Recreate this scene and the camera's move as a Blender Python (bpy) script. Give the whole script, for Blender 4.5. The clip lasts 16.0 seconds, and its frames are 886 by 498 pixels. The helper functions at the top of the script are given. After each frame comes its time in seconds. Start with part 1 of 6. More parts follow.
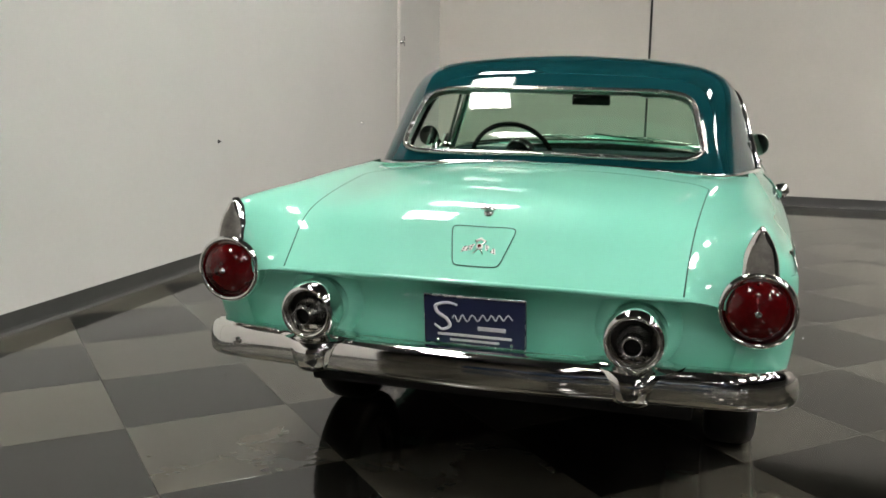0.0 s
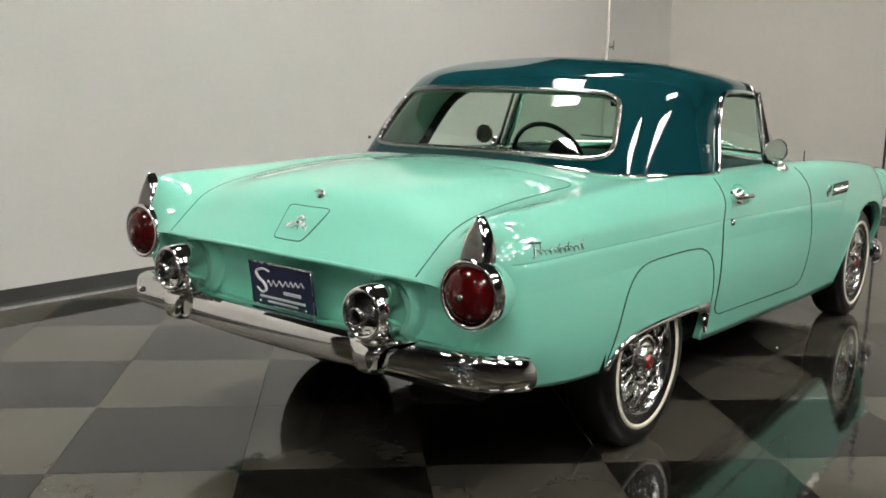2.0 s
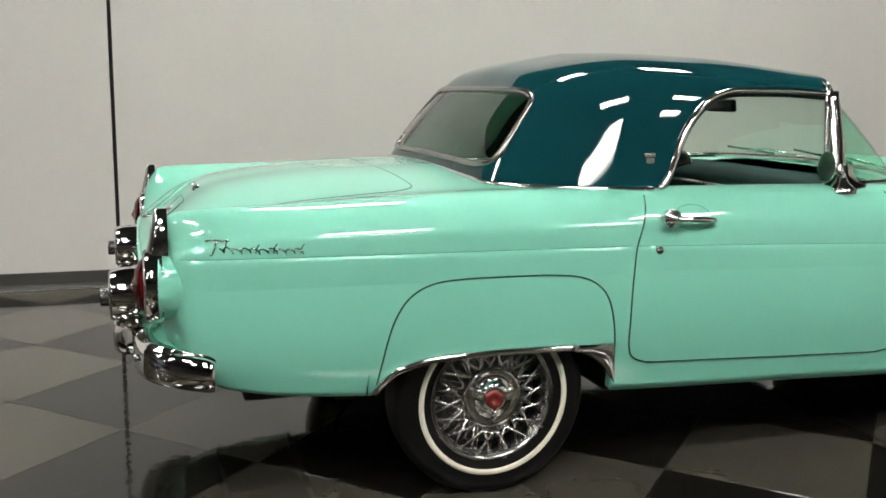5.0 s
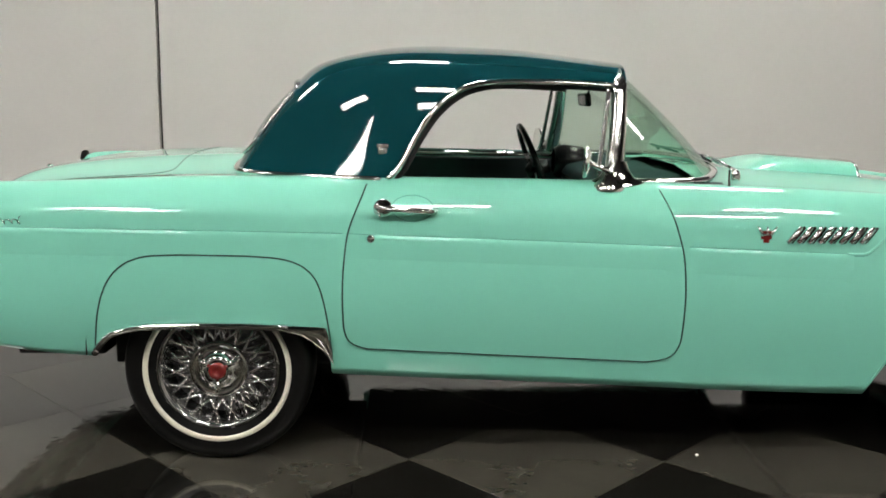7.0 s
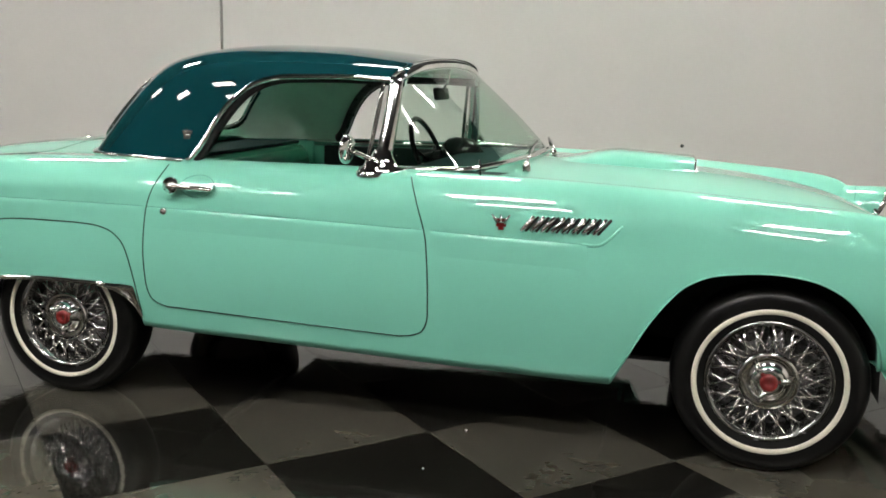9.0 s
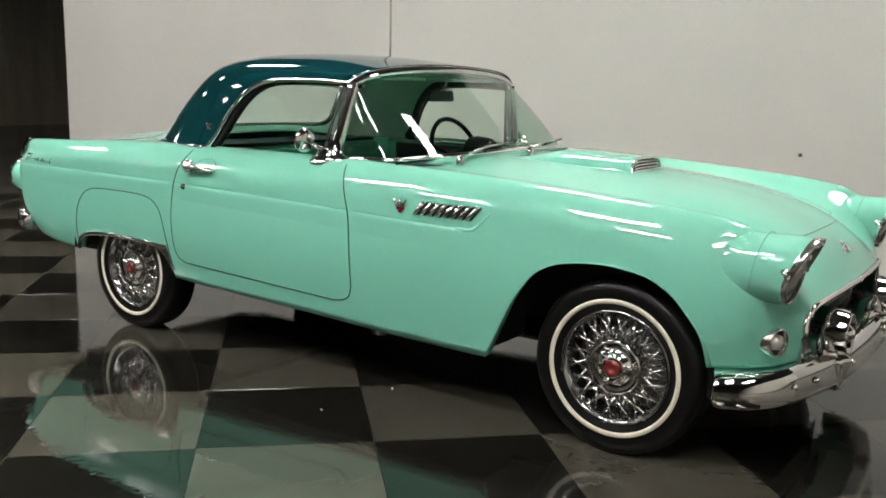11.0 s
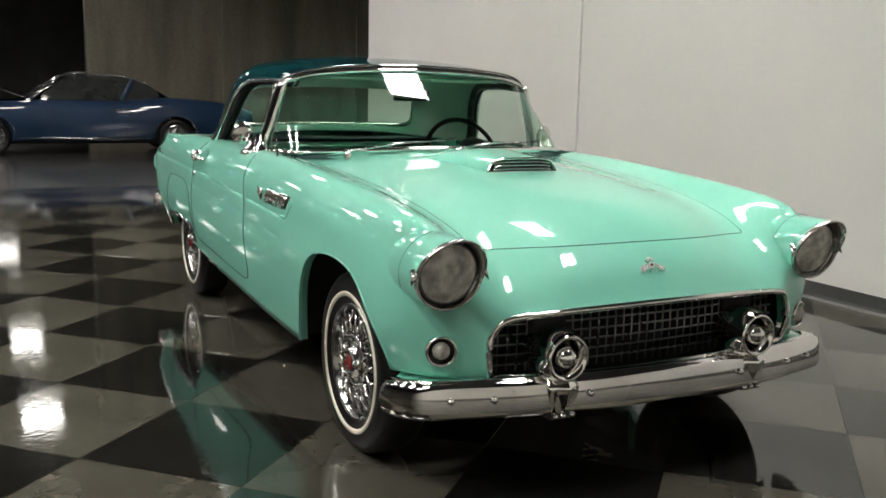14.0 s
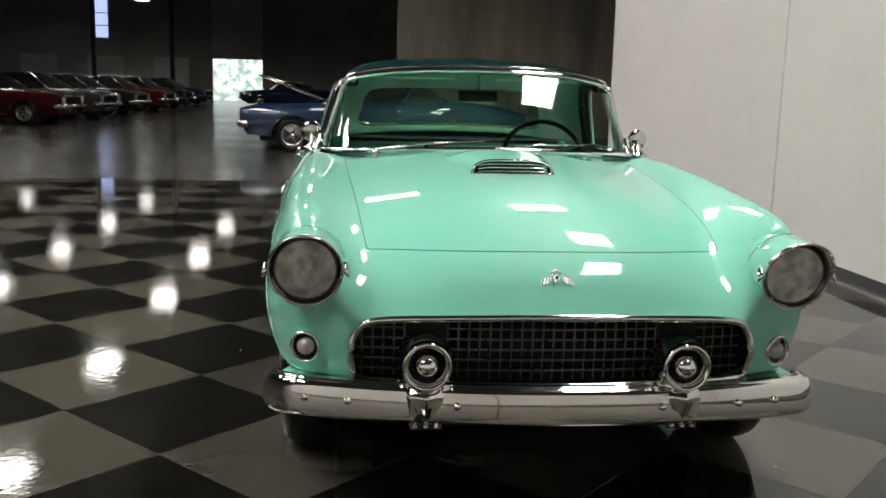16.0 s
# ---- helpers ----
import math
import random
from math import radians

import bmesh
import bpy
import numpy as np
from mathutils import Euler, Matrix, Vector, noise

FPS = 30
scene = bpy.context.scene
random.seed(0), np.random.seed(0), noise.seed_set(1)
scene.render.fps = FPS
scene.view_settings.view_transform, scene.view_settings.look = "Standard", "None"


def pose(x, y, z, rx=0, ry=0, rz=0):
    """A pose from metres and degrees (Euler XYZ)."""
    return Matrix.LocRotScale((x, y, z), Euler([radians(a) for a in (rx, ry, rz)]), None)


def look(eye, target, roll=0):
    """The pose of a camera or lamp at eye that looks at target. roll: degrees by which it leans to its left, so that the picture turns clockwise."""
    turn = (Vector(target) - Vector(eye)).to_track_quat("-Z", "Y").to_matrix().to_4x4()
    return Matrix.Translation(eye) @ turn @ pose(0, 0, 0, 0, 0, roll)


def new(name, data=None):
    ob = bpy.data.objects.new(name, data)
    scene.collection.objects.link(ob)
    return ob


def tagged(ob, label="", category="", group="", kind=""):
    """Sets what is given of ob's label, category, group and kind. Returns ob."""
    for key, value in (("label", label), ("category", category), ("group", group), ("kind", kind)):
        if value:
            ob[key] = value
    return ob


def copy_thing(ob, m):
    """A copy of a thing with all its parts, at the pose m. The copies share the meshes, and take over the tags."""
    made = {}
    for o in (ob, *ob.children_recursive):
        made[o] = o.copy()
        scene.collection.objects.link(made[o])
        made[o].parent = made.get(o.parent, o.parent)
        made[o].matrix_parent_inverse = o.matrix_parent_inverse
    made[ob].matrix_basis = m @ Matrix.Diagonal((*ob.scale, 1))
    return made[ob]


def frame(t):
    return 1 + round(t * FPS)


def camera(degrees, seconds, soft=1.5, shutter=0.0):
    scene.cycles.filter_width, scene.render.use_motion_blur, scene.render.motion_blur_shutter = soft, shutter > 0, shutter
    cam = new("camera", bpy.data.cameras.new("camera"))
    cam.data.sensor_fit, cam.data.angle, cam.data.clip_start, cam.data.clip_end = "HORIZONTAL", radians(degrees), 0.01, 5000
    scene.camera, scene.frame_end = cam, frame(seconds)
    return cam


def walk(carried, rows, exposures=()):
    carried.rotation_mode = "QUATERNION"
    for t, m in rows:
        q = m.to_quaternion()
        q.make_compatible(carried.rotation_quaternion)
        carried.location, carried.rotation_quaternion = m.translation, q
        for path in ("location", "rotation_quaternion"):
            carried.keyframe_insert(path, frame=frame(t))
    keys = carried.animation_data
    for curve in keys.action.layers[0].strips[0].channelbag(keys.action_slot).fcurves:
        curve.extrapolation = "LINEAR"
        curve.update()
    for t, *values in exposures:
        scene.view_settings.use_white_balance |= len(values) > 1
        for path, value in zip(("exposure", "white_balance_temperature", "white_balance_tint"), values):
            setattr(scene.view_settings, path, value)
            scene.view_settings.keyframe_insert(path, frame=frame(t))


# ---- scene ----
cam = camera(51.5, 16.0, soft=1.7)

PATH = [
    (0, (-3.363, -0.622, 1.246), (-1.475, -0.062, 0.898), 1.0),
    (0.5, (-3.287, -1.028, 1.249), (-1.465, -0.282, 0.897), 0.9),
    (1, (-3.196, -1.409, 1.246), (-1.43, -0.537, 0.898), 1.2),
    (1.5, (-3.066, -1.799, 1.248), (-1.399, -0.751, 0.9), 1.2),
    (2, (-2.902, -2.162, 1.252), (-1.355, -0.944, 0.901), 1.4),
    (2.5, (-2.659, -2.463, 1.252), (-1.256, -1.083, 0.897), 1.4),
    (3, (-2.41, -2.736, 1.256), (-1.174, -1.204, 0.902), 1.5),
    (3.2, (-2.277, -2.838, 1.265), (-1.116, -1.249, 0.904), 1.4),
    (5.3, (-0.754, -3.383, 1.23), (-0.214, -1.49, 0.88), 1.0),
    (5.5, (-0.585, -3.448, 1.253), (-0.105, -1.54, 0.89), 1.1),
    (6, (-0.177, -3.553, 1.214), (0.132, -1.606, 0.876), 1.3),
    (6.5, (0.244, -3.629, 1.224), (0.405, -1.666, 0.877), 1.3),
    (7, (0.665, -3.702, 1.224), (0.715, -1.733, 0.882), 0.9),
    (7.5, (1.072, -3.766, 1.221), (1.018, -1.798, 0.873), 0.8),
    (8, (1.484, -3.804, 1.229), (1.291, -1.845, 0.875), 0.8),
    (8.5, (1.888, -3.824, 1.235), (1.551, -1.885, 0.88), 0.9),
    (9, (2.313, -3.82, 1.235), (1.825, -1.913, 0.881), 1.0),
    (9.2, (2.464, -3.809, 1.241), (1.926, -1.916, 0.885), 1.0),
    (11.3, (4.087, -3.518, 1.243), (2.876, -1.965, 0.893), 1.2),
    (11.5, (4.228, -3.432, 1.238), (2.964, -1.921, 0.888), 1.1),
    (12, (4.555, -3.189, 1.231), (3.164, -1.793, 0.885), 1.2),
    (12.5, (4.832, -2.879, 1.228), (3.335, -1.598, 0.881), 1.4),
    (13, (5.069, -2.554, 1.228), (3.487, -1.38, 0.88), 1.3),
    (13.5, (5.273, -2.236, 1.223), (3.609, -1.18, 0.88), 1.3),
    (14, (5.439, -1.904, 1.219), (3.682, -1.009, 0.88), 1.3),
    (14.5, (5.582, -1.586, 1.225), (3.745, -0.873, 0.884), 1.3),
    (15, (5.672, -1.267, 1.221), (3.774, -0.74, 0.88), 1.5),
    (15.5, (5.731, -0.928, 1.222), (3.79, -0.585, 0.881), 1.5),
    (16, (5.759, -0.607, 1.224), (3.799, -0.403, 0.88), 1.5),
]
walk(cam, [(t, look(e, g, r)) for t, e, g, r in PATH])

import functools

from mathutils.bvhtree import BVHTree

# ---- light ----
# hall lighting: rows of ceiling panels under the roof deck, daylight through one open bay
LAMP_Z = 5.9
LAMP_POWER, HALL_POWER = 66.0, 23.0
world = bpy.data.worlds.new("world")
scene.world = world
world.use_nodes = True
world.node_tree.nodes["Background"].inputs[0].default_value = (0.028, 0.028, 0.029, 1)
world.node_tree.nodes["Background"].inputs[1].default_value = 1.0
scene.view_settings.exposure = 0.0


# ---- materials ----
class Mat:
    """A node material in the making."""

    def __init__(self, name, color=(0.5, 0.5, 0.5), rough=0.5, metal=0.0, coat=0.0, spec=0.5):
        self.m = bpy.data.materials.new(name)
        self.m.use_nodes = True
        self.t = self.m.node_tree
        self.b = self.t.nodes["Principled BSDF"]
        self.b.inputs["Base Color"].default_value = (*color, 1)
        self.b.inputs["Roughness"].default_value = rough
        self.b.inputs["Metallic"].default_value = metal
        self.b.inputs["Coat Weight"].default_value = coat
        self.b.inputs["Coat Roughness"].default_value = 0.03
        self.b.inputs["Specular IOR Level"].default_value = spec

    def node(self, kind, **kw):
        n = self.t.nodes.new(kind)
        for k, v in kw.items():
            n.inputs[k.replace("_", " ")].default_value = v
        return n

    def link(self, a, b):
        self.t.links.new(a, b)

    def coords(self, scale=(1, 1, 1)):
        c = self.t.nodes.new("ShaderNodeTexCoord")
        mp = self.t.nodes.new("ShaderNodeMapping")
        mp.inputs["Scale"].default_value = scale
        self.link(c.outputs["Object"], mp.inputs["Vector"])
        return mp.outputs["Vector"]

    def noise(self, scale, detail=4.0, rough=0.6, stretch=(1, 1, 1)):
        n = self.node("ShaderNodeTexNoise", Scale=scale, Detail=detail, Roughness=rough)
        self.link(self.coords(stretch), n.inputs["Vector"])
        return n.outputs["Fac"]

    def ramp(self, fac, lo, hi, a=0.3, b=0.7):
        r = self.t.nodes.new("ShaderNodeValToRGB")
        r.color_ramp.elements[0].position, r.color_ramp.elements[1].position = a, b
        r.color_ramp.elements[0].color = (*lo, 1) if isinstance(lo, tuple) else (lo, lo, lo, 1)
        r.color_ramp.elements[1].color = (*hi, 1) if isinstance(hi, tuple) else (hi, hi, hi, 1)
        self.link(fac, r.inputs["Fac"])
        return r.outputs["Color"]

    def mix(self, a, b, fac, mode="MULTIPLY"):
        n = self.t.nodes.new("ShaderNodeMix")
        n.data_type, n.blend_type = "RGBA", mode
        n.inputs["Factor"].default_value = fac
        self.link(a, n.inputs["A"])
        self.link(b, n.inputs["B"])
        return n.outputs["Result"]

    def vary(self, color, scale=3.0, amount=0.12, fine=60.0, stretch=(1, 1, 1)):
        """Colour with broad blotches and fine grain."""
        lo = tuple(c * (1 - amount) for c in color)
        hi = tuple(min(1, c * (1 + amount)) for c in color)
        big = self.ramp(self.noise(scale, stretch=stretch), lo, hi)
        small = self.ramp(self.noise(fine, 3), 1 - amount * 0.6, 1.0)
        self.link(self.mix(big, small, 1.0), self.b.inputs["Base Color"])
        return self

    def bump(self, scale, strength=0.2, depth=0.002, detail=4.0, stretch=(1, 1, 1)):
        n = self.node("ShaderNodeBump", Strength=strength, Distance=depth)
        self.link(self.noise(scale, detail, stretch=stretch), n.inputs["Height"])
        self.link(n.outputs["Normal"], self.b.inputs["Normal"])
        return self

    def gloss(self, scale, lo, hi, stretch=(1, 1, 1)):
        self.link(self.ramp(self.noise(scale, stretch=stretch), lo, hi), self.b.inputs["Roughness"])
        return self


def glow(name, color, strength):
    m = bpy.data.materials.new(name)
    m.use_nodes = True
    b = m.node_tree.nodes["Principled BSDF"]
    b.inputs["Base Color"].default_value = (0.8, 0.8, 0.8, 1)
    b.inputs["Emission Color"].default_value = (*color, 1)
    b.inputs["Emission Strength"].default_value = strength
    return m


def glass(name, color, pale_fill=0.0):
    m = bpy.data.materials.new(name)
    m.use_nodes = True
    t = m.node_tree
    t.nodes.remove(t.nodes["Principled BSDF"])
    tr = t.nodes.new("ShaderNodeBsdfTransparent")
    tr.inputs[0].default_value = (*color, 1)
    gl = t.nodes.new("ShaderNodeBsdfGlossy")
    gl.inputs["Roughness"].default_value = 0.02
    lw = t.nodes.new("ShaderNodeLayerWeight")
    lw.inputs["Blend"].default_value = 0.5
    pw = t.nodes.new("ShaderNodeMath")
    pw.operation = "POWER"
    pw.inputs[1].default_value = 4.0
    t.links.new(lw.outputs["Facing"], pw.inputs[0])
    fr = t.nodes.new("ShaderNodeMath")
    fr.operation = "MULTIPLY_ADD"
    fr.inputs[1].default_value, fr.inputs[2].default_value = 0.85, 0.06
    t.links.new(pw.outputs[0], fr.inputs[0])
    mx = t.nodes.new("ShaderNodeMixShader")
    t.links.new(fr.outputs[0], mx.inputs[0])
    # pale diffuse mixed in, standing for light thrown back by a reflector
    if pale_fill:
        df = t.nodes.new("ShaderNodeBsdfDiffuse")
        df.inputs[0].default_value = (0.88, 0.86, 0.80, 1)
        nz = t.nodes.new("ShaderNodeTexNoise")
        nz.inputs["Scale"].default_value = 22.0
        co = t.nodes.new("ShaderNodeTexCoord")
        t.links.new(co.outputs["Object"], nz.inputs["Vector"])
        fa = t.nodes.new("ShaderNodeMapRange")
        fa.inputs["From Min"].default_value, fa.inputs["From Max"].default_value = 0.35, 0.65
        fa.inputs["To Min"].default_value, fa.inputs["To Max"].default_value = pale_fill * 0.6, pale_fill * 1.3
        t.links.new(nz.outputs["Fac"], fa.inputs["Value"])
        fm = t.nodes.new("ShaderNodeMixShader")
        t.links.new(fa.outputs["Result"], fm.inputs[0])
        t.links.new(tr.outputs[0], fm.inputs[1])
        t.links.new(df.outputs[0], fm.inputs[2])
        t.links.new(fm.outputs[0], mx.inputs[1])
    else:
        t.links.new(tr.outputs[0], mx.inputs[1])
    t.links.new(gl.outputs[0], mx.inputs[2])
    t.links.new(mx.outputs[0], t.nodes["Material Output"].inputs[0])
    return m


PAINT = Mat("turquoise_enamel", (0.210, 0.580, 0.449), 0.4, coat=1.0, spec=0.1)
PAINT.vary((0.210, 0.580, 0.449), 1.3, 0.025, 900)
PAINT = PAINT.m
ROOF = Mat("dark_teal_enamel", (0.004, 0.040, 0.048), 0.4, coat=1.0, spec=0.0)
ROOF.vary((0.004, 0.040, 0.048), 1.3, 0.05, 900)
ROOF = ROOF.m
CHROME = Mat("chrome", (0.78, 0.77, 0.75), 0.05, 1.0).gloss(14, 0.03, 0.10).m
CHROME_WORN = Mat("satin_chrome", (0.55, 0.54, 0.53), 0.2, 1.0).gloss(40, 0.12, 0.35).m
STEEL = Mat("brushed_bright_trim", (0.62, 0.61, 0.59), 0.22, 1.0).gloss(30, 0.15, 0.3).m
# for fine joints, and for shade drawn as lines at crease and handle cup
FAINT_LINE = Mat("fine_joint_and_shade_line", (0.07, 0.26, 0.19), 0.6).m
SEAM = Mat("shadow_gap", (0.012, 0.05, 0.037), 0.7).m
RUBBER = Mat("tyre_rubber", (0.004, 0.004, 0.004), 0.34, spec=0.35).vary((0.004, 0.004, 0.004), 6, 0.3, 90).bump(70, 0.15).m
WHITEWALL = Mat("whitewall", (0.66, 0.63, 0.52), 0.5).vary((0.68, 0.65, 0.54), 9, 0.08, 80).m
BLACK = Mat("black_underside", (0.010, 0.010, 0.010), 0.8).vary((0.010, 0.010, 0.010), 5, 0.4, 60).m
BLACKGLOSS = Mat("black_gloss", (0.010, 0.011, 0.011), 0.25).m
RED_LENS = Mat("red_lens", (0.062, 0.0012, 0.002), 0.12, spec=0.45).vary((0.062, 0.0012, 0.002), 25, 0.35, 160).m
RED_CAP = Mat("red_enamel", (0.15, 0.014, 0.013), 0.25, coat=1.0).m
GREY_LENS = Mat("smoky_lens", (0.12, 0.112, 0.10), 0.3, coat=0.4).vary((0.12, 0.112, 0.10), 26, 0.4, 200).m
CLEAR_LENS = Mat("fluted_lens", (0.48, 0.46, 0.42), 0.2, 0.4, coat=1.0)
CLEAR_LENS.vary((0.48, 0.46, 0.42), 14, 0.35, 120)
CLEAR_LENS = CLEAR_LENS.bump(1, 0.6, 0.004, stretch=(1, 150, 8)).m
GLASS = glass("green_tinted_glass", (0.72, 0.87, 0.77))
# clear glass, with the reflector's brightness put in as a pale diffuse share
CLEAR = glass("clear_lens_glass", (0.92, 0.92, 0.89), 0.66)
REFLECTOR = Mat("silvered_reflector", (0.90, 0.88, 0.84), 0.4, 0.6).vary((0.90, 0.88, 0.84), 30, 0.2, 150).m
SHIELD = Mat("dull_bulb_shield", (0.05, 0.049, 0.047), 0.45).m
NAVY = Mat("navy_plate", (0.012, 0.017, 0.055), 0.35).m
PALE = Mat("pale_print", (0.6, 0.6, 0.62), 0.4).m
VINYL = Mat("turquoise_vinyl", (0.10, 0.40, 0.28), 0.45).vary((0.10, 0.40, 0.28), 4, 0.1, 90).bump(160, 0.2).m
DASH_DARK = Mat("dark_trim_vinyl", (0.010, 0.022, 0.022), 0.5).vary((0.010, 0.022, 0.022), 6, 0.25, 120).bump(160, 0.2).m
VINYL_WHITE = Mat("pale_vinyl", (0.50, 0.55, 0.48), 0.45).vary((0.5, 0.55, 0.48), 4, 0.08, 90).bump(160, 0.2).m
DASH = Mat("dark_dash", (0.012, 0.045, 0.042), 0.75, spec=0.2).vary((0.012, 0.045, 0.042), 6, 0.2, 120).bump(220, 0.2).m
LINER = Mat("headliner", (0.70, 0.86, 0.75), 0.8).vary((0.70, 0.86, 0.75), 5, 0.1, 200).m
CARPET = Mat("dark_carpet", (0.015, 0.03, 0.028), 0.95).vary((0.015, 0.03, 0.028), 8, 0.4, 250).m

WALL = Mat("painted_wall", (0.66, 0.645, 0.622), 0.75).vary((0.66, 0.645, 0.622), 0.7, 0.035, 45).bump(120, 0.1, 0.001).m
# the partition's off-white again, in a greyer tone for the end wall
WALL_END_GREYER = Mat("greyer_painted_wall", (0.50, 0.48, 0.44), 0.75).vary((0.50, 0.48, 0.44), 0.7, 0.05, 45).bump(120, 0.1, 0.001).m
CONCRETE = Mat("concrete_panel", (0.20, 0.185, 0.16), 0.85)
CONCRETE.vary((0.30, 0.27, 0.21), 0.8, 0.35, 14, stretch=(1.6, 1.6, 0.25))
CONCRETE = CONCRETE.bump(18, 0.3, 0.004).m
BASEBOARD = Mat("cove_base", (0.055, 0.055, 0.053), 0.45).vary((0.055, 0.055, 0.053), 4, 0.15, 80).m
SLAB = Mat("polished_slab", (0.045, 0.0435, 0.040), 0.3).vary((0.045, 0.0435, 0.040), 0.35, 0.2, 1.5).gloss(0.4, 0.15, 0.22).m
DECK = Mat("roof_deck", (0.10, 0.10, 0.10), 0.85).vary((0.10, 0.10, 0.10), 0.4, 0.2, 9).m
HALLWALL = Mat("dim_hall_wall", (0.52, 0.51, 0.47), 0.85).vary((0.52, 0.51, 0.47), 0.3, 0.2, 6).m
DOORPANEL = Mat("roller_door", (0.74, 0.74, 0.72), 0.6).vary((0.74, 0.74, 0.72), 0.8, 0.1, 20).m
LINE = Mat("black_cable", (0.008, 0.008, 0.008), 0.5).m
PIPE = Mat("painted_conduit", (0.62, 0.60, 0.56), 0.6).vary((0.62, 0.6, 0.56), 4, 0.08, 60).m
LAMPGLOW = glow("lamp_diffuser", (1.0, 0.96, 0.90), LAMP_POWER)
HALLGLOW = glow("hall_lamp_diffuser", (1.0, 0.96, 0.90), HALL_POWER)
LAMPBODY = Mat("lamp_housing", (0.55, 0.55, 0.54), 0.5).m
GRILLE_BAR = Mat("dull_grille_bar", (0.17, 0.17, 0.165), 0.3, 1.0).gloss(60, 0.2, 0.45).m
# steel with the shade between spokes put into a darker grey
BARREL = Mat("shade_darkened_steel", (0.16, 0.16, 0.16), 0.35, 1.0).m
BLUEPANE = glow("high_window_daylight", (0.45, 0.55, 1.0), 1.2)
DAYLIGHT = Mat("daylight_outside", (0.5, 0.5, 0.5), 0.9)
DAYLIGHT.link(DAYLIGHT.ramp(DAYLIGHT.noise(2.2, 5, 0.7), (0.30, 0.47, 0.38), (0.95, 1.0, 0.98), 0.42, 0.54), DAYLIGHT.b.inputs["Emission Color"])
DAYLIGHT.b.inputs["Emission Strength"].default_value = 1.25
DAYLIGHT = DAYLIGHT.m
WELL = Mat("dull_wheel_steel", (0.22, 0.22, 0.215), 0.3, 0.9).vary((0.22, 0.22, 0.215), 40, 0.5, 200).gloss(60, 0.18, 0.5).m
EMBLEM = Mat("cast_emblem_silver", (0.72, 0.71, 0.68), 0.36, 0.55).m
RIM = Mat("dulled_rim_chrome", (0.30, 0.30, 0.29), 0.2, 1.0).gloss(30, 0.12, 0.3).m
SOOT = Mat("sooty_steel", (0.05, 0.048, 0.045), 0.3, 1.0).gloss(40, 0.2, 0.45).m


def tile_material(name, color, amount):
    k = Mat(name, color, 0.2)
    info = k.t.nodes.new("ShaderNodeObjectInfo")
    rnd = k.ramp(info.outputs["Random"], 0.80, 1.0, 0.0, 1.0)
    lo, hi = tuple(c * (1 - amount) for c in color), tuple(c * (1 + amount) for c in color)
    big = k.ramp(k.noise(2.6, 2, 0.5), lo, hi)
    fine = k.ramp(k.noise(14, 2), 0.93, 1.0)
    k.link(k.mix(k.mix(big, fine, 1.0), rnd, 1.0), k.b.inputs["Base Color"])
    wear = k.mix(k.ramp(k.noise(3.5, 3), 0.025, 0.075), k.ramp(k.noise(30, 3), 0.0, 0.07, 0.5, 0.8), 1.0, "ADD")
    k.link(wear, k.b.inputs["Roughness"])
    fine = k.node("ShaderNodeBump", Strength=0.20, Distance=0.0013)
    k.link(k.noise(30, 1.5, 0.5), fine.inputs["Height"])
    broad = k.node("ShaderNodeBump", Strength=0.06, Distance=0.002)
    k.link(k.noise(7, 1.0), broad.inputs["Height"])
    k.link(fine.outputs["Normal"], broad.inputs["Normal"])
    k.link(broad.outputs["Normal"], k.b.inputs["Normal"])
    return k.m


TILE_LIGHT = tile_material("pale_floor_tile", (0.065, 0.061, 0.048), 0.18)
TILE_DARK = tile_material("dark_floor_tile", (0.0112, 0.0109, 0.0092), 0.2)


# ---- building blocks ----
def part(name, bm, material, parent=None, label="", smooth=True):
    """Links a bmesh as one mesh object, under a thing or a part if one is given."""
    me = bpy.data.meshes.new(name)
    bmesh.ops.recalc_face_normals(bm, faces=bm.faces)
    bm.to_mesh(me)
    bm.free()
    return placed(name, me, material, parent, label, smooth)


def placed(name, me, material, parent=None, label="", smooth=True):
    for m in material if isinstance(material, (list, tuple)) else (material,):
        me.materials.append(m)
    if smooth:
        me.shade_smooth()
    ob = new(name, me)
    if parent is not None:
        ob.parent = parent
    if label:
        ob["label"] = label
    return ob


def thing(name, label, category, at=(0, 0, 0), group="", kind="", turn=0.0):
    e = new(name)
    e.empty_display_size = 0.1
    e.matrix_basis = pose(*at, 0, 0, turn)
    return tagged(e, label, category, group, kind)


def box(bm, lo, hi, bevel=0.0):
    vs = bmesh.ops.create_cube(bm, size=1.0)["verts"]
    for v in vs:
        v.co = Vector([lo[i] + (v.co[i] + 0.5) * (hi[i] - lo[i]) for i in range(3)])
    if bevel:
        es = list({e for v in vs for e in v.link_edges})
        bmesh.ops.bevel(bm, geom=es, offset=bevel, segments=2, affect="EDGES", profile=0.6)
    return bm


def grid_mesh(bm, pts, close_u=False, close_v=False, keep=None):
    """Quads over a 2D array of points, n by m by 3."""
    n, m = len(pts), len(pts[0])
    vs = [[bm.verts.new(pts[i][j]) for j in range(m)] for i in range(n)]
    for i in range(n if close_u else n - 1):
        for j in range(m if close_v else m - 1):
            if keep is None or keep(i, j):
                q = [vs[i][j], vs[(i + 1) % n][j], vs[(i + 1) % n][(j + 1) % m], vs[i][(j + 1) % m]]
                try:
                    bm.faces.new(q)
                except ValueError:
                    pass
    return vs


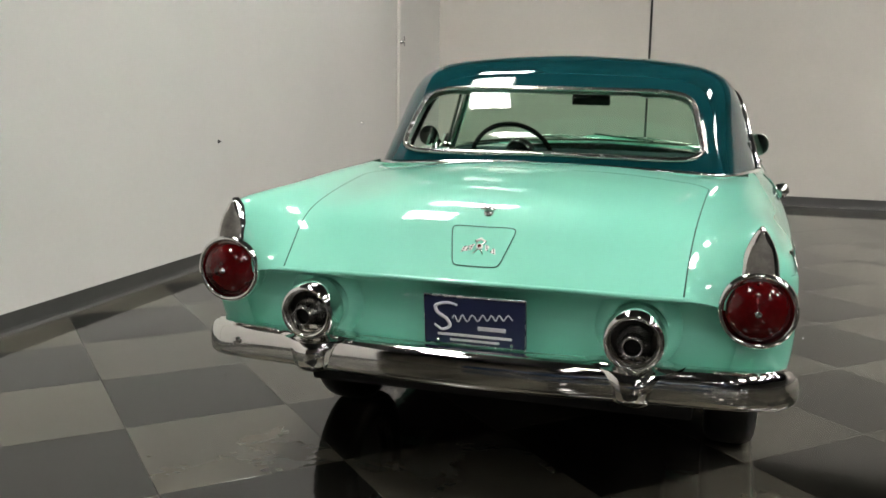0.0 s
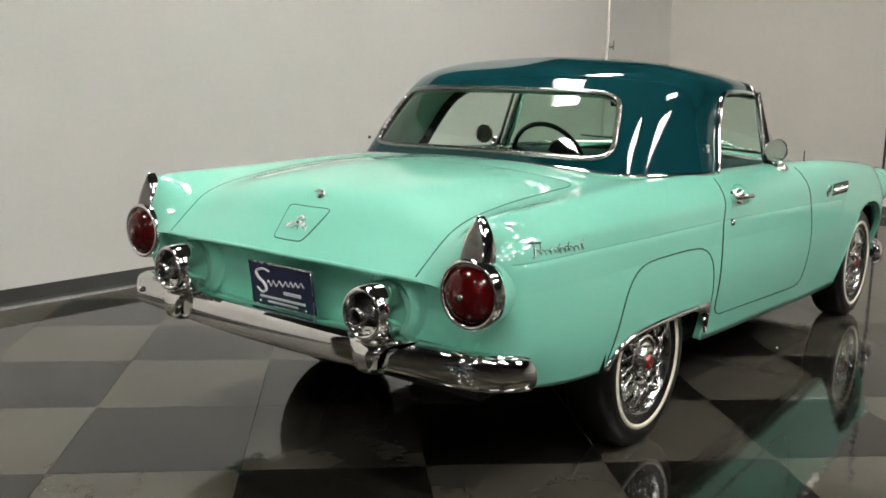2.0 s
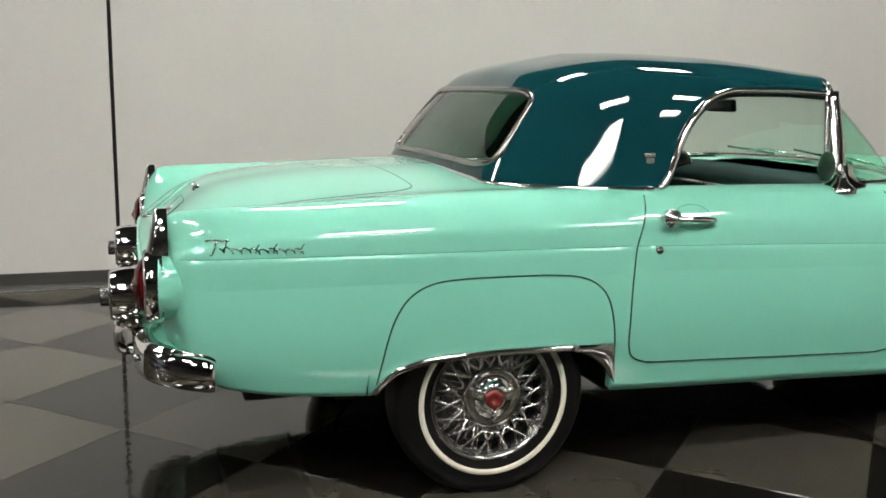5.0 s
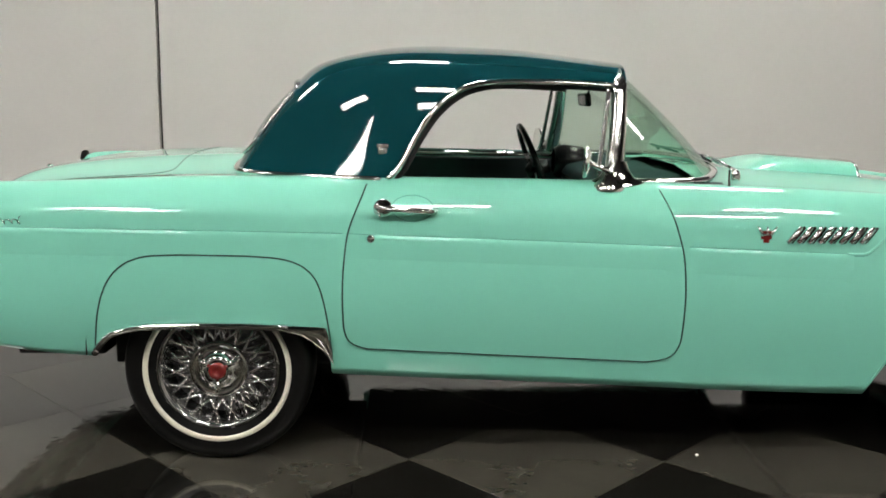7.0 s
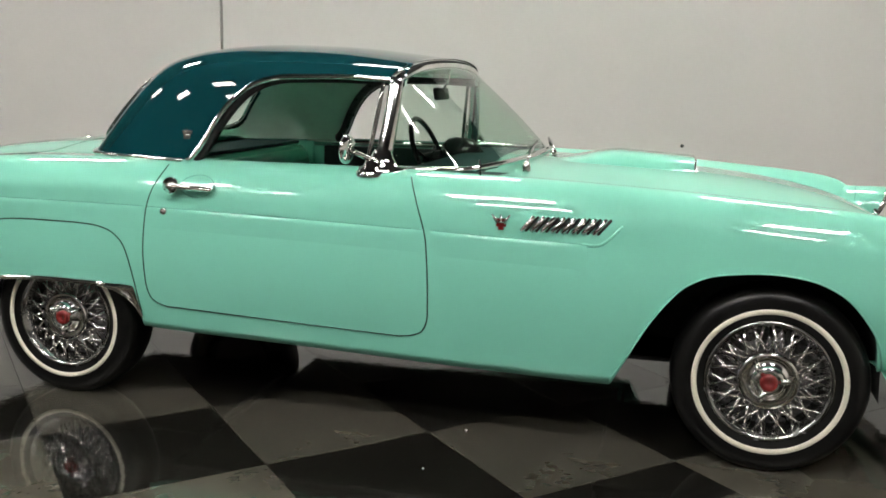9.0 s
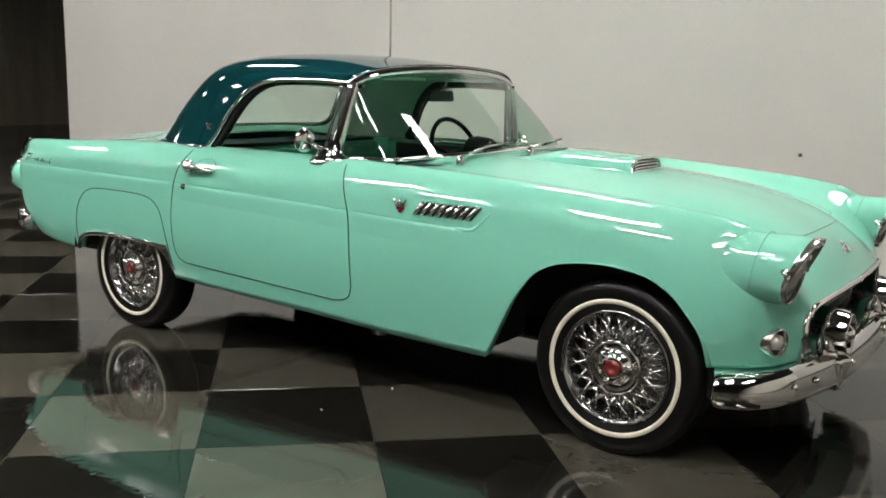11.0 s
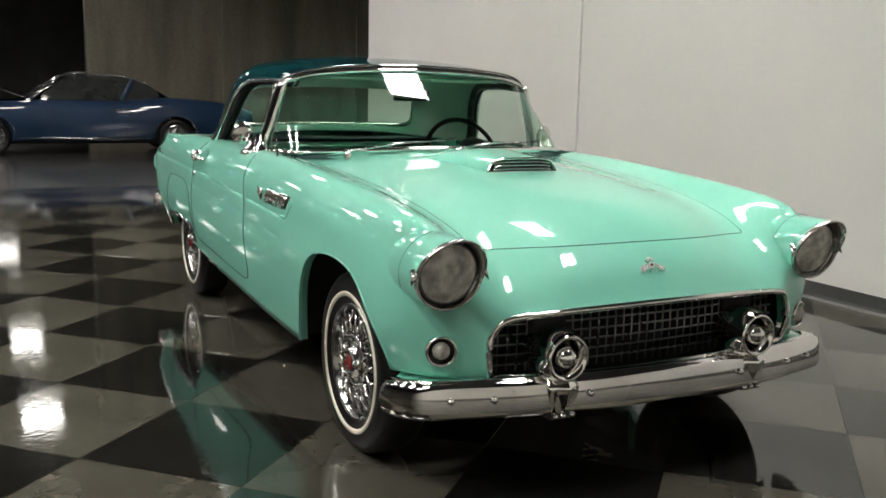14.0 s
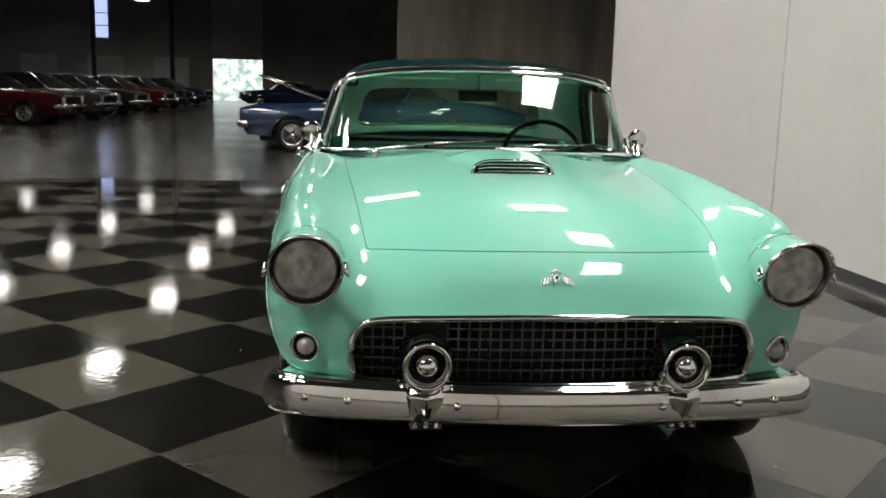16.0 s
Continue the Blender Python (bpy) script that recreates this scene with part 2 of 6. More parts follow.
def drop_loose(bm):
    bmesh.ops.delete(bm, geom=[v for v in bm.verts if not v.link_faces], context="VERTS")
    return bm


def tube(bm, path, radius, sides=8, closed=False, flat=1.0, up=(0, 0, 1), caps=True):
    """A tube along a path; flat squeezes it along up; radius may be a list."""
    path = [Vector(p) for p in path]
    n = len(path)
    rings = []
    for i, p in enumerate(path):
        a = path[(i - 1) % n] if (closed or i > 0) else p
        b = path[(i + 1) % n] if (closed or i < n - 1) else p
        d = (b - a).normalized()
        s = d.cross(Vector(up))
        if s.length < 1e-4:
            s = d.cross(Vector((1, 0, 0)))
        s.normalize()
        w = s.cross(d)
        r = radius[i] if isinstance(radius, (list, tuple)) else radius
        rings.append([p + s * (r * math.cos(q)) + w * (r * flat * math.sin(q))
                      for q in [2 * math.pi * k / sides for k in range(sides)]])
    vs = grid_mesh(bm, rings, close_u=closed, close_v=True)
    if caps and not closed:
        bm.faces.new(vs[0])
        bm.faces.new(list(reversed(vs[-1])))
    return bm


def lathe(bm, profile, steps=32, axis="x", origin=(0, 0, 0), caps=False):
    """A profile of (along, radius) turned about an axis through origin."""
    pts = []
    for a, r in profile:
        ring = []
        for k in range(steps):
            q = 2 * math.pi * k / steps
            c, s = r * math.cos(q), r * math.sin(q)
            v = {"x": (a, c, s), "y": (c, a, s), "z": (c, s, a)}[axis]
            ring.append(Vector(v) + Vector(origin))
        pts.append(ring)
    vs = grid_mesh(bm, pts, close_v=True)
    for end, r in ((0, profile[0][1]), (-1, profile[-1][1])):
        if caps and 0 < r:
            bm.faces.new(vs[end])
    bmesh.ops.remove_doubles(bm, verts=[v for r in vs for v in r], dist=1e-5)
    return bm


def knots(*ks):
    """A smooth, monotone curve through (u, value) pairs."""
    xs, ys = np.array([k[0] for k in ks], float), np.array([k[1] for k in ks], float)
    h, d = np.diff(xs), np.diff(ys) / np.diff(xs)
    m = np.zeros(len(xs))
    m[0], m[-1] = d[0], d[-1]
    for i in range(1, len(xs) - 1):
        if d[i - 1] * d[i] > 0:
            w1, w2 = 2 * h[i] + h[i - 1], h[i] + 2 * h[i - 1]
            m[i] = (w1 + w2) / (w1 / d[i - 1] + w2 / d[i])

    def f(x):
        x = np.clip(np.asarray(x, float), xs[0], xs[-1])
        i = np.clip(np.searchsorted(xs, x) - 1, 0, len(xs) - 2)
        t = (x - xs[i]) / h[i]
        return ((2 * t**3 - 3 * t**2 + 1) * ys[i] + (t**3 - 2 * t**2 + t) * h[i] * m[i]
                + (-2 * t**3 + 3 * t**2) * ys[i + 1] + (t**3 - t**2) * h[i] * m[i + 1])
    return f


def spline_basis(n):
    """Matrix of a natural cubic spline's second derivatives at whole numbers."""
    a, b = np.eye(n), np.zeros((n, n))
    for i in range(1, n - 1):
        a[i, i - 1:i + 2] = (1, 4, 1)
        b[i, i - 1:i + 2] = (6, -12, 6)
    return np.linalg.solve(a, b)


def spline_row(v, n, second):
    """Weights of the n knots for the spline's value at v."""
    i = int(min(max(math.floor(v), 0), n - 2))
    t = v - i
    w = np.zeros(n)
    w[i], w[i + 1] = 1 - t, t
    return w + ((1 - t)**3 - (1 - t)) / 6 * second[i] + (t**3 - t) / 6 * second[i + 1]


class Skin:
    """A surface through lengthwise lines, each given by three curves of u. The line at v = middle lies in the plane of
    symmetry, and so may the edge at u0 (even)."""

    def __init__(self, u0, u1, lines, soften=0.045, middle=0, even=False):
        self.u0, self.u1, self.n = u0, u1, len(lines)
        self.us = np.arange(u0, u1 + 1e-6, 0.01 if u1 - u0 > 2 else 0.005)
        step = self.us[1] - self.us[0]
        k = int(round(soften * 3 / step))
        ker = np.exp(-0.5 * (np.arange(-k, k + 1) * step / soften)**2)
        ker /= ker.sum()
        tab = []
        for curves in lines:
            row = []
            for axis, f in enumerate(curves):
                val = f(self.us)
                lead = val[0] + (val[1] - val[0]) * np.arange(-k, 0)
                if even:
                    lead = val[k:0:-1] * (-1 if axis == 1 else 1)
                tail = val[-1] + (val[-1] - val[-2]) * np.arange(1, k + 1)
                row.append(np.convolve(np.concatenate([lead, val, tail]), ker, "valid"))
            tab.append(row)
        tab = np.array(tab)  # line, axis, u
        turned = np.array((1, -1, 1))[None, :, None]
        if middle == 0:
            self.tab, self.shift = np.concatenate([tab[2:0:-1] * turned, tab]), 2
        else:
            self.tab, self.shift = np.concatenate([tab, tab[-2:-4:-1] * turned]), 0
        self.second = spline_basis(self.n + 2)
        self.rows = {}

    def __call__(self, u, v):
        key = round(v, 5)
        if key not in self.rows:
            self.rows[key] = np.tensordot(spline_row(v + self.shift, self.n + 2, self.second), self.tab, 1)
        r = self.rows[key]
        return np.array([np.interp(u, self.us, r[k]) for k in range(3)])

    def normal(self, u, v):
        e = 0.004
        a = self(min(u + e, self.u1), v) - self(max(u - e, self.u0), v)
        b = self(u, min(v + e * 6, self.n - 1)) - self(u, max(v - e * 6, 0))
        n = np.cross(a, b)
        return n / max(1e-9, np.linalg.norm(n))


def flip(p, side):
    return (p[0], p[1] * side, p[2])


# ---- the hall ----
WALL_Y, WALL_X, WALL_END, ROOF_Z, PART_Z = 2.70, 7.55, -5.85, 7.6, 3.05
HALL_BACK, HALL_NEAR, HALL_FAR, HALL_SIDE = -62.0, -27.0, 16.0, 16.0


def slab(name, lo, hi, material, label, category, bevel=0.0):
    return tagged(part(name, box(bmesh.new(), lo, hi, bevel), material, smooth=False), label, category, kind="structure")


slab("ground", (HALL_BACK - 0.3, HALL_NEAR - 0.2, -0.30), (HALL_SIDE + 0.2, HALL_FAR + 0.2, -0.006), SLAB,
     "polished grey concrete slab under the whole hall", "floor")
slab("wall_1", (WALL_END, WALL_Y, -0.02), (-1.136, WALL_Y + 0.16, PART_Z), WALL,
     "off-white painted partition wall behind the parked car", "wall")
slab("wall_10", (-1.112, WALL_Y, -0.02), (WALL_X - 0.003, WALL_Y + 0.16, PART_Z), WALL,
     "off-white painted partition wall beside the parked car", "wall")
slab("wall_2", (WALL_X, HALL_NEAR, -0.02), (WALL_X + 0.16, WALL_Y + 0.16, PART_Z), WALL_END_GREYER,
     "greyer off-white painted end wall of the hall", "wall")
slab("wall_3", (HALL_BACK, HALL_NEAR - 0.16, -0.02), (HALL_SIDE, HALL_NEAR, ROOF_Z), HALLWALL,
     "plain grey long wall of the hall", "wall")
slab("wall_4", (-19.2, 0.62, -0.02), (-18.8, HALL_FAR, ROOF_Z), CONCRETE,
     "brown-grey stained concrete panel wall behind the blue coupe", "wall")
slab("wall_11", (HALL_SIDE, HALL_NEAR, -0.02), (HALL_SIDE + 0.16, HALL_FAR, ROOF_Z), HALLWALL,
     "plain grey wall beyond the end partition", "wall")
slab("wall_5", (-18.8, HALL_FAR, -0.02), (HALL_SIDE, HALL_FAR + 0.16, ROOF_Z), HALLWALL,
     "plain grey wall behind the partition", "wall")
slab("wall_6", (HALL_BACK, 9.0, -0.02), (-19.2, 9.16, ROOF_Z), HALLWALL,
     "plain dim wall at the far side of the hall", "wall")
slab("ceiling", (HALL_BACK, HALL_NEAR, ROOF_Z), (HALL_SIDE, HALL_FAR, ROOF_Z + 0.1), DECK,
     "dark painted roof deck high above the hall", "ceiling")
# far wall with one open bay
BAY_Y0, BAY_Y1, BAY_Z = -10.35, -6.85, 2.9
slab("wall_7", (HALL_BACK - 0.3, HALL_NEAR, -0.02), (HALL_BACK, BAY_Y0, ROOF_Z), HALLWALL, "dim grey far wall of the hall", "wall")
slab("wall_8", (HALL_BACK - 0.3, BAY_Y1, -0.02), (HALL_BACK, 9.0, ROOF_Z), HALLWALL, "dim grey far wall beside the open bay", "wall")
slab("wall_9", (HALL_BACK - 0.3, BAY_Y0, BAY_Z), (HALL_BACK, BAY_Y1, ROOF_Z), DOORPANEL, "pale roller door housing above the open bay", "wall")


def joined_boxes(boxes, bevel=0.0):
    bm = bmesh.new()
    for lo, hi in boxes:
        box(bm, lo, hi, bevel)
    return bm


# cove base along the two near walls: a foot that curves out to the floor
def cove(name, a, b, inward, label):
    prof = [(0.0, 0.105), (0.004, 0.105), (0.006, 0.03), (0.010, 0.012), (0.022, 0.001), (0.0, 0.001)]
    rows = [[Vector(p) + Vector(inward) * d + Vector((0, 0, z)) for d, z in prof] for p in (a, b)]
    bm = bmesh.new()
    grid_mesh(bm, rows, close_v=True)
    return tagged(part(name, bm, BASEBOARD, smooth=False), label, "baseboard", kind="structure")


cove("baseboard", (WALL_END, WALL_Y - 0.002, 0), (WALL_X - 0.03, WALL_Y - 0.002, 0), (0, -1, 0), "dark grey rubber cove base along the partition")
cove("baseboard", (WALL_X - 0.002, WALL_Y - 0.03, 0), (WALL_X - 0.002, HALL_NEAR, 0), (-1, 0, 0), "dark grey rubber cove base along the end wall")

# black panel joints and the white conduit on the walls
for name, lo, hi, txt in (
        ("trim", (-1.1355, WALL_Y + 0.055, 0.0), (-1.1125, WALL_Y + 0.15, PART_Z - 0.01), "black recessed joint in the partition wall"),
        ("trim", (WALL_X - 0.012, 0.19, 0.107), (WALL_X + 0.001, 0.215, PART_Z - 0.01), "black joint strip on the end wall")):
    tagged(part(name, box(bmesh.new(), lo, hi), LINE, smooth=False), txt, "trim", kind="structure")

conduit = thing("conduit", "white painted conduit with a small valve on the partition wall", "pipe", (5.97, WALL_Y, 0))
part("pipe", tube(bmesh.new(), [(0, -0.03, 0.11), (0, -0.03, 1.5), (0, -0.03, PART_Z - 0.02)], 0.017, 10), PIPE, conduit)
for z in (0.6, 2.3):
    part("clamp", box(bmesh.new(), (-0.035, -0.052, z), (0.035, 0.001, z + 0.03), 0.004), PIPE, conduit)
part("valve", lathe(bmesh.new(), [(-0.055, 0.0), (-0.055, 0.012), (-0.02, 0.013), (-0.015, 0.022), (0.01, 0.022), (0.012, 0.0)], 12, "y", (0.03, -0.03, 1.70)), CHROME_WORN, conduit)
part("lever", box(bmesh.new(), (0.024, -0.085, 1.66), (0.036, -0.078, 1.76), 0.003), LINE, conduit)

for x, y0, z, txt in ((2.32, WALL_Y, 0.845, "small dark screw anchor in the partition wall"), (5.0, WALL_Y, 0.89, "small pale screw anchor in the partition wall")):
    anchor = thing("screw_anchor", txt, "anchor", (x, y0, z))
    part("plug", lathe(bmesh.new(), [(0.001, 0.013), (-0.006, 0.012), (-0.008, 0.006), (-0.02, 0.005), (-0.021, 0.0)], 10, "y"),
         LINE if x < 3 else CHROME_WORN, anchor)

# ---- ceiling lights ----
light = thing("ceiling_light", "white rectangular ceiling light with a glowing panel", "ceiling light", (0, 0, 0), "ceiling lights")
part("housing", joined_boxes([((-0.67, -0.40, 0.012), (0.67, 0.40, 0.09))], 0.01), LAMPBODY, light, smooth=False)
part("diffuser", joined_boxes([((-0.64, -0.37, 0.0), (0.64, 0.37, 0.010))]), LAMPGLOW, light, smooth=False)
# added skirts that block the panel's glow at low angles
for lo, hi in (((-0.675, -0.405, -0.11), (-0.642, 0.405, 0.011)), ((0.642, -0.405, -0.11), (0.675, 0.405, 0.011)),
               ((-0.641, -0.405, -0.11), (0.641, -0.372, 0.011)), ((-0.641, 0.372, -0.11), (0.641, 0.405, 0.011))):
    part("skirt", box(bmesh.new(), lo, hi, 0.003), LAMPBODY, light, smooth=False)
for sx in (-0.5, 0.5):
    part("hanger", tube(bmesh.new(), [(sx, 0, 0.085), (sx, 0, ROOF_Z - LAMP_Z)], 0.006, 6), LINE, light)
spots = [(3.6, 1.8), (0.4, 1.8), (-4.2, 1.8)] + [(x, y) for x in (4.5, 0.75, -3.0) for y in (-4.6, -7.1)] + [(-6.75, -4.6)]
light.matrix_basis = pose(spots[0][0], spots[0][1], LAMP_Z)
for x, y in spots[1:]:
    copy_thing(light, pose(x, y, LAMP_Z))
hall_light = None
hall_spots = [(-0.96, (-8.4, -15.1, -21.6, -36.3)), (-6.7, (-10.5, -17.2, -24.7, -32.1, -40.2)),
              (-12.6, (-26.4, -33.5, -41.2, -50.0)), (-19.6, (-35.0, -43.0, -50.5))]
for y, xs in hall_spots:
    for x in xs:
        m = pose(x, y, LAMP_Z)
        if hall_light is None:
            hall_light = tagged(copy_thing(light, m), "dim white rectangular ceiling light of the far hall", group="hall lights")
            for ob in hall_light.children:
                if ob.name.startswith("diffuser"):
                    ob.data = ob.data.copy()
                    ob.data.materials[0] = HALLGLOW
        else:
            copy_thing(hall_light, m)

# daylight outside the open bay
tagged(part("backdrop", box(bmesh.new(), (HALL_BACK - 4.1, BAY_Y0 - 4, -0.3), (HALL_BACK - 4.0, BAY_Y1 + 4, 5.0)), DAYLIGHT, smooth=False),
       "bright daylight outside the open bay", "backdrop", kind="structure")

# roller doors, posts and a high window on the far wall
for y0, y1 in ((-23.4, -21.0), (-18.9, -16.5), (-14.4, -12.0)):
    rd = thing("roller_door", "pale closed roller door on the far wall", "door", (HALL_BACK, (y0 + y1) / 2, 0), "roller doors")
    for k in range(9):
        part("slat", box(bmesh.new(), (0.002, -(y1 - y0) / 2, 0.02 + 0.32 * k), (0.05 + 0.012 * (k % 2), (y1 - y0) / 2, 0.335 + 0.32 * k), 0.01), DOORPANEL, rd, smooth=False)
pane = thing("high_window", "tall narrow window high on the far wall with bluish daylight", "window", (HALL_BACK, -17.95, 4.1))
part("pane", box(bmesh.new(), (0.01, -0.5, 0.0), (0.03, 0.5, 2.6)), BLUEPANE, pane, smooth=False)
for z in (0.0, 0.85, 1.7):
    part("glazing_bar", box(bmesh.new(), (0.032, -0.52, z - 0.03), (0.07, 0.52, z + 0.03)), LINE, pane, smooth=False)
for x, y in ((-50.0, -15.3), (-50.0, -10.9), (-26.0, -14.6)):
    post = thing("steel_post", "dark painted steel roof post on the hall floor", "post", (x, y, -0.006), "roof posts")
    part("shaft", box(bmesh.new(), (-0.12, -0.12, 0.0), (0.12, 0.12, ROOF_Z + 0.005), 0.02), BLACK, post, smooth=False)
    part("base_plate", box(bmesh.new(), (-0.22, -0.22, 0.0), (0.22, 0.22, 0.03), 0.006), BLACK, post, smooth=False)
for y in (3.9, 7.6, 11.3):
    slab("trim", (-18.80, y, -0.02), (-18.72, y + 0.5, ROOF_Z), CONCRETE, "raised concrete pilaster on the stained wall", "pilaster")
# small pale hook on the end wall
hook = thing("wall_hook", "small pale hook on the end wall", "hook", (WALL_X, -2.72, 2.0))
part("plate", box(bmesh.new(), (-0.012, -0.025, 0.06), (0.0, 0.025, 0.16), 0.004), PIPE, hook, smooth=False)
part("stem", tube(bmesh.new(), [(-0.01, 0, 0.12), (-0.05, 0, 0.10), (-0.05, 0, 0.02)], 0.008, 8), PIPE, hook)
part("bell", lathe(bmesh.new(), [(0.03, 0.012), (0.01, 0.03), (-0.03, 0.045), (-0.05, 0.04), (-0.05, 0.0)], 16, "z", (-0.05, 0, 0.0)), PIPE, hook)

# crumbs of pale grit on the tiles
for x, y, r in ((1.622, -0.738, 0.006), (1.564, -1.104, 0.004)):
    bm = bmesh.new()
    bmesh.ops.create_icosphere(bm, subdivisions=1, radius=r)
    for v in bm.verts:
        v.co *= 0.75 + 0.4 * abs(math.sin(v.co.x * 900 + v.co.y * 1300 + x * 7))
        v.co.z = max(v.co.z * 0.6 + r * 0.4, 0.0)
    crumb = part("floor_crumb", bm, PALE, smooth=False)
    crumb.matrix_basis = pose(x, y, 0.0002)
    tagged(crumb, "tiny pale crumb of grit on the tiled floor", "crumb", "grit on the floor")


# ---- the convertible with its hardtop ----
car = thing("car", "two-seat mid-century convertible in glossy turquoise with a dark teal hardtop", "car")

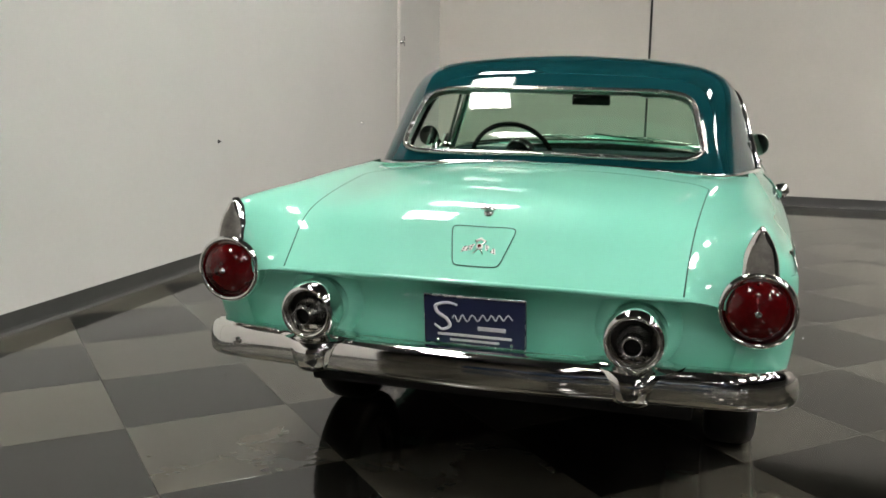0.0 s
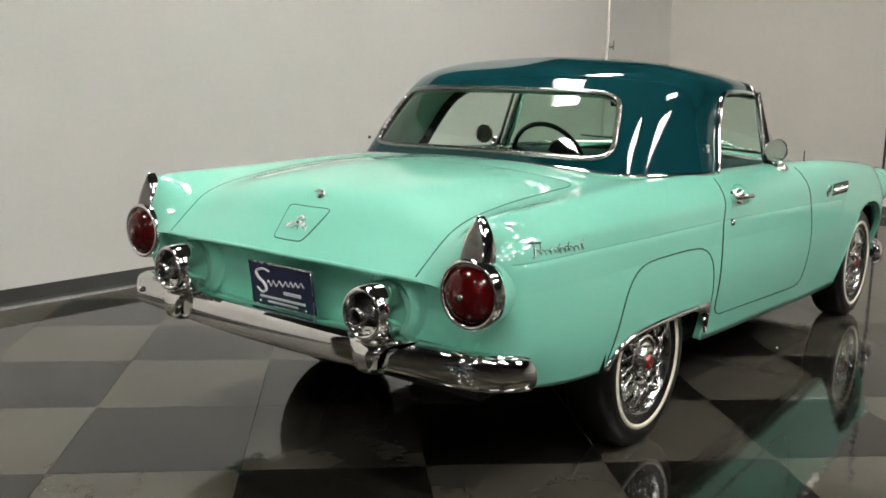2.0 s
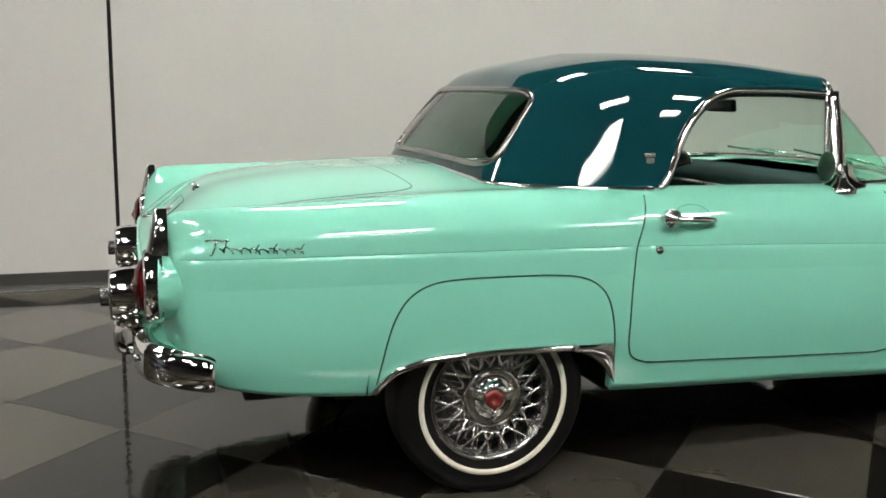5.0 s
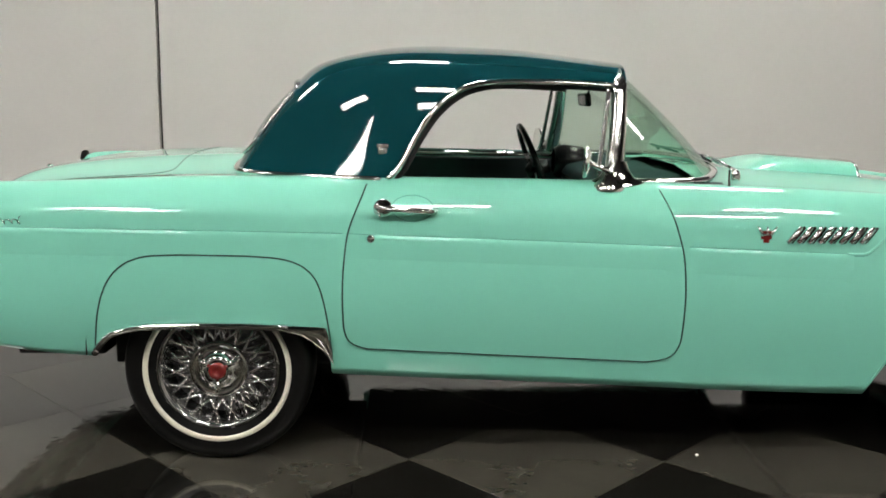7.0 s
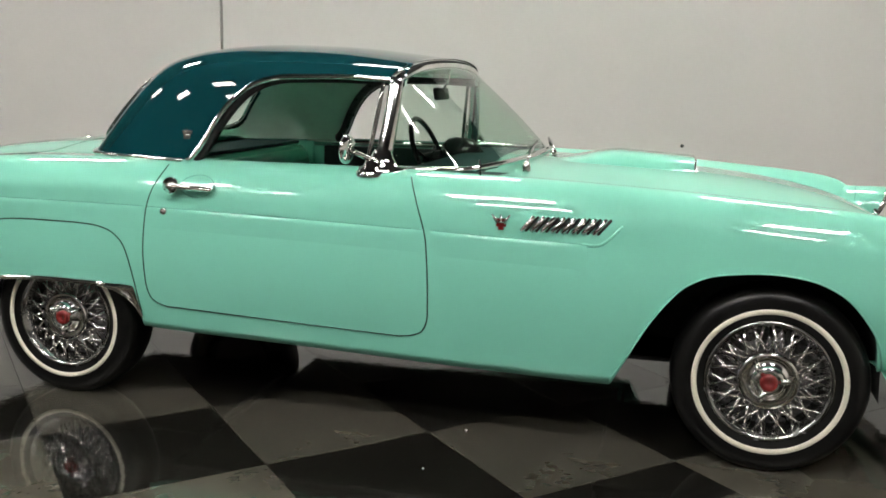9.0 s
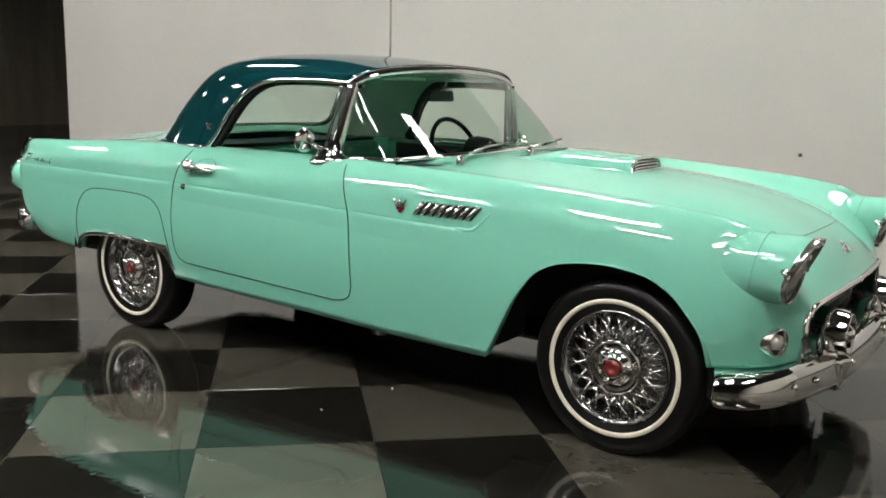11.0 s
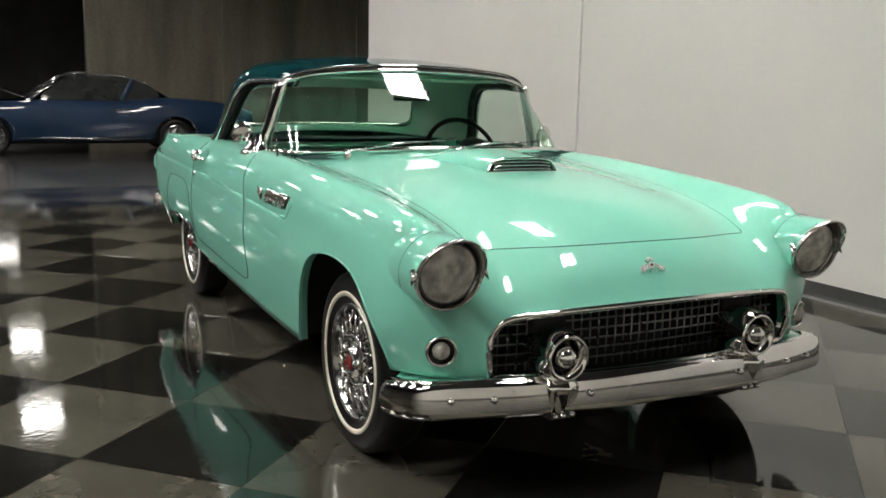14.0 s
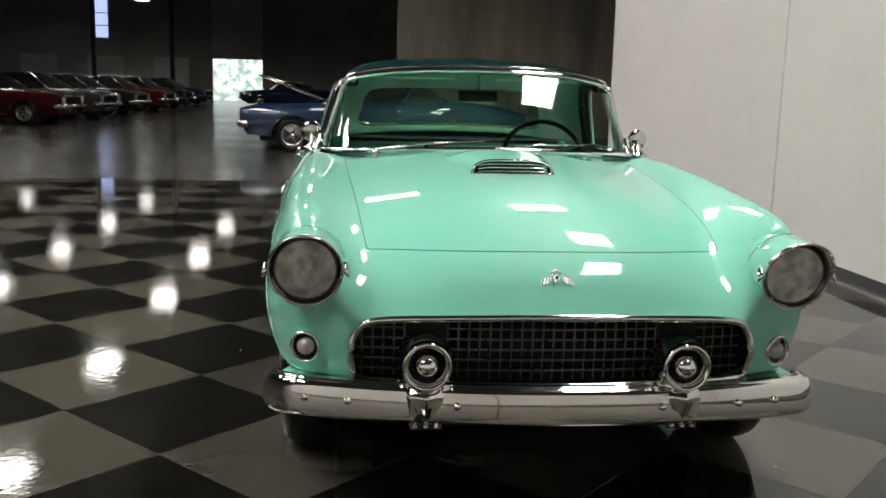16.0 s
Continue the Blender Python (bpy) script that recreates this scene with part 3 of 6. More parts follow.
U0, U1 = -1.08, 3.33
nose = [(2.7, 2.7), (3.0, 2.995), (3.1, 3.085)]
side_nose = [(2.7, 2.7), (2.9, 2.9), (3.05, 3.035), (3.15, 3.108), (3.2, 3.142), (3.33, 3.185)]
BODY = Skin(U0, U1, [
    # centre line
    (knots((-1.08, -1.0), (-0.95, -0.905), (-0.85, -0.842), (-0.78, -0.785), (-0.6, -0.6), *nose, (3.2, 3.165), (3.33, 3.235)),
     knots((-1.08, 0), (3.33, 0)),
     knots((-1.08, 0.722), (-0.95, 0.80), (-0.85, 0.862), (-0.78, 0.900), (-0.6, 0.938), (-0.3, 0.965), (0, 0.975), (1.1, 0.972), (1.7, 0.955),
           (2.2, 0.928), (2.6, 0.893), (2.85, 0.848), (3.0, 0.798), (3.1, 0.750), (3.2, 0.687), (3.33, 0.582))),
    # middle of hood and deck
    (knots((-1.08, -1.0), (-0.95, -0.905), (-0.85, -0.842), (-0.78, -0.785), (-0.6, -0.6), *nose, (3.2, 3.16), (3.33, 3.225)),
     knots((-1.08, 0.33), (2.6, 0.34), (3.33, 0.30)),
     knots((-1.08, 0.722), (-0.95, 0.80), (-0.85, 0.860), (-0.78, 0.896), (-0.6, 0.932), (-0.3, 0.957), (0, 0.966), (1.1, 0.963), (1.7, 0.943),
           (2.2, 0.914), (2.6, 0.877), (2.85, 0.830), (3.0, 0.780), (3.1, 0.735), (3.2, 0.675), (3.33, 0.578))),
    # valley beside the fenders
    (knots((-1.08, -0.998), (-0.95, -0.91), (-0.85, -0.845), (-0.6, -0.6), (2.7, 2.7), (3.0, 2.99), (3.1, 3.075), (3.2, 3.142), (3.33, 3.207)),
     knots((-1.08, 0.57), (-0.5, 0.60), (0, 0.62), (1.7, 0.625), (2.6, 0.585), (3.0, 0.555), (3.33, 0.50)),
     knots((-1.08, 0.718), (-0.95, 0.795), (-0.85, 0.842), (-0.75, 0.872), (-0.5, 0.908), (0, 0.938), (1.1, 0.940), (1.7, 0.915),
           (2.2, 0.882), (2.6, 0.842), (2.85, 0.795), (3.0, 0.745), (3.1, 0.692), (3.2, 0.636), (3.33, 0.570))),
    # fender crest and fin
    (knots((-1.08, -0.985), (-1.0, -0.972), (-0.93, -0.935), (-0.8, -0.8), (2.9, 2.9), (3.05, 3.05), (3.12, 3.10), (3.2, 3.148), (3.33, 3.195)),
     knots((-1.08, 0.665), (-1.0, 0.712), (-0.9, 0.735), (-0.5, 0.752), (0, 0.765), (1.1, 0.775), (1.7, 0.775), (2.2, 0.765), (2.6, 0.750),
           (3.0, 0.73), (3.1, 0.715), (3.2, 0.65), (3.33, 0.565)),
     knots((-1.08, 0.70), (-1.0, 0.83), (-0.93, 0.903), (-0.5, 0.917), (0, 0.932), (0.5, 0.940), (1.1, 0.937), (1.7, 0.930), (2.2, 0.912),
           (2.6, 0.886), (2.9, 0.858), (3.05, 0.825), (3.12, 0.77), (3.2, 0.657), (3.33, 0.553))),
    # shoulder
    (knots((-1.08, -0.975), (-1.0, -0.955), (-0.93, -0.918), (-0.8, -0.8), *side_nose),
     knots((-1.08, 0.675), (-1.0, 0.748), (-0.9, 0.793), (-0.5, 0.832), (0, 0.848), (1.1, 0.858), (1.7, 0.857), (2.2, 0.852), (2.6, 0.842),
           (2.9, 0.826), (3.05, 0.800), (3.15, 0.756), (3.2, 0.698), (3.33, 0.585)),
     knots((-1.08, 0.675), (-1.0, 0.775), (-0.93, 0.842), (-0.5, 0.852), (0, 0.857), (0.5, 0.860), (1.1, 0.853), (1.7, 0.842), (2.2, 0.830),
           (2.6, 0.808), (2.9, 0.785), (3.05, 0.755), (3.2, 0.63), (3.33, 0.525))),
    # crease
    (knots((-1.08, -0.965), (-1.0, -0.94), (-0.93, -0.91), (-0.8, -0.8), *side_nose),
     knots((-1.08, 0.697), (-1.0, 0.794), (-0.9, 0.836), (-0.5, 0.852), (0, 0.866), (1.1, 0.875), (1.7, 0.873), (2.2, 0.870), (2.6, 0.866),
           (2.9, 0.855), (3.05, 0.830), (3.15, 0.778), (3.2, 0.712), (3.33, 0.597)),
     knots((-1.08, 0.64), (-1.0, 0.72), (-0.93, 0.775), (-0.5, 0.778), (0, 0.777), (0.5, 0.773), (1.1, 0.757), (1.7, 0.737), (2.1, 0.730),
           (2.6, 0.715), (2.9, 0.69), (3.05, 0.66), (3.2, 0.57), (3.33, 0.50))),
    # fullest part of the flank
    (knots((-1.08, -0.945), (-1.0, -0.91), (-0.9, -0.868), (-0.75, -0.745), (-0.6, -0.6), *side_nose),
     knots((-1.08, 0.695), (-1.0, 0.796), (-0.9, 0.840), (-0.5, 0.862), (0, 0.876), (1.1, 0.882), (1.7, 0.879), (2.2, 0.876), (2.6, 0.872),
           (2.9, 0.860), (3.05, 0.828), (3.15, 0.772), (3.2, 0.708), (3.33, 0.598)),
     knots((-1.08, 0.57), (-0.9, 0.565), (-0.5, 0.555), (0, 0.56), (1.7, 0.55), (2.6, 0.55), (3.05, 0.52), (3.33, 0.44))),
    # lower edge
    (knots((-1.08, -0.93), (-1.0, -0.875), (-0.9, -0.815), (-0.75, -0.715), (-0.6, -0.59), (-0.4, -0.4), (2.7, 2.7), (2.9, 2.89), (3.05, 3.02), (3.15, 3.09), (3.2, 3.13), (3.33, 3.17)),
     knots((-1.08, 0.67), (-1.0, 0.755), (-0.9, 0.795), (-0.5, 0.825), (0, 0.832), (1.1, 0.836), (1.7, 0.832), (2.2, 0.828), (2.6, 0.826),
           (2.9, 0.815), (3.05, 0.79), (3.15, 0.745), (3.2, 0.70), (3.33, 0.585)),
     knots((-1.08, 0.48), (-0.9, 0.42), (-0.5, 0.372), (0, 0.345), (0.4, 0.314), (1.1, 0.290), (1.7, 0.266), (2.13, 0.256), (2.6, 0.29),
           (2.95, 0.37), (3.05, 0.383), (3.33, 0.385))),
])

# wheel openings: the height of the lip over the length of the car
rear_arch = knots((-0.376, 0.368), (-0.35, 0.405), (-0.31, 0.440), (-0.195, 0.467), (0.0, 0.476), (0.25, 0.472), (0.335, 0.455), (0.372, 0.42), (0.388, 0.36), (0.394, 0.32))
front_arch = knots((2.128, 0.268), (2.18, 0.36), (2.275, 0.525), (2.36, 0.620), (2.45, 0.658), (2.60, 0.672), (2.72, 0.660), (2.82, 0.618), (2.90, 0.535), (2.945, 0.455), (2.965, 0.372))


def lip_height(u):
    if -0.376 <= u <= 0.394:
        return float(rear_arch(u))
    if 2.128 <= u <= 2.965:
        return float(front_arch(u))
    return 0.0


def v_at(u, z, lo=3.0, hi=7.0):
    """Where the flank at u has the height z."""
    for _ in range(24):
        mid = (lo + hi) / 2
        if BODY(u, mid)[2] > z:
            lo = mid
        else:
            hi = mid
    return (lo + hi) / 2


def flank(x, z, side=-1, lift=0.0):
    """The place on the body's side at that length and height, lifted off the surface."""
    u = x
    for _ in range(6):
        v = v_at(u, z)
        u += x - BODY(u, v)[0]
        u = min(max(u, U0), U1)
    p = BODY(u, v)
    n = BODY.normal(u, v)
    if n[1] < 0:
        n = -n
    p = p + n * lift
    return Vector((p[0], p[1] * side, p[2]))


COCKPIT = (0.12, 1.62)
us = sorted(set(np.round(np.concatenate([
    np.arange(U0, U1 + 0.001, 0.02), np.arange(-0.376, -0.30, 0.008), np.arange(0.33, 0.396, 0.004), [-0.376, 0.394, 0.397, 2.128, 2.965, 2.969],
    np.arange(2.128, 2.20, 0.01), np.arange(2.88, 2.966, 0.007), np.arange(3.0, U1, 0.01), np.arange(U0, -0.85, 0.01)]), 4)))
top_v = np.linspace(0, 5, 51)
columns = []
for u in us:
    v_low = v_at(u, max(lip_height(u), BODY(u, 7)[2]), 5.0, 7.0) if lip_height(u) else 7.0
    col = [BODY(u, v) for v in top_v] + [BODY(u, v) for v in np.linspace(5, v_low, 22)[1:]]
    end = col[-1]
    columns.append(col + [np.array((end[0], end[1] - 0.03 * k, end[2] + 0.004)) for k in (0.4, 1.0)])
bm = bmesh.new()
for side in (1, -1):
    grid_mesh(bm, [[flip(p, side) for p in col] for col in columns],
              keep=lambda i, j: not (COCKPIT[0] < us[i] < COCKPIT[1] and j < 27))
drop_loose(bm)
bmesh.ops.remove_doubles(bm, verts=[v for v in bm.verts if abs(v.co.y) < 1e-4], dist=2e-4)
body = part("body", bm, PAINT, car, "glossy turquoise body shell")

# recessed panel below the deck lip, and the valance below the grille
recess = []
for y in np.linspace(-0.745, 0.745, 45):
    v = min(abs(y) / 0.70, 1.0)
    lip = -0.992 + 0.02 * v**6
    recess.append([(lip, y, 0.722 - 0.02 * v**4), (lip + 0.012, y, 0.708), (lip + 0.055, y * 0.99, 0.690), (lip + 0.062 - 0.02 * v, y * 0.99, 0.62),
                   (lip + 0.055 - 0.01 * v, y, 0.54), (lip + 0.075, y, 0.47), (lip + 0.13, y * 0.98, 0.42)])
bm = bmesh.new()
grid_mesh(bm, recess)
part("rear_panel", bm, PAINT, car)
lip_line = [(-1.002 + 0.02 * (abs(y) / 0.62)**6, y, 0.722 - 0.006 * (abs(y) / 0.62)**4) for y in np.linspace(-0.60, 0.60, 31)]
part("deck_edge", tube(bmesh.new(), lip_line, 0.007, 8), PAINT, car)

val = []
for y in np.linspace(-0.60, 0.60, 31):
    k = (y / 0.60)**2
    val.append([(3.225 - 0.05 * k, y, 0.372 + 0.012 * k), (3.235 - 0.05 * k, y, 0.352 + 0.02 * k), (3.21 - 0.05 * k, y, 0.32 + 0.03 * k), (3.12 - 0.05 * k, y, 0.29 + 0.03 * k)])
bm = bmesh.new()
grid_mesh(bm, val)
part("front_valance", bm, PAINT, car)

# underbody: a dark pan, four wheel housings
for name, lo, hi in (("rear_pan", (-0.72, -0.60, 0.30), (-0.42, 0.60, 0.40)), ("axle_tunnel", (-0.42, -0.50, 0.24), (0.42, 0.50, 0.62)),
                     ("floor_pan", (0.42, -0.74, 0.275), (2.08, 0.78, 0.30)), ("engine_pan", (2.06, -0.50, 0.25), (3.02, 0.50, 0.36))):
    part(name, box(bmesh.new(), lo, hi, 0.012), BLACK, car, smooth=False)
for sx, x0, x1, top in ((0.009, -0.375, 0.395, 0.60), (2.60, 2.13, 2.965, 0.75)):
    floor_z = 0.37 if sx < 1 else 0.27
    for side in (1, -1):
        rows = []
        for y in (0.848 if sx < 1 else 0.81, 0.50):
            rows.append([(sx + (x1 - x0) / 2 * (0.99 if sx > 1 and math.cos(a) > 0 else 1.06) * math.cos(a) + (x0 + x1) / 2 - sx, y * side, floor_z + (top - floor_z) * math.sin(a)**0.7) for a in np.linspace(0.0, math.pi, 25)])
        rows.append([(sx, 0.50 * side, floor_z)] * 25)
        bm = bmesh.new()
        grid_mesh(bm, rows)
        part("wheel_housing", bm, BLACK, car)

# ---- hardtop ----
TOP = Skin(0.0, 1.0, [
    (knots((0, 0.030), (0.2, 0.030), (0.35, 0.055), (0.41, 0.145), (0.5, 0.40), (0.75, 0.90), (1, 1.37)),
     knots((0, 0), (0.2, 0.382), (0.35, 0.641), (0.41, 0.677), (0.5, 0.759), (0.6, 0.781), (0.75, 0.778), (1, 0.73)),
     knots((0, 0.974), (0.2, 0.966), (0.35, 0.950), (0.5, 0.945), (1, 0.935))),
    (knots((0, 0.085), (0.2, 0.098), (0.35, 0.168), (0.41, 0.25), (0.5, 0.47), (0.75, 0.91), (1, 1.355)),
     knots((0, 0), (0.2, 0.36), (0.35, 0.587), (0.41, 0.636), (0.5, 0.707), (0.6, 0.725), (0.75, 0.718), (1, 0.672)),
     knots((0, 1.122), (0.35, 1.115), (0.5, 1.12), (1, 1.10))),
    (knots((0, 0.215), (0.2, 0.230), (0.35, 0.292), (0.41, 0.365), (0.5, 0.55), (0.75, 0.93), (1, 1.345)),
     knots((0, 0), (0.2, 0.33), (0.35, 0.530), (0.41, 0.586), (0.5, 0.647), (0.6, 0.656), (0.75, 0.648), (1, 0.614)),
     knots((0, 1.262), (0.2, 1.258), (0.35, 1.262), (0.5, 1.278), (0.75, 1.268), (1, 1.256))),
    (knots((0, 0.335), (0.2, 0.352), (0.35, 0.425), (0.41, 0.49), (0.5, 0.62), (0.75, 0.94), (1, 1.360)),
     knots((0, 0), (0.2, 0.24), (0.35, 0.38), (0.41, 0.42), (0.5, 0.455), (0.75, 0.45), (1, 0.445)),
     knots((0, 1.335), (0.2, 1.330), (0.35, 1.343), (0.5, 1.361), (0.75, 1.357), (1, 1.318))),
    (knots((0, 0.56), (0.2, 0.57), (0.35, 0.60), (0.5, 0.70), (0.75, 0.97), (1, 1.386)),
     knots((0, 0), (1, 0)),
     knots((0, 1.382), (0.35, 1.385), (0.5, 1.388), (0.75, 1.380), (1, 1.336))),
], soften=0.045, middle=-1, even=True)
# the window opening: rear edge and drip rail
drip = knots((0.560, 0.935), (0.60, 0.985), (0.655, 1.085), (0.70, 1.150), (0.76, 1.205), (0.82, 1.235), (0.90, 1.250), (1.10, 1.253), (1.27, 1.246), (1.40, 1.238))
RW = (0.325, 0.23, 1.86)  # rear window: end along the roof, lower and upper line


def in_rear_window(f, v, grow=0.0):
    """A rounded rectangle on the hardtop's surface."""
    a = f / (RW[0] + grow * 0.25)
    b = (v - (RW[1] + RW[2]) / 2) / ((RW[2] - RW[1]) / 2 + grow)
    return a < 1 and abs(b) < 1 and (a**7 + abs(b)**5) < 1


fs, vs_top = np.linspace(0, 1, 161), np.linspace(0, 4, 97)


def solid(i, j):
    f, v = (fs[i] + fs[i + 1]) / 2, (vs_top[j] + vs_top[j + 1]) / 2
    if in_rear_window(f, v):
        return False
    p = TOP(f, v)
    return not (p[0] > 0.56 and p[2] < drip(p[0]))


outer = [[TOP(f, v) for v in vs_top] for f in fs]
inner = []
for i, f in enumerate(fs):
    row = []
    for j, v in enumerate(vs_top):
        n = TOP.normal(f, min(max(v, 0.02), 3.98))
        if n @ (outer[i][j] - np.array((0.62, 0, 1.05))) < 0:
            n = -n
        q = outer[i][j] - n * 0.028
        row.append(np.array((q[0], 0.0 if (v > 3.97 or f < 0.003) else max(q[1], 0.0), q[2])))
    inner.append(row)
for name, pts, mat, txt in (("hardtop_shell", outer, ROOF, "glossy dark teal hardtop"), ("headliner", inner, LINER, "dull green headliner")):
    bm = bmesh.new()
    for side in (1, -1):
        grid_mesh(bm, [[flip(p, side) for p in r] for r in pts], keep=solid)
    drop_loose(bm)
    bmesh.ops.remove_doubles(bm, verts=[v for v in bm.verts if abs(v.co.y) < 1e-4], dist=2e-4)
    part(name, bm, mat, car, txt)

# rear window glass and its bright frame
ring = []
for k in range(73):
    a = 2 * math.pi * k / 72
    ca, sa = math.cos(a), math.sin(a)
    f = RW[0] * abs(ca)**(2 / 7) * (1 if ca >= 0 else -1)
    v = (RW[1] + RW[2]) / 2 + (RW[2] - RW[1]) / 2 * abs(sa)**(2 / 5) * (1 if sa >= 0 else -1)
    p = TOP(abs(f), v)
    ring.append((p[0], p[1] * (1 if f >= 0 else -1), p[2]))
ring = ring[:-1]
part("rear_window_frame", tube(bmesh.new(), ring, 0.0115, 8, closed=True, flat=0.7, up=(-0.6, 0, 0.5)), RIM, car, "bright rear window moulding")
gl = []
for f in np.linspace(-RW[0], RW[0], 41):
    gl.append([flip(TOP(abs(f), v) - np.array((-0.004, 0, 0.004)), 1 if f >= 0 else -1) for v in np.linspace(RW[1], RW[2], 17)])
bm = bmesh.new()
grid_mesh(bm, gl, keep=lambda i, j: in_rear_window(abs(-RW[0] + (i + 0.5) * RW[0] / 20), RW[1] + (j + 0.5) * (RW[2] - RW[1]) / 16, 0.06))
drop_loose(bm)
ob = part("rear_window", bm, GLASS, car, "green-tinted rear window")
ob.visible_shadow = False

# hardtop foot moulding, drip rail and pillar edge
foot = [flip(TOP(abs(f), 0), 1 if f > 0 else -1) for f in np.linspace(-0.565, 0.565, 81)]
foot = [(p[0] - 0.004, p[1] * 1.004, p[2] - 0.004) for p in foot]
part("hardtop_moulding", tube(bmesh.new(), foot, 0.012, 8, flat=0.8), CHROME, car, "bright moulding round the hardtop's foot")


def top_at(x, z):
    """The hardtop's flank at that length and height."""
    f, v = 0.5, 1.0
    for _ in range(40):
        p = TOP(f, v)
        f = min(max(f + (x - p[0]) * 0.5, 0), 1)
        v = min(max(v + (z - p[2]) * 4.0, 0), 3)
    return TOP(f, v)


rail_xs = np.concatenate([np.linspace(0.557, 0.80, 22), np.linspace(0.82, 1.325, 16)])
for side in (1, -1):
    rail = [flip(top_at(x, float(drip(x))) + np.array((0, 0.004, 0)), side) for x in rail_xs]
    part("drip_rail", tube(bmesh.new(), rail, 0.012, 8, flat=0.9), CHROME, car, "bright drip rail")
    part("window_seal", tube(bmesh.new(), [(p[0] + 0.012, p[1] - side * 0.018, p[2] - 0.012) for p in rail], 0.011, 6), BLACK, car)
    part("window_frame", tube(bmesh.new(), [(p[0] + 0.004, p[1] - side * 0.042, p[2] + 0.002) for p in rail], 0.022, 10), SOOT, car, "dark inner frame of the side window")

# ---- windshield ----
# half plan of the foot and of the head, from the pillar to the middle
foot_x = knots((0, 1.295), (0.15, 1.43), (0.32, 1.585), (0.45, 1.650), (0.6, 1.703), (0.8, 1.745), (1, 1.760))
foot_y = knots((0, 0.722), (0.15, 0.718), (0.32, 0.685), (0.45, 0.60), (0.6, 0.46), (0.8, 0.22), (1, 0))
foot_z = knots((0, 0.935), (0.3, 0.938), (0.5, 0.950), (1, 0.966))
head_x = knots((0, 1.312), (0.2, 1.335), (0.4, 1.358), (0.6, 1.372), (0.8, 1.382), (1, 1.386))
head_y = knots((0, 0.640), (0.2, 0.615), (0.4, 0.50), (0.6, 0.34), (0.8, 0.17), (1, 0))
head_z = knots((0, 1.220), (0.2, 1.246), (0.4, 1.278), (0.6, 1.295), (0.8, 1.303), (1, 1.306))


def ws(s, t):
    """The windshield at s across (-1 to 1) and t upward."""
    k = 1 - abs(s)
    a = np.array((foot_x(k), foot_y(k), foot_z(k)))
    b = np.array((head_x(k), head_y(k), head_z(k)))
    p = a + (b - a) * t
    out = np.array((0.5, p[1] * 0.9, 0.4)) * 0.016 * math.sin(math.pi * t) * min(1, 2.2 * k + 0.1)
    p = p + out
    return (p[0], p[1] if s > 0 else -p[1], p[2])


S = np.linspace(-1, 1, 61)
bm = bmesh.new()
grid_mesh(bm, [[ws(s, t) for t in np.linspace(0, 1, 13)] for s in S])
ob = part("windshield", bm, GLASS, car, "green-tinted wraparound windshield")
ob.visible_shadow = False
part("windshield_foot", tube(bmesh.new(), [ws(s, 0.0) for s in S], 0.016, 8, flat=0.8), CHROME, car, "bright windshield moulding")
part("windshield_header", tube(bmesh.new(), [(p[0] - 0.006, p[1], p[2] + 0.004) for p in [ws(s, 1.0) for s in S]], 0.014, 8), CHROME, car, "bright windshield header")
part("header_seal", tube(bmesh.new(), [(p[0] - 0.008, p[1] * 1.0, p[2] + 0.016) for p in [ws(s, 1.0) for s in S[2:-2]]], 0.0085, 6), BLACK, car)
part("header_cap", tube(bmesh.new(), [(p[0] - 0.018, p[1] * 1.0, p[2] + 0.026) for p in [ws(s, 1.0) for s in S[2:-2]]], 0.0085, 8), CHROME, car)
for side in (1, -1):
    path = [(1.288 + 0.006 * math.sin(math.pi * t) + 0.030 * t, side * (0.735 - 0.098 * t), 0.925 + 0.325 * t) for t in np.linspace(0, 1, 12)]
    part("windshield_pillar", tube(bmesh.new(), path, [0.034 - 0.009 * k / 11 for k in range(12)], 12, flat=0.8, up=(0, 1, 0)), CHROME, car, "chromed windshield pillar")
    post = [(1.238 + 0.040 * t, side * (0.735 - 0.070 * t), 0.935 + 0.300 * t) for t in np.linspace(0, 1, 6)]
    part("window_channel", tube(bmesh.new(), post, 0.0085, 8), RIM, car, "bright window channel")
    rows = []
    for cx, ax, ay, z in ((1.300, 0.098, 0.046, 0.912), (1.300, 0.098, 0.046, 0.932), (1.300, 0.092, 0.041, 0.939), (1.298, 0.060, 0.032, 0.950), (1.298, 0.042, 0.028, 0.975), (1.300, 0.030, 0.024, 1.005)):
        rows.append([(cx + ax * math.cos(a), side * (0.748 - 0.10 * (z - 0.93)) + ay * math.sin(a), z) for a in np.linspace(0, 2 * math.pi, 33)[:-1]])
    bm = bmesh.new()
    grid_mesh(bm, rows, close_v=True)
    part("pillar_shoe", bm, CHROME, car)

# ---- wheels ----
R_TYRE = 0.312
tyre_prof = [(0.070, 0.200), (0.083, 0.230), (0.088, 0.262), (0.082, 0.288), (0.068, 0.303), (0.050, 0.3095), (0.0, R_TYRE)]
tyre_prof += [(-a, r) for a, r in reversed(tyre_prof[:-1])]


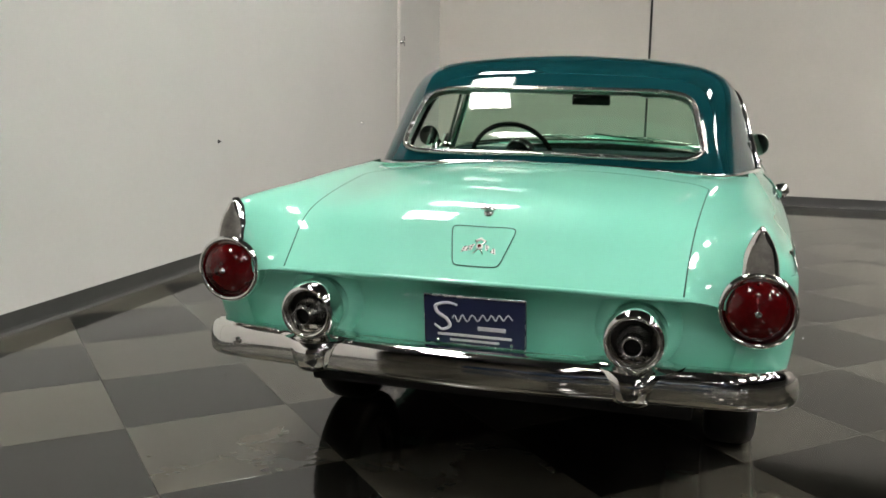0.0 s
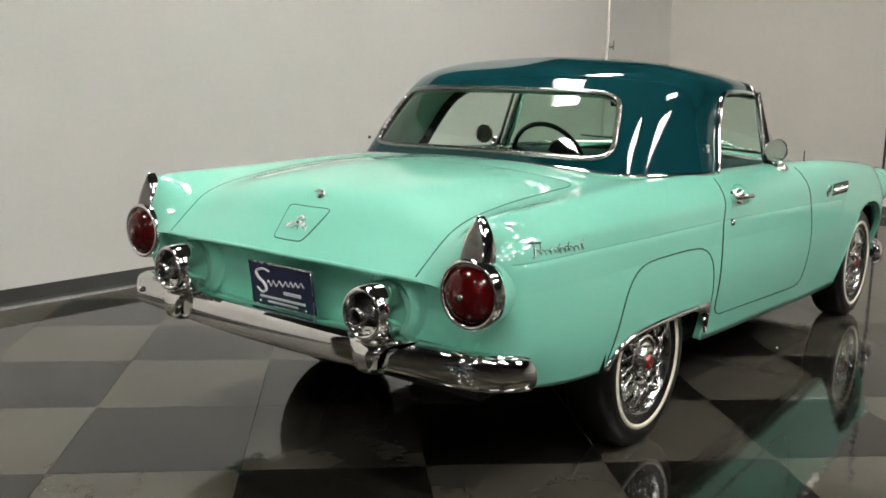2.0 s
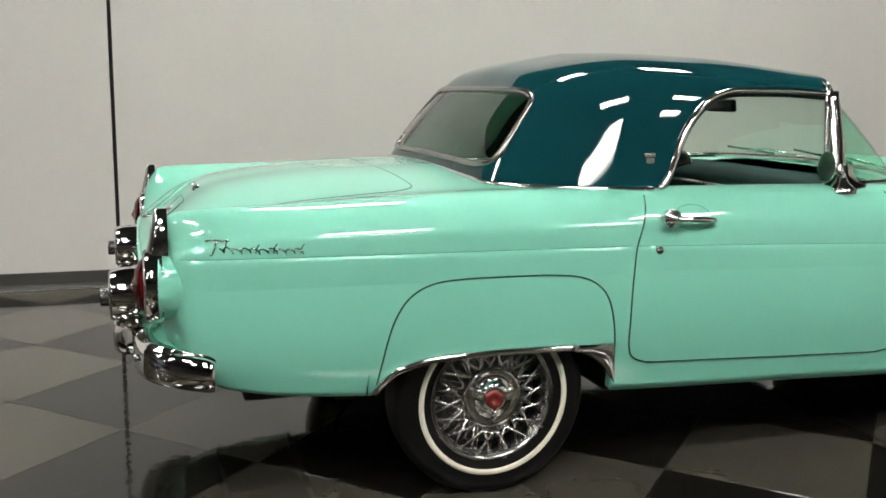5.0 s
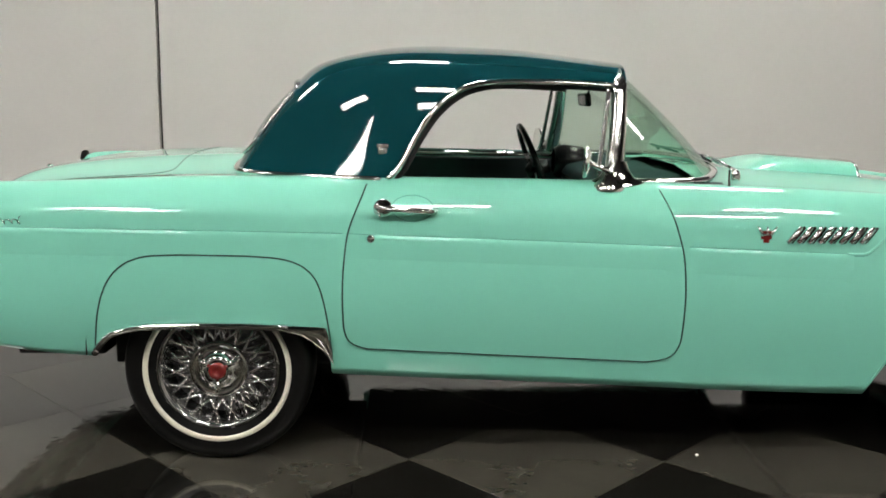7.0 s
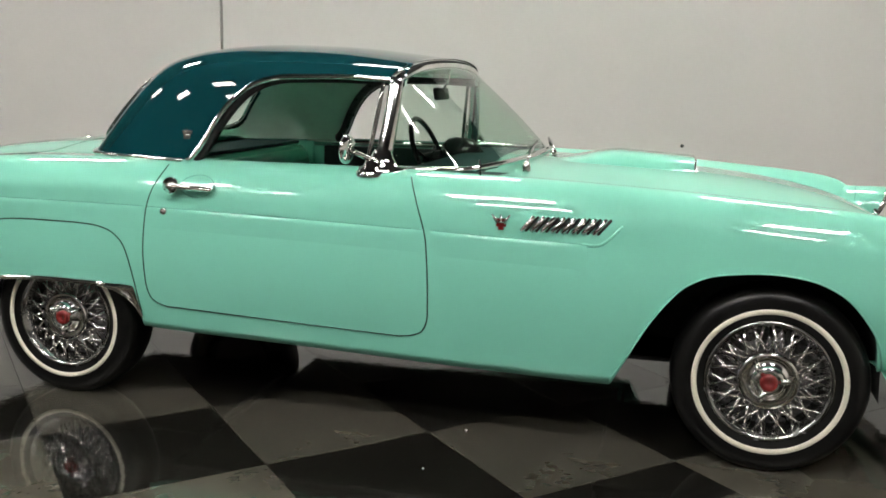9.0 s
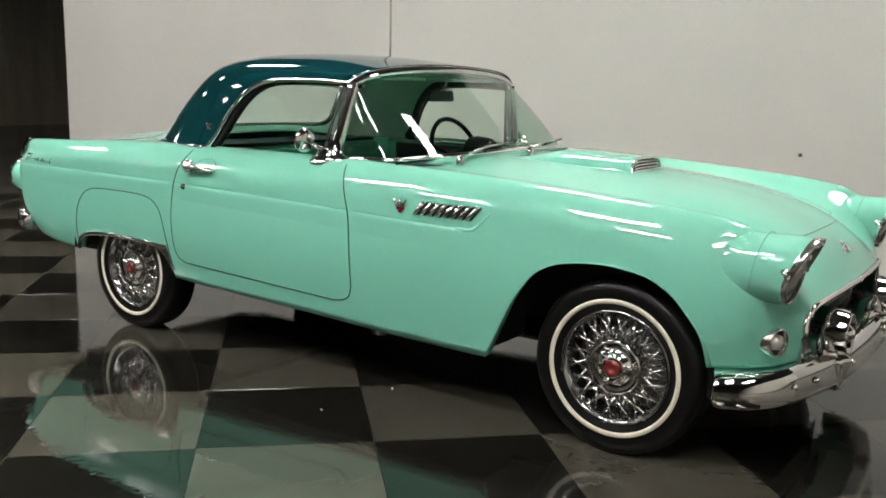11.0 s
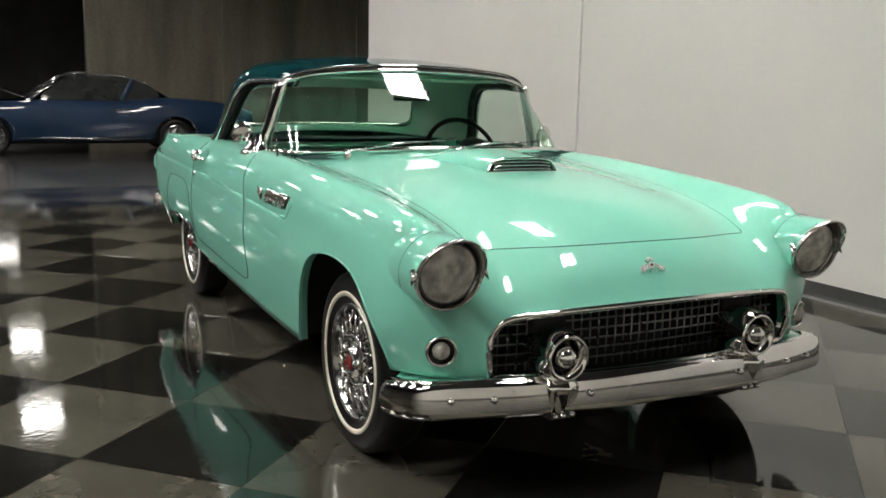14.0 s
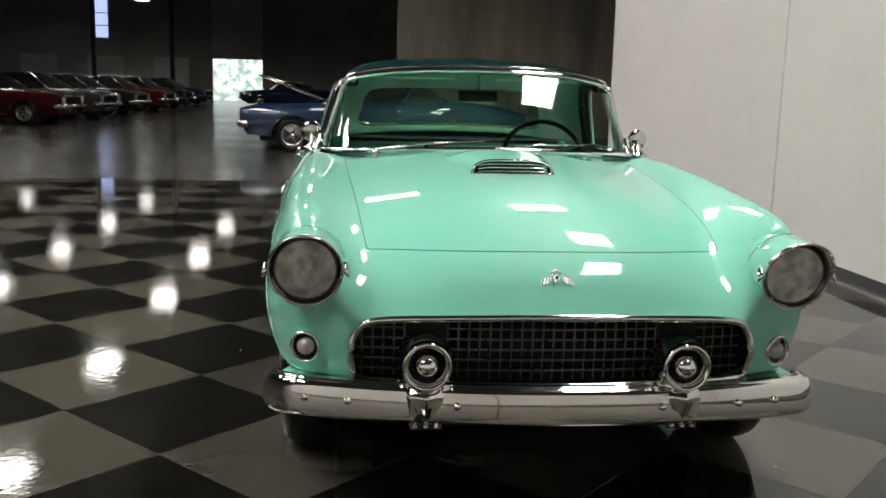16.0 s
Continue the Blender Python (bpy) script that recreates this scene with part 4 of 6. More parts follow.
def make_wheel():
    """A chromed wire wheel with its outer face toward -y."""
    w = new("wheel")
    w["label"] = "wire wheel with whitewall tyre"
    part("tyre", lathe(bmesh.new(), [(-a, r) for a, r in tyre_prof], 56, "y"), RUBBER, w, "black tyre")
    part("whitewall", lathe(bmesh.new(), [(-0.0845, 0.2245), (-0.0885, 0.226), (-0.0905, 0.233), (-0.0897, 0.2400), (-0.0866, 0.2420)], 64, "y"), WHITEWALL, w, "cream whitewall")
    rim = [(-0.066, 0.203), (-0.074, 0.203), (-0.079, 0.197), (-0.078, 0.190), (-0.068, 0.186), (-0.060, 0.178), (-0.045, 0.172), (0.02, 0.165), (0.06, 0.172), (0.07, 0.20)]
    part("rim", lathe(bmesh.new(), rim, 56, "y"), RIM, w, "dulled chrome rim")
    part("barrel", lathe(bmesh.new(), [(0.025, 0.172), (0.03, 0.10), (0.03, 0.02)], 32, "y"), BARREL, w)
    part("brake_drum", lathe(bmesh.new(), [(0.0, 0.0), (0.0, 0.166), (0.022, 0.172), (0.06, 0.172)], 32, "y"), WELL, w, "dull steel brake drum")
    hub = [(0.0, 0.064), (-0.040, 0.066), (-0.052, 0.092), (-0.064, 0.097), (-0.072, 0.092), (-0.068, 0.080), (-0.066, 0.068), (-0.069, 0.056), (-0.082, 0.050), (-0.088, 0.042), (-0.088, 0.030), (-0.084, 0.024)]
    part("hub", lathe(bmesh.new(), hub, 32, "y"), CHROME, w, "chromed hub")
    part("centre_cap", lathe(bmesh.new(), [(-0.082, 0.030), (-0.092, 0.029), (-0.097, 0.025), (-0.0975, 0.012), (-0.094, 0.010), (-0.094, 0.0)], 24, "y"), RED_CAP, w, "red centre cap")
    for k in range(3):
        a = 2 * math.pi * k / 3 + 0.5
        bm = bmesh.new()
        tube(bm, [(0.030 * math.cos(a), -0.080, 0.030 * math.sin(a)), (0.056 * math.cos(a), -0.086, 0.056 * math.sin(a)), (0.073 * math.cos(a), -0.080, 0.073 * math.sin(a))], [0.010, 0.011, 0.006], 8)
        part("knock_off_ear", bm, CHROME, w)
    for layer, (ya, yb, ra, rb, lean, count) in enumerate(((-0.074, -0.062, 0.104, 0.182, 0.17, 18), (-0.070, -0.058, 0.104, 0.182, -0.21, 18), (-0.040, -0.024, 0.062, 0.170, 0.24, 22), (-0.036, -0.020, 0.062, 0.170, -0.24, 22))):
        bm = bmesh.new()
        tube(bm, [(ra * math.cos(lean * 0.45), ya, -ra * math.sin(lean * 0.45)), (rb * math.cos(lean), yb, rb * math.sin(lean))], 0.0042 if layer < 2 else 0.0033, 6)
        me = bpy.data.meshes.new("spoke")
        bmesh.ops.recalc_face_normals(bm, faces=bm.faces)
        bm.to_mesh(me)
        bm.free()
        me.materials.append(CHROME)
        me.shade_smooth()
        for k in range(count):
            ob = new("spoke", me)
            ob.parent = w
            ob.matrix_basis = Matrix.Rotation(2 * math.pi * (k + 0.5 * (layer % 2)) / count, 4, "Y")
    return w


wheel = make_wheel()
wheel.parent = car
wheel.matrix_basis = pose(0.009, -0.720, R_TYRE - 0.003)
for x, side, turn in ((2.632, -1, 20), (0.009, 1, 70), (2.632, 1, 110)):
    w = copy_thing(wheel, pose(x, (0.720 if x < 1 else 0.735) * side, R_TYRE - 0.003, 0, turn, 180 if side > 0 else 0))
    w.parent = car


# ---- panels, seams and trim of the car ----
def smooth_path(pts, n=12):
    """Points along a smooth line through 2D or 3D points."""
    pts = np.array(pts, float)
    out = []
    for i in range(len(pts) - 1):
        p0, p1, p2, p3 = pts[max(i - 1, 0)], pts[i], pts[i + 1], pts[min(i + 2, len(pts) - 1)]
        for t in np.arange(n) / n:
            out.append(0.5 * (2 * p1 + (p2 - p0) * t + (2 * p0 - 5 * p1 + 4 * p2 - p3) * t**2 + (3 * p1 - p0 - 3 * p2 + p3) * t**3))
    return out + [pts[-1]]


def mirror(path, side):
    return [(p[0], abs(p[1]) * side, p[2]) for p in path]


def side_line(pts, lift, n=8):
    return [flank(x, z, -1, lift) for x, z in smooth_path(pts, n)]


def panel(left, right, bottom, top, nx, nt, lift, ease=lambda t: t**1.6):
    """A sheet that lies on the flank between four edge curves."""
    rows = []
    for t in ease(np.linspace(0, 1, nt)):
        a, b = float(left(t)), float(right(t))
        row = []
        for x in np.linspace(a, b, nx):
            lo, hi = float(bottom(x)), float(top(x))
            row.append(flank(x, lo + (hi - lo) * t, -1, lift))
        rows.append(row)
    return rows


door_l = knots((0, 0.500), (0.02, 0.462), (0.06, 0.437), (0.16, 0.425), (0.35, 0.423), (0.66, 0.434), (1, 0.494))
door_r = knots((0, 1.400), (0.02, 1.455), (0.06, 1.488), (0.16, 1.506), (0.35, 1.508), (0.60, 1.500), (0.85, 1.462), (1, 1.425))
door_b = knots((0.40, 0.407), (1.52, 0.362))
door_t = knots((0.40, 0.925), (1.52, 0.918))
door_rows = panel(door_l, door_r, door_b, door_t, 40, 30, 0.0008)
skirt_l = knots((0, -0.372), (0.5, -0.335), (0.75, -0.297), (0.88, -0.258), (0.95, -0.218), (0.985, -0.175), (1, -0.10))
skirt_r = knots((0, 0.388), (0.4, 0.368), (0.7, 0.342), (0.86, 0.306), (0.945, 0.262), (0.985, 0.21), (1, 0.13))
skirt_t = knots((-0.4, 0.700), (0, 0.704), (0.4, 0.698))
skirt_rows = panel(skirt_l, skirt_r, lambda x: max(float(rear_arch(x)), 0.37) + 0.004, skirt_t, 36, 48, 0.0008, lambda t: 1 - (1 - t)**2.2)
door_seam = [r[0] for r in door_rows][::-1] + door_rows[0] + [r[-1] for r in door_rows]
skirt_seam = [r[0] for r in skirt_rows] + skirt_rows[-1] + [r[-1] for r in skirt_rows][::-1]
crease_front = side_line([(2.02, 0.7305), (2.045, 0.7295), (2.075, 0.731), (2.10, 0.745), (2.15, 0.795)], 0.0)


def ledge(pts, n=10):
    """A small step below the crease: it juts out, turns down and runs back into the flank."""
    line = smooth_path(pts, n)
    rows = []
    for dz, out in ((0.0, 0.0002), (-0.003, 0.0016), (-0.007, 0.0031), (-0.012, 0.0040), (-0.018, 0.0042), (-0.030, 0.0037), (-0.046, 0.0025), (-0.066, 0.0010), (-0.096, -0.0022)):
        row = []
        for x, z in line:
            k = min(1.0, (x - line[0][0]) / 0.03 + 0.02, (line[-1][0] - x) / 0.03 + 0.02)
            row.append(flank(x, z + dz, -1, 0.0009 + out * k))
        rows.append(row)
    return rows


ledges = [ledge([(-0.90, 0.783), (-0.5, 0.781), (0, 0.780), (0.422, 0.777)]), ledge([(0.443, 0.776), (0.8, 0.768), (1.1, 0.760), (1.492, 0.748)]),
          ledge([(1.514, 0.747), (1.75, 0.739), (2.04, 0.730)])]
arch_rear = [flank(x, float(rear_arch(x)), -1, 0.003) for x in np.concatenate([np.linspace(-0.374, -0.2, 14), np.linspace(-0.17, 0.25, 16)])]
arch_front = [flank(x, float(front_arch(x)), -1, 0.001) for x in np.concatenate([np.linspace(2.13, 2.4, 14), np.linspace(2.43, 2.75, 10), np.linspace(2.77, 2.963, 14)])]
for side in (-1, 1):
    def laid(rows):
        return [mirror(r, side) for r in rows]
    bm = bmesh.new()
    grid_mesh(bm, laid(door_rows))
    door = part("door", bm, PAINT, car, "turquoise door")
    part("door_seam", tube(bmesh.new(), mirror(door_seam, side), 0.0026, 6, up=(0, 1, 0)), SEAM, door)
    bm = bmesh.new()
    grid_mesh(bm, laid(skirt_rows))
    skirt = part("fender_skirt", bm, PAINT, car, "turquoise fender skirt")
    part("skirt_seam", tube(bmesh.new(), mirror(skirt_seam, side), 0.0026, 6, up=(0, 1, 0)), SEAM, skirt)
    for rows in ledges:
        bm = bmesh.new()
        grid_mesh(bm, laid(rows))
        part("crease_line", bm, PAINT, car)
        part("crease_shadow", tube(bmesh.new(), mirror([p + Vector((0, 0, 0.0012)) for p in rows[0]], side), 0.0011, 5, up=(0, 1, 0)), FAINT_LINE, car)
    part("louvre_pocket", tube(bmesh.new(), [(p[0], p[1] - side * 0.0028, p[2]) for p in mirror(crease_front, side)], 0.0055, 10, up=(0, 1, 0)), PAINT, car)
    part("crease_shadow", tube(bmesh.new(), [(p[0], p[1], p[2] - 0.0054) for p in mirror(crease_front, side)], 0.0012, 5, up=(0, 1, 0)), FAINT_LINE, car)
    part("arch_lip", tube(bmesh.new(), mirror(arch_front, side), 0.0032, 6, up=(0, 1, 0)), PAINT, car)
    part("skirt_moulding", tube(bmesh.new(), [(p[0], p[1] + side * 0.004, p[2] + 0.003) for p in mirror(arch_rear, side)], 0.011, 8, up=(0, 1, 0)), CHROME, car, "chrome skirt moulding")
    # stone shield ahead of the rear wheel
    upper = [(0.17, 0.482), (0.25, 0.481), (0.33, 0.479), (0.366, 0.477), (0.372, 0.472), (0.378, 0.445), (0.384, 0.41), (0.389, 0.378), (0.393, 0.352)]
    lower = smooth_path([(0.17, 0.464), (0.235, 0.459), (0.285, 0.447), (0.322, 0.427), (0.343, 0.408), (0.358, 0.390), (0.371, 0.370), (0.382, 0.357), (0.391, 0.347)], 1)
    rows = []
    for (xu, zu), (xl, zl) in zip(upper, lower):
        rows.append([flank(xu + (xl - xu) * q, zu + (zl - zu) * q, -1, 0.0065 + 0.006 * math.sin(math.pi * q) - 0.006 * q**6) for q in np.linspace(0, 1, 7)])
    bm = bmesh.new()
    grid_mesh(bm, [[(p[0], abs(p[1]) * side, p[2]) for p in r] for r in rows])
    part("stone_shield", bm, CHROME, car, "chrome stone shield")

    # door handle with its thumb button, flush cup, and lock
    c = flank(0.60, 0.853, -1, 0.0)
    y = abs(c[1]) * side
    part("door_handle", tube(bmesh.new(), [(0.552, y + side * 0.030, 0.858), (0.60, y + side * 0.034, 0.857), (0.66, y + side * 0.032, 0.854), (0.70, y + side * 0.024, 0.850), (0.712, y + side * 0.006, 0.849)],
                  [0.011, 0.010, 0.010, 0.009, 0.007], 10), CHROME, door, "chrome door handle")
    part("thumb_button", lathe(bmesh.new(), [(y - side * 0.005, 0.025), (y + side * 0.020, 0.031), (y + side * 0.034, 0.028), (y + side * 0.038, 0.014), (y + side * 0.044, 0.012), (y + side * 0.046, 0.0)], 20, "y", (0.549, 0, 0.859)), CHROME, door)
    cup = []
    for r in np.linspace(1.0, 0.0, 7):
        cup.append([Vector(flank(0.640 + 0.066 * r * math.cos(a), 0.857 + 0.038 * r * math.sin(a), -1, 0.0016)) for a in np.linspace(0, 2 * math.pi, 29)[:-1]])
    bm = bmesh.new()
    grid_mesh(bm, [[(p[0], abs(p[1]) * side, p[2]) for p in r] for r in cup], close_v=True)
    bmesh.ops.remove_doubles(bm, verts=bm.verts, dist=1e-5)
    part("handle_cup", bm, PAINT, door)
    # dark ring drawn for the shade at the rim of a dished cup
    part("cup_edge", tube(bmesh.new(), [(p[0], abs(p[1]) * side, p[2]) for p in cup[0]], 0.0013, 5, closed=True, up=(0, 1, 0)), FAINT_LINE, door)
    yl = abs(flank(0.515, 0.762, -1)[1]) * side
    part("door_lock", lathe(bmesh.new(), [(yl - side * 0.004, 0.014), (yl + side * 0.010, 0.013), (yl + side * 0.014, 0.008), (yl + side * 0.014, 0.0)], 16, "y", (0.512, 0, 0.763)), CHROME, door)

    # crest badge and eight slanted louvres
    yb = abs(flank(1.753, 0.79, -1)[1]) * side + side * 0.004
    badge = part("fender_badge", joined_boxes([((1.737, yb - 0.003, 0.775), (1.772, yb + 0.003, 0.803)), ((1.745, yb - 0.003, 0.764), (1.764, yb + 0.003, 0.778))], 0.002), RED_CAP, car, "red and chrome crest badge", smooth=False)
    for dx in (-0.026, 0.0, 0.026):
        part("wing", tube(bmesh.new(), [(1.754 + dx * 0.4, yb + side * 0.003, 0.788), (1.754 + dx * 1.2, yb + side * 0.003, 0.816)], [0.007, 0.003], 6), CHROME, badge)
    for k in range(8):
        x0 = 1.822 + 0.0335 * k
        a, b = flank(x0, 0.764, -1, 0.004), flank(x0 + 0.042, 0.813, -1, 0.004)
        path = [a, (a + b) / 2 + Vector((0, -0.003, 0)), b]
        lv = part("louvre", tube(bmesh.new(), mirror(path, side), [0.0080, 0.0095, 0.0080], 8, up=(0, 1, 0)), CHROME, car, "chrome louvre")
        part("slot", tube(bmesh.new(), mirror([Vector((p[0] + 0.014, p[1] + 0.004, p[2])) for p in path], side), 0.0052, 6, up=(0, 1, 0)), BLACK, lv)

    # rear name script as a plain flowing chrome line
    def letter_line(pts, r=0.0015):
        return tube(bmesh.new(), mirror([flank(x, z, -1, 0.003) for x, z in pts], side), r, 5, up=(0, 1, 0))
    sx, sl = -0.800, 0.222
    loops = []
    for k in range(150):
        t = k / 149
        q = t * 2 * math.pi * 9.5
        loops.append((sx + sl * t + 0.0055 * math.sin(q), 0.806 - 0.008 * t + 0.0072 * math.cos(q + 0.6) + 0.0016 * math.sin(q * 0.37)))
    # the dark reflections of the chrome are put into the script's colour
    script = part("name_script", letter_line(loops), RIM, car, "flowing chrome name script in a darkened tone")
    for dx, up in ((0.012, 0.030), (0.095, 0.023), (0.142, 0.025), (0.215, 0.025)):
        part("script_stroke", letter_line([(sx + dx, 0.800 - 0.008 * dx / sl), (sx + dx + 0.004, 0.800 + up * 0.5), (sx + dx + 0.010, 0.800 + up - 0.008 * dx / sl)]), RIM, script)
    part("script_stroke", letter_line([(-0.834, 0.829), (-0.815, 0.832), (-0.790, 0.829), (-0.772, 0.830)], 0.0026), RIM, script)
    part("script_stroke", letter_line([(-0.806, 0.831), (-0.811, 0.813), (-0.818, 0.797), (-0.825, 0.795)], 0.0026), RIM, script)

    # hardtop crest
    q = top_at(0.54, 1.03)
    part("hardtop_crest", joined_boxes([((0.527, side * (q[1] + 0.001) - 0.004, 1.016), (0.556, side * (q[1] + 0.001) + 0.004, 1.036)), ((0.522, side * (q[1] - 0.002) - 0.004, 1.036), (0.561, side * (q[1] - 0.002) + 0.004, 1.050))], 0.003), STEEL, car, "small bright crest", smooth=False)

    # outside mirror
    mx, my, mz = (1.185, 0.795, 1.005) if side < 0 else (1.235, 0.828, 0.995)
    bm = bmesh.new()
    lathe(bm, [(0.004, 0.0), (0.002, 0.046), (-0.003, 0.051), (0.004, 0.052), (0.010, 0.047), (0.017, 0.031), (0.021, 0.0)], 24, "x")
    head = part("outside_mirror", bm, CHROME, car, "round chromed outside mirror")
    head.matrix_basis = pose(mx, my * side, mz, 0, 4, -8 if side < 0 else 12)
    part("mirror_glass", lathe(bmesh.new(), [(-0.003, 0.0), (-0.002, 0.047)], 24, "x"), CHROME, head)
    part("mirror_stalk", tube(bmesh.new(), [(mx + 0.016, my * side, mz - 0.004), (mx + 0.08, (my - 0.01) * side, mz - 0.03), (mx + 0.082, (my - 0.022) * side, 0.968)], [0.009, 0.010, 0.013], 10), CHROME, car)
    part("mirror_foot", lathe(bmesh.new(), [(0.914, 0.054), (0.928, 0.053), (0.935, 0.044), (0.950, 0.026), (0.968, 0.018), (0.976, 0.010), (0.978, 0.0)], 20, "z", (mx + 0.082, (my - 0.022) * side, 0.0)), CHROME, car)

# antenna stub on the cowl
part("antenna", tube(bmesh.new(), [(1.662, -0.768, 0.895), (1.660, -0.772, 0.912), (1.656, -0.772, 0.984)], [0.012, 0.004, 0.0025], 8), BLACKGLOSS, car, "short stub antenna")


# lids over hood and deck
def lid(u_of, v_max, nu, nv, lift):
    rows = []
    for t in np.linspace(0, 1, nu):
        row = []
        for s in np.sin(np.sin(np.linspace(-1, 1, nv) * math.pi / 2) * math.pi / 2):
            v = abs(s) * v_max
            a, b = u_of(abs(s))
            u = a + (b - a) * t
            p, n = BODY(u, v), BODY.normal(u, v)
            if n[2] < 0:
                n = -n
            p = p + n * lift
            row.append((p[0], p[1] if s > 0 else -p[1], p[2]))
        rows.append(row)
    return rows


@functools.lru_cache(None)
def hood_front(s):
    """Where the lid ends along the nose: nearly straight, with tight corners."""
    us = np.linspace(2.7, U1, 160)
    mid = np.array([BODY(u, 0) for u in us])
    end = np.array([BODY(u, 2.0) for u in us])
    cz, ez = np.interp(3.084, mid[:, 0], mid[:, 2]), np.interp(3.000, end[:, 0], end[:, 2])
    here = np.array([BODY(u, s * 2.0) for u in us])
    miss = (here[:, 0] - 3.084) * (cz - ez) - (here[:, 2] - cz) * 0.084
    return float(np.interp(0.0, miss, us)) - 0.012 * s**120


hood_rows = lid(lambda s: (1.73 - 0.02 * s, hood_front(s)), 2.0, 60, 81, 0.0010)
deck_rows = lid(lambda s: (-1.065, -0.215 + 0.06 * s**2 - 0.10 * s**16), 1.95, 50, 61, 0.0010)
for name, rows, width in (("hood", hood_rows, 0.0016), ("trunk_lid", deck_rows, 0.0022)):
    bm = bmesh.new()
    grid_mesh(bm, rows)
    ob = part(name, bm, PAINT, car, "turquoise " + name.replace("_", " "))
    seam = [r[0] for r in rows] + rows[-1] + [r[-1] for r in rows][::-1]
    part("lid_seam", tube(bmesh.new(), [(p[0], p[1], p[2] - 0.0012) for p in seam], width, 6), SEAM, ob)


def top_place(u, v, lift=0.0):
    p, n = BODY(u, abs(v)), BODY.normal(u, abs(v))
    if n[2] < 0:
        n = -n
    p = p + n * lift
    return Vector((p[0], p[1] if v >= 0 else -p[1], p[2])), Vector((n[0], n[1] if v >= 0 else -n[1], n[2]))


def seat_on(ob, u, v=0.0, lift=0.0):
    """Stands an object, made with z outward and x toward the nose, on hood or deck."""
    p, n = top_place(u, v, lift)
    x = Vector((1, 0, 0)) - n * n.x
    x.normalize()
    m = Matrix((x, n.cross(x), n)).transposed().to_4x4()
    m.translation = p
    ob.matrix_basis = m


def flag_emblem(u, tip):
    """Two crossed flags with a small red shield."""
    e = part("flag_emblem", lathe(bmesh.new(), [(0.0, 0.010), (0.006, 0.010), (0.008, 0.004), (0.008, 0.0)], 12, "z"), EMBLEM, car, "crossed-flag emblem in chrome with a red shield")
    seat_on(e, u, 0, 0.001)
    for s in (-1, 1):
        part("pole", tube(bmesh.new(), [(-0.026 * tip, -0.014 * s, 0.004), (0.020 * tip, 0.016 * s, 0.005)], 0.0018, 6), CHROME, e)
        rows = []
        for a in range(7):
            rows.append([((0.009 - 0.0036 * a - 0.0022 * b) * tip, s * (0.014 + 0.0052 * b + 0.001 * a), 0.004 + 0.0016 * math.sin(b * 1.3 + a * 0.4)) for b in range(7)])
        bm = bmesh.new()
        grid_mesh(bm, rows)
        flag = part("flag", bm, EMBLEM, e, "small chrome checkered flag")
        for a in range(3):
            for b in range(3):
                x0, y0, z0 = rows[2 * a + 1][2 * b + 1]
                part("check", box(bmesh.new(), (x0 - 0.0017, y0 - 0.0017, z0 - 0.001), (x0 + 0.0017, y0 + 0.0017, z0 + 0.0006)), BLACKGLOSS, flag, smooth=False)
    part("shield", lathe(bmesh.new(), [(0.008, 0.0055), (0.0105, 0.005), (0.011, 0.0)], 10, "z"), RED_CAP, e)
    part("wing", tube(bmesh.new(), [(0.018 * tip, -0.012, 0.006), (0.026 * tip, 0, 0.007), (0.018 * tip, 0.012, 0.006)], 0.004, 6), EMBLEM, e)


flag_emblem(-0.945, 1)
flag_emblem(3.205, -1)

# fuel door: a rounded flap in the deck's slope, and the trunk's turn handle
fd = []
for k in range(48):
    a = 2 * math.pi * k / 48
    c, s = math.cos(a), math.sin(a)
    sx, sy = abs(c)**0.22 * (1 if c > 0 else -1), abs(s)**0.22 * (1 if s > 0 else -1)
    u = -0.942 + 0.078 * sx
    fd.append(top_place(u, (0.232 + 0.045 * sx) * sy, 0.0022)[0])
part("fuel_door_seam", tube(bmesh.new(), fd, 0.0017, 6, closed=True), SEAM, car)
mid = sum(fd, Vector()) / len(fd)
bm = bmesh.new()
grid_mesh(bm, [[mid + (p - mid) * r + Vector((0, 0, 0.0004)) for p in fd] for r in (0.985, 0.6, 0.3, 0.01)], close_v=True)
part("fuel_door", bm, PAINT, car, "turquoise fuel door")
knob = part("trunk_handle", lathe(bmesh.new(), [(0, 0.015), (0.008, 0.014), (0.012, 0.009), (0.013, 0.0)], 16, "z"), CHROME, car, "chrome trunk handle")
seat_on(knob, -0.805, 0, 0.002)
part("turn_bar", tube(bmesh.new(), [(0.0, -0.022, 0.016), (0.0, 0.0, 0.020), (0.0, 0.022, 0.016)], [0.004, 0.007, 0.004], 8), CHROME, knob)

# hood scoop with slatted mouth
rows = []
for t in np.linspace(0, 1, 26):
    u = 1.80 + 0.565 * t
    w = 0.235 - 0.088 * t
    k = min(1.0, t / 0.50)
    h = 0.050 * k * k * (3 - 2 * k)
    row = []
    for s in np.linspace(-1, 1, 25):
        v = s * w / 0.335
        p, n = top_place(u, v)
        k = max(0.0, 1 - abs(s)**(2.6 + 2.4 * t))
        row.append(p + Vector((0, 0, h * k**(0.8 - 0.35 * t) - 0.003 + 0.003 * k)))
    rows.append(row)
bm = bmesh.new()
grid_mesh(bm, rows)
scoop = part("hood_scoop", bm, PAINT, car, "turquoise hood scoop")
mouth = rows[-1]
base = [top_place(2.365, s * 0.147 / 0.335)[0] + Vector((0.004, 0, -0.002)) for s in np.linspace(-1, 1, 25)]
bm = bmesh.new()
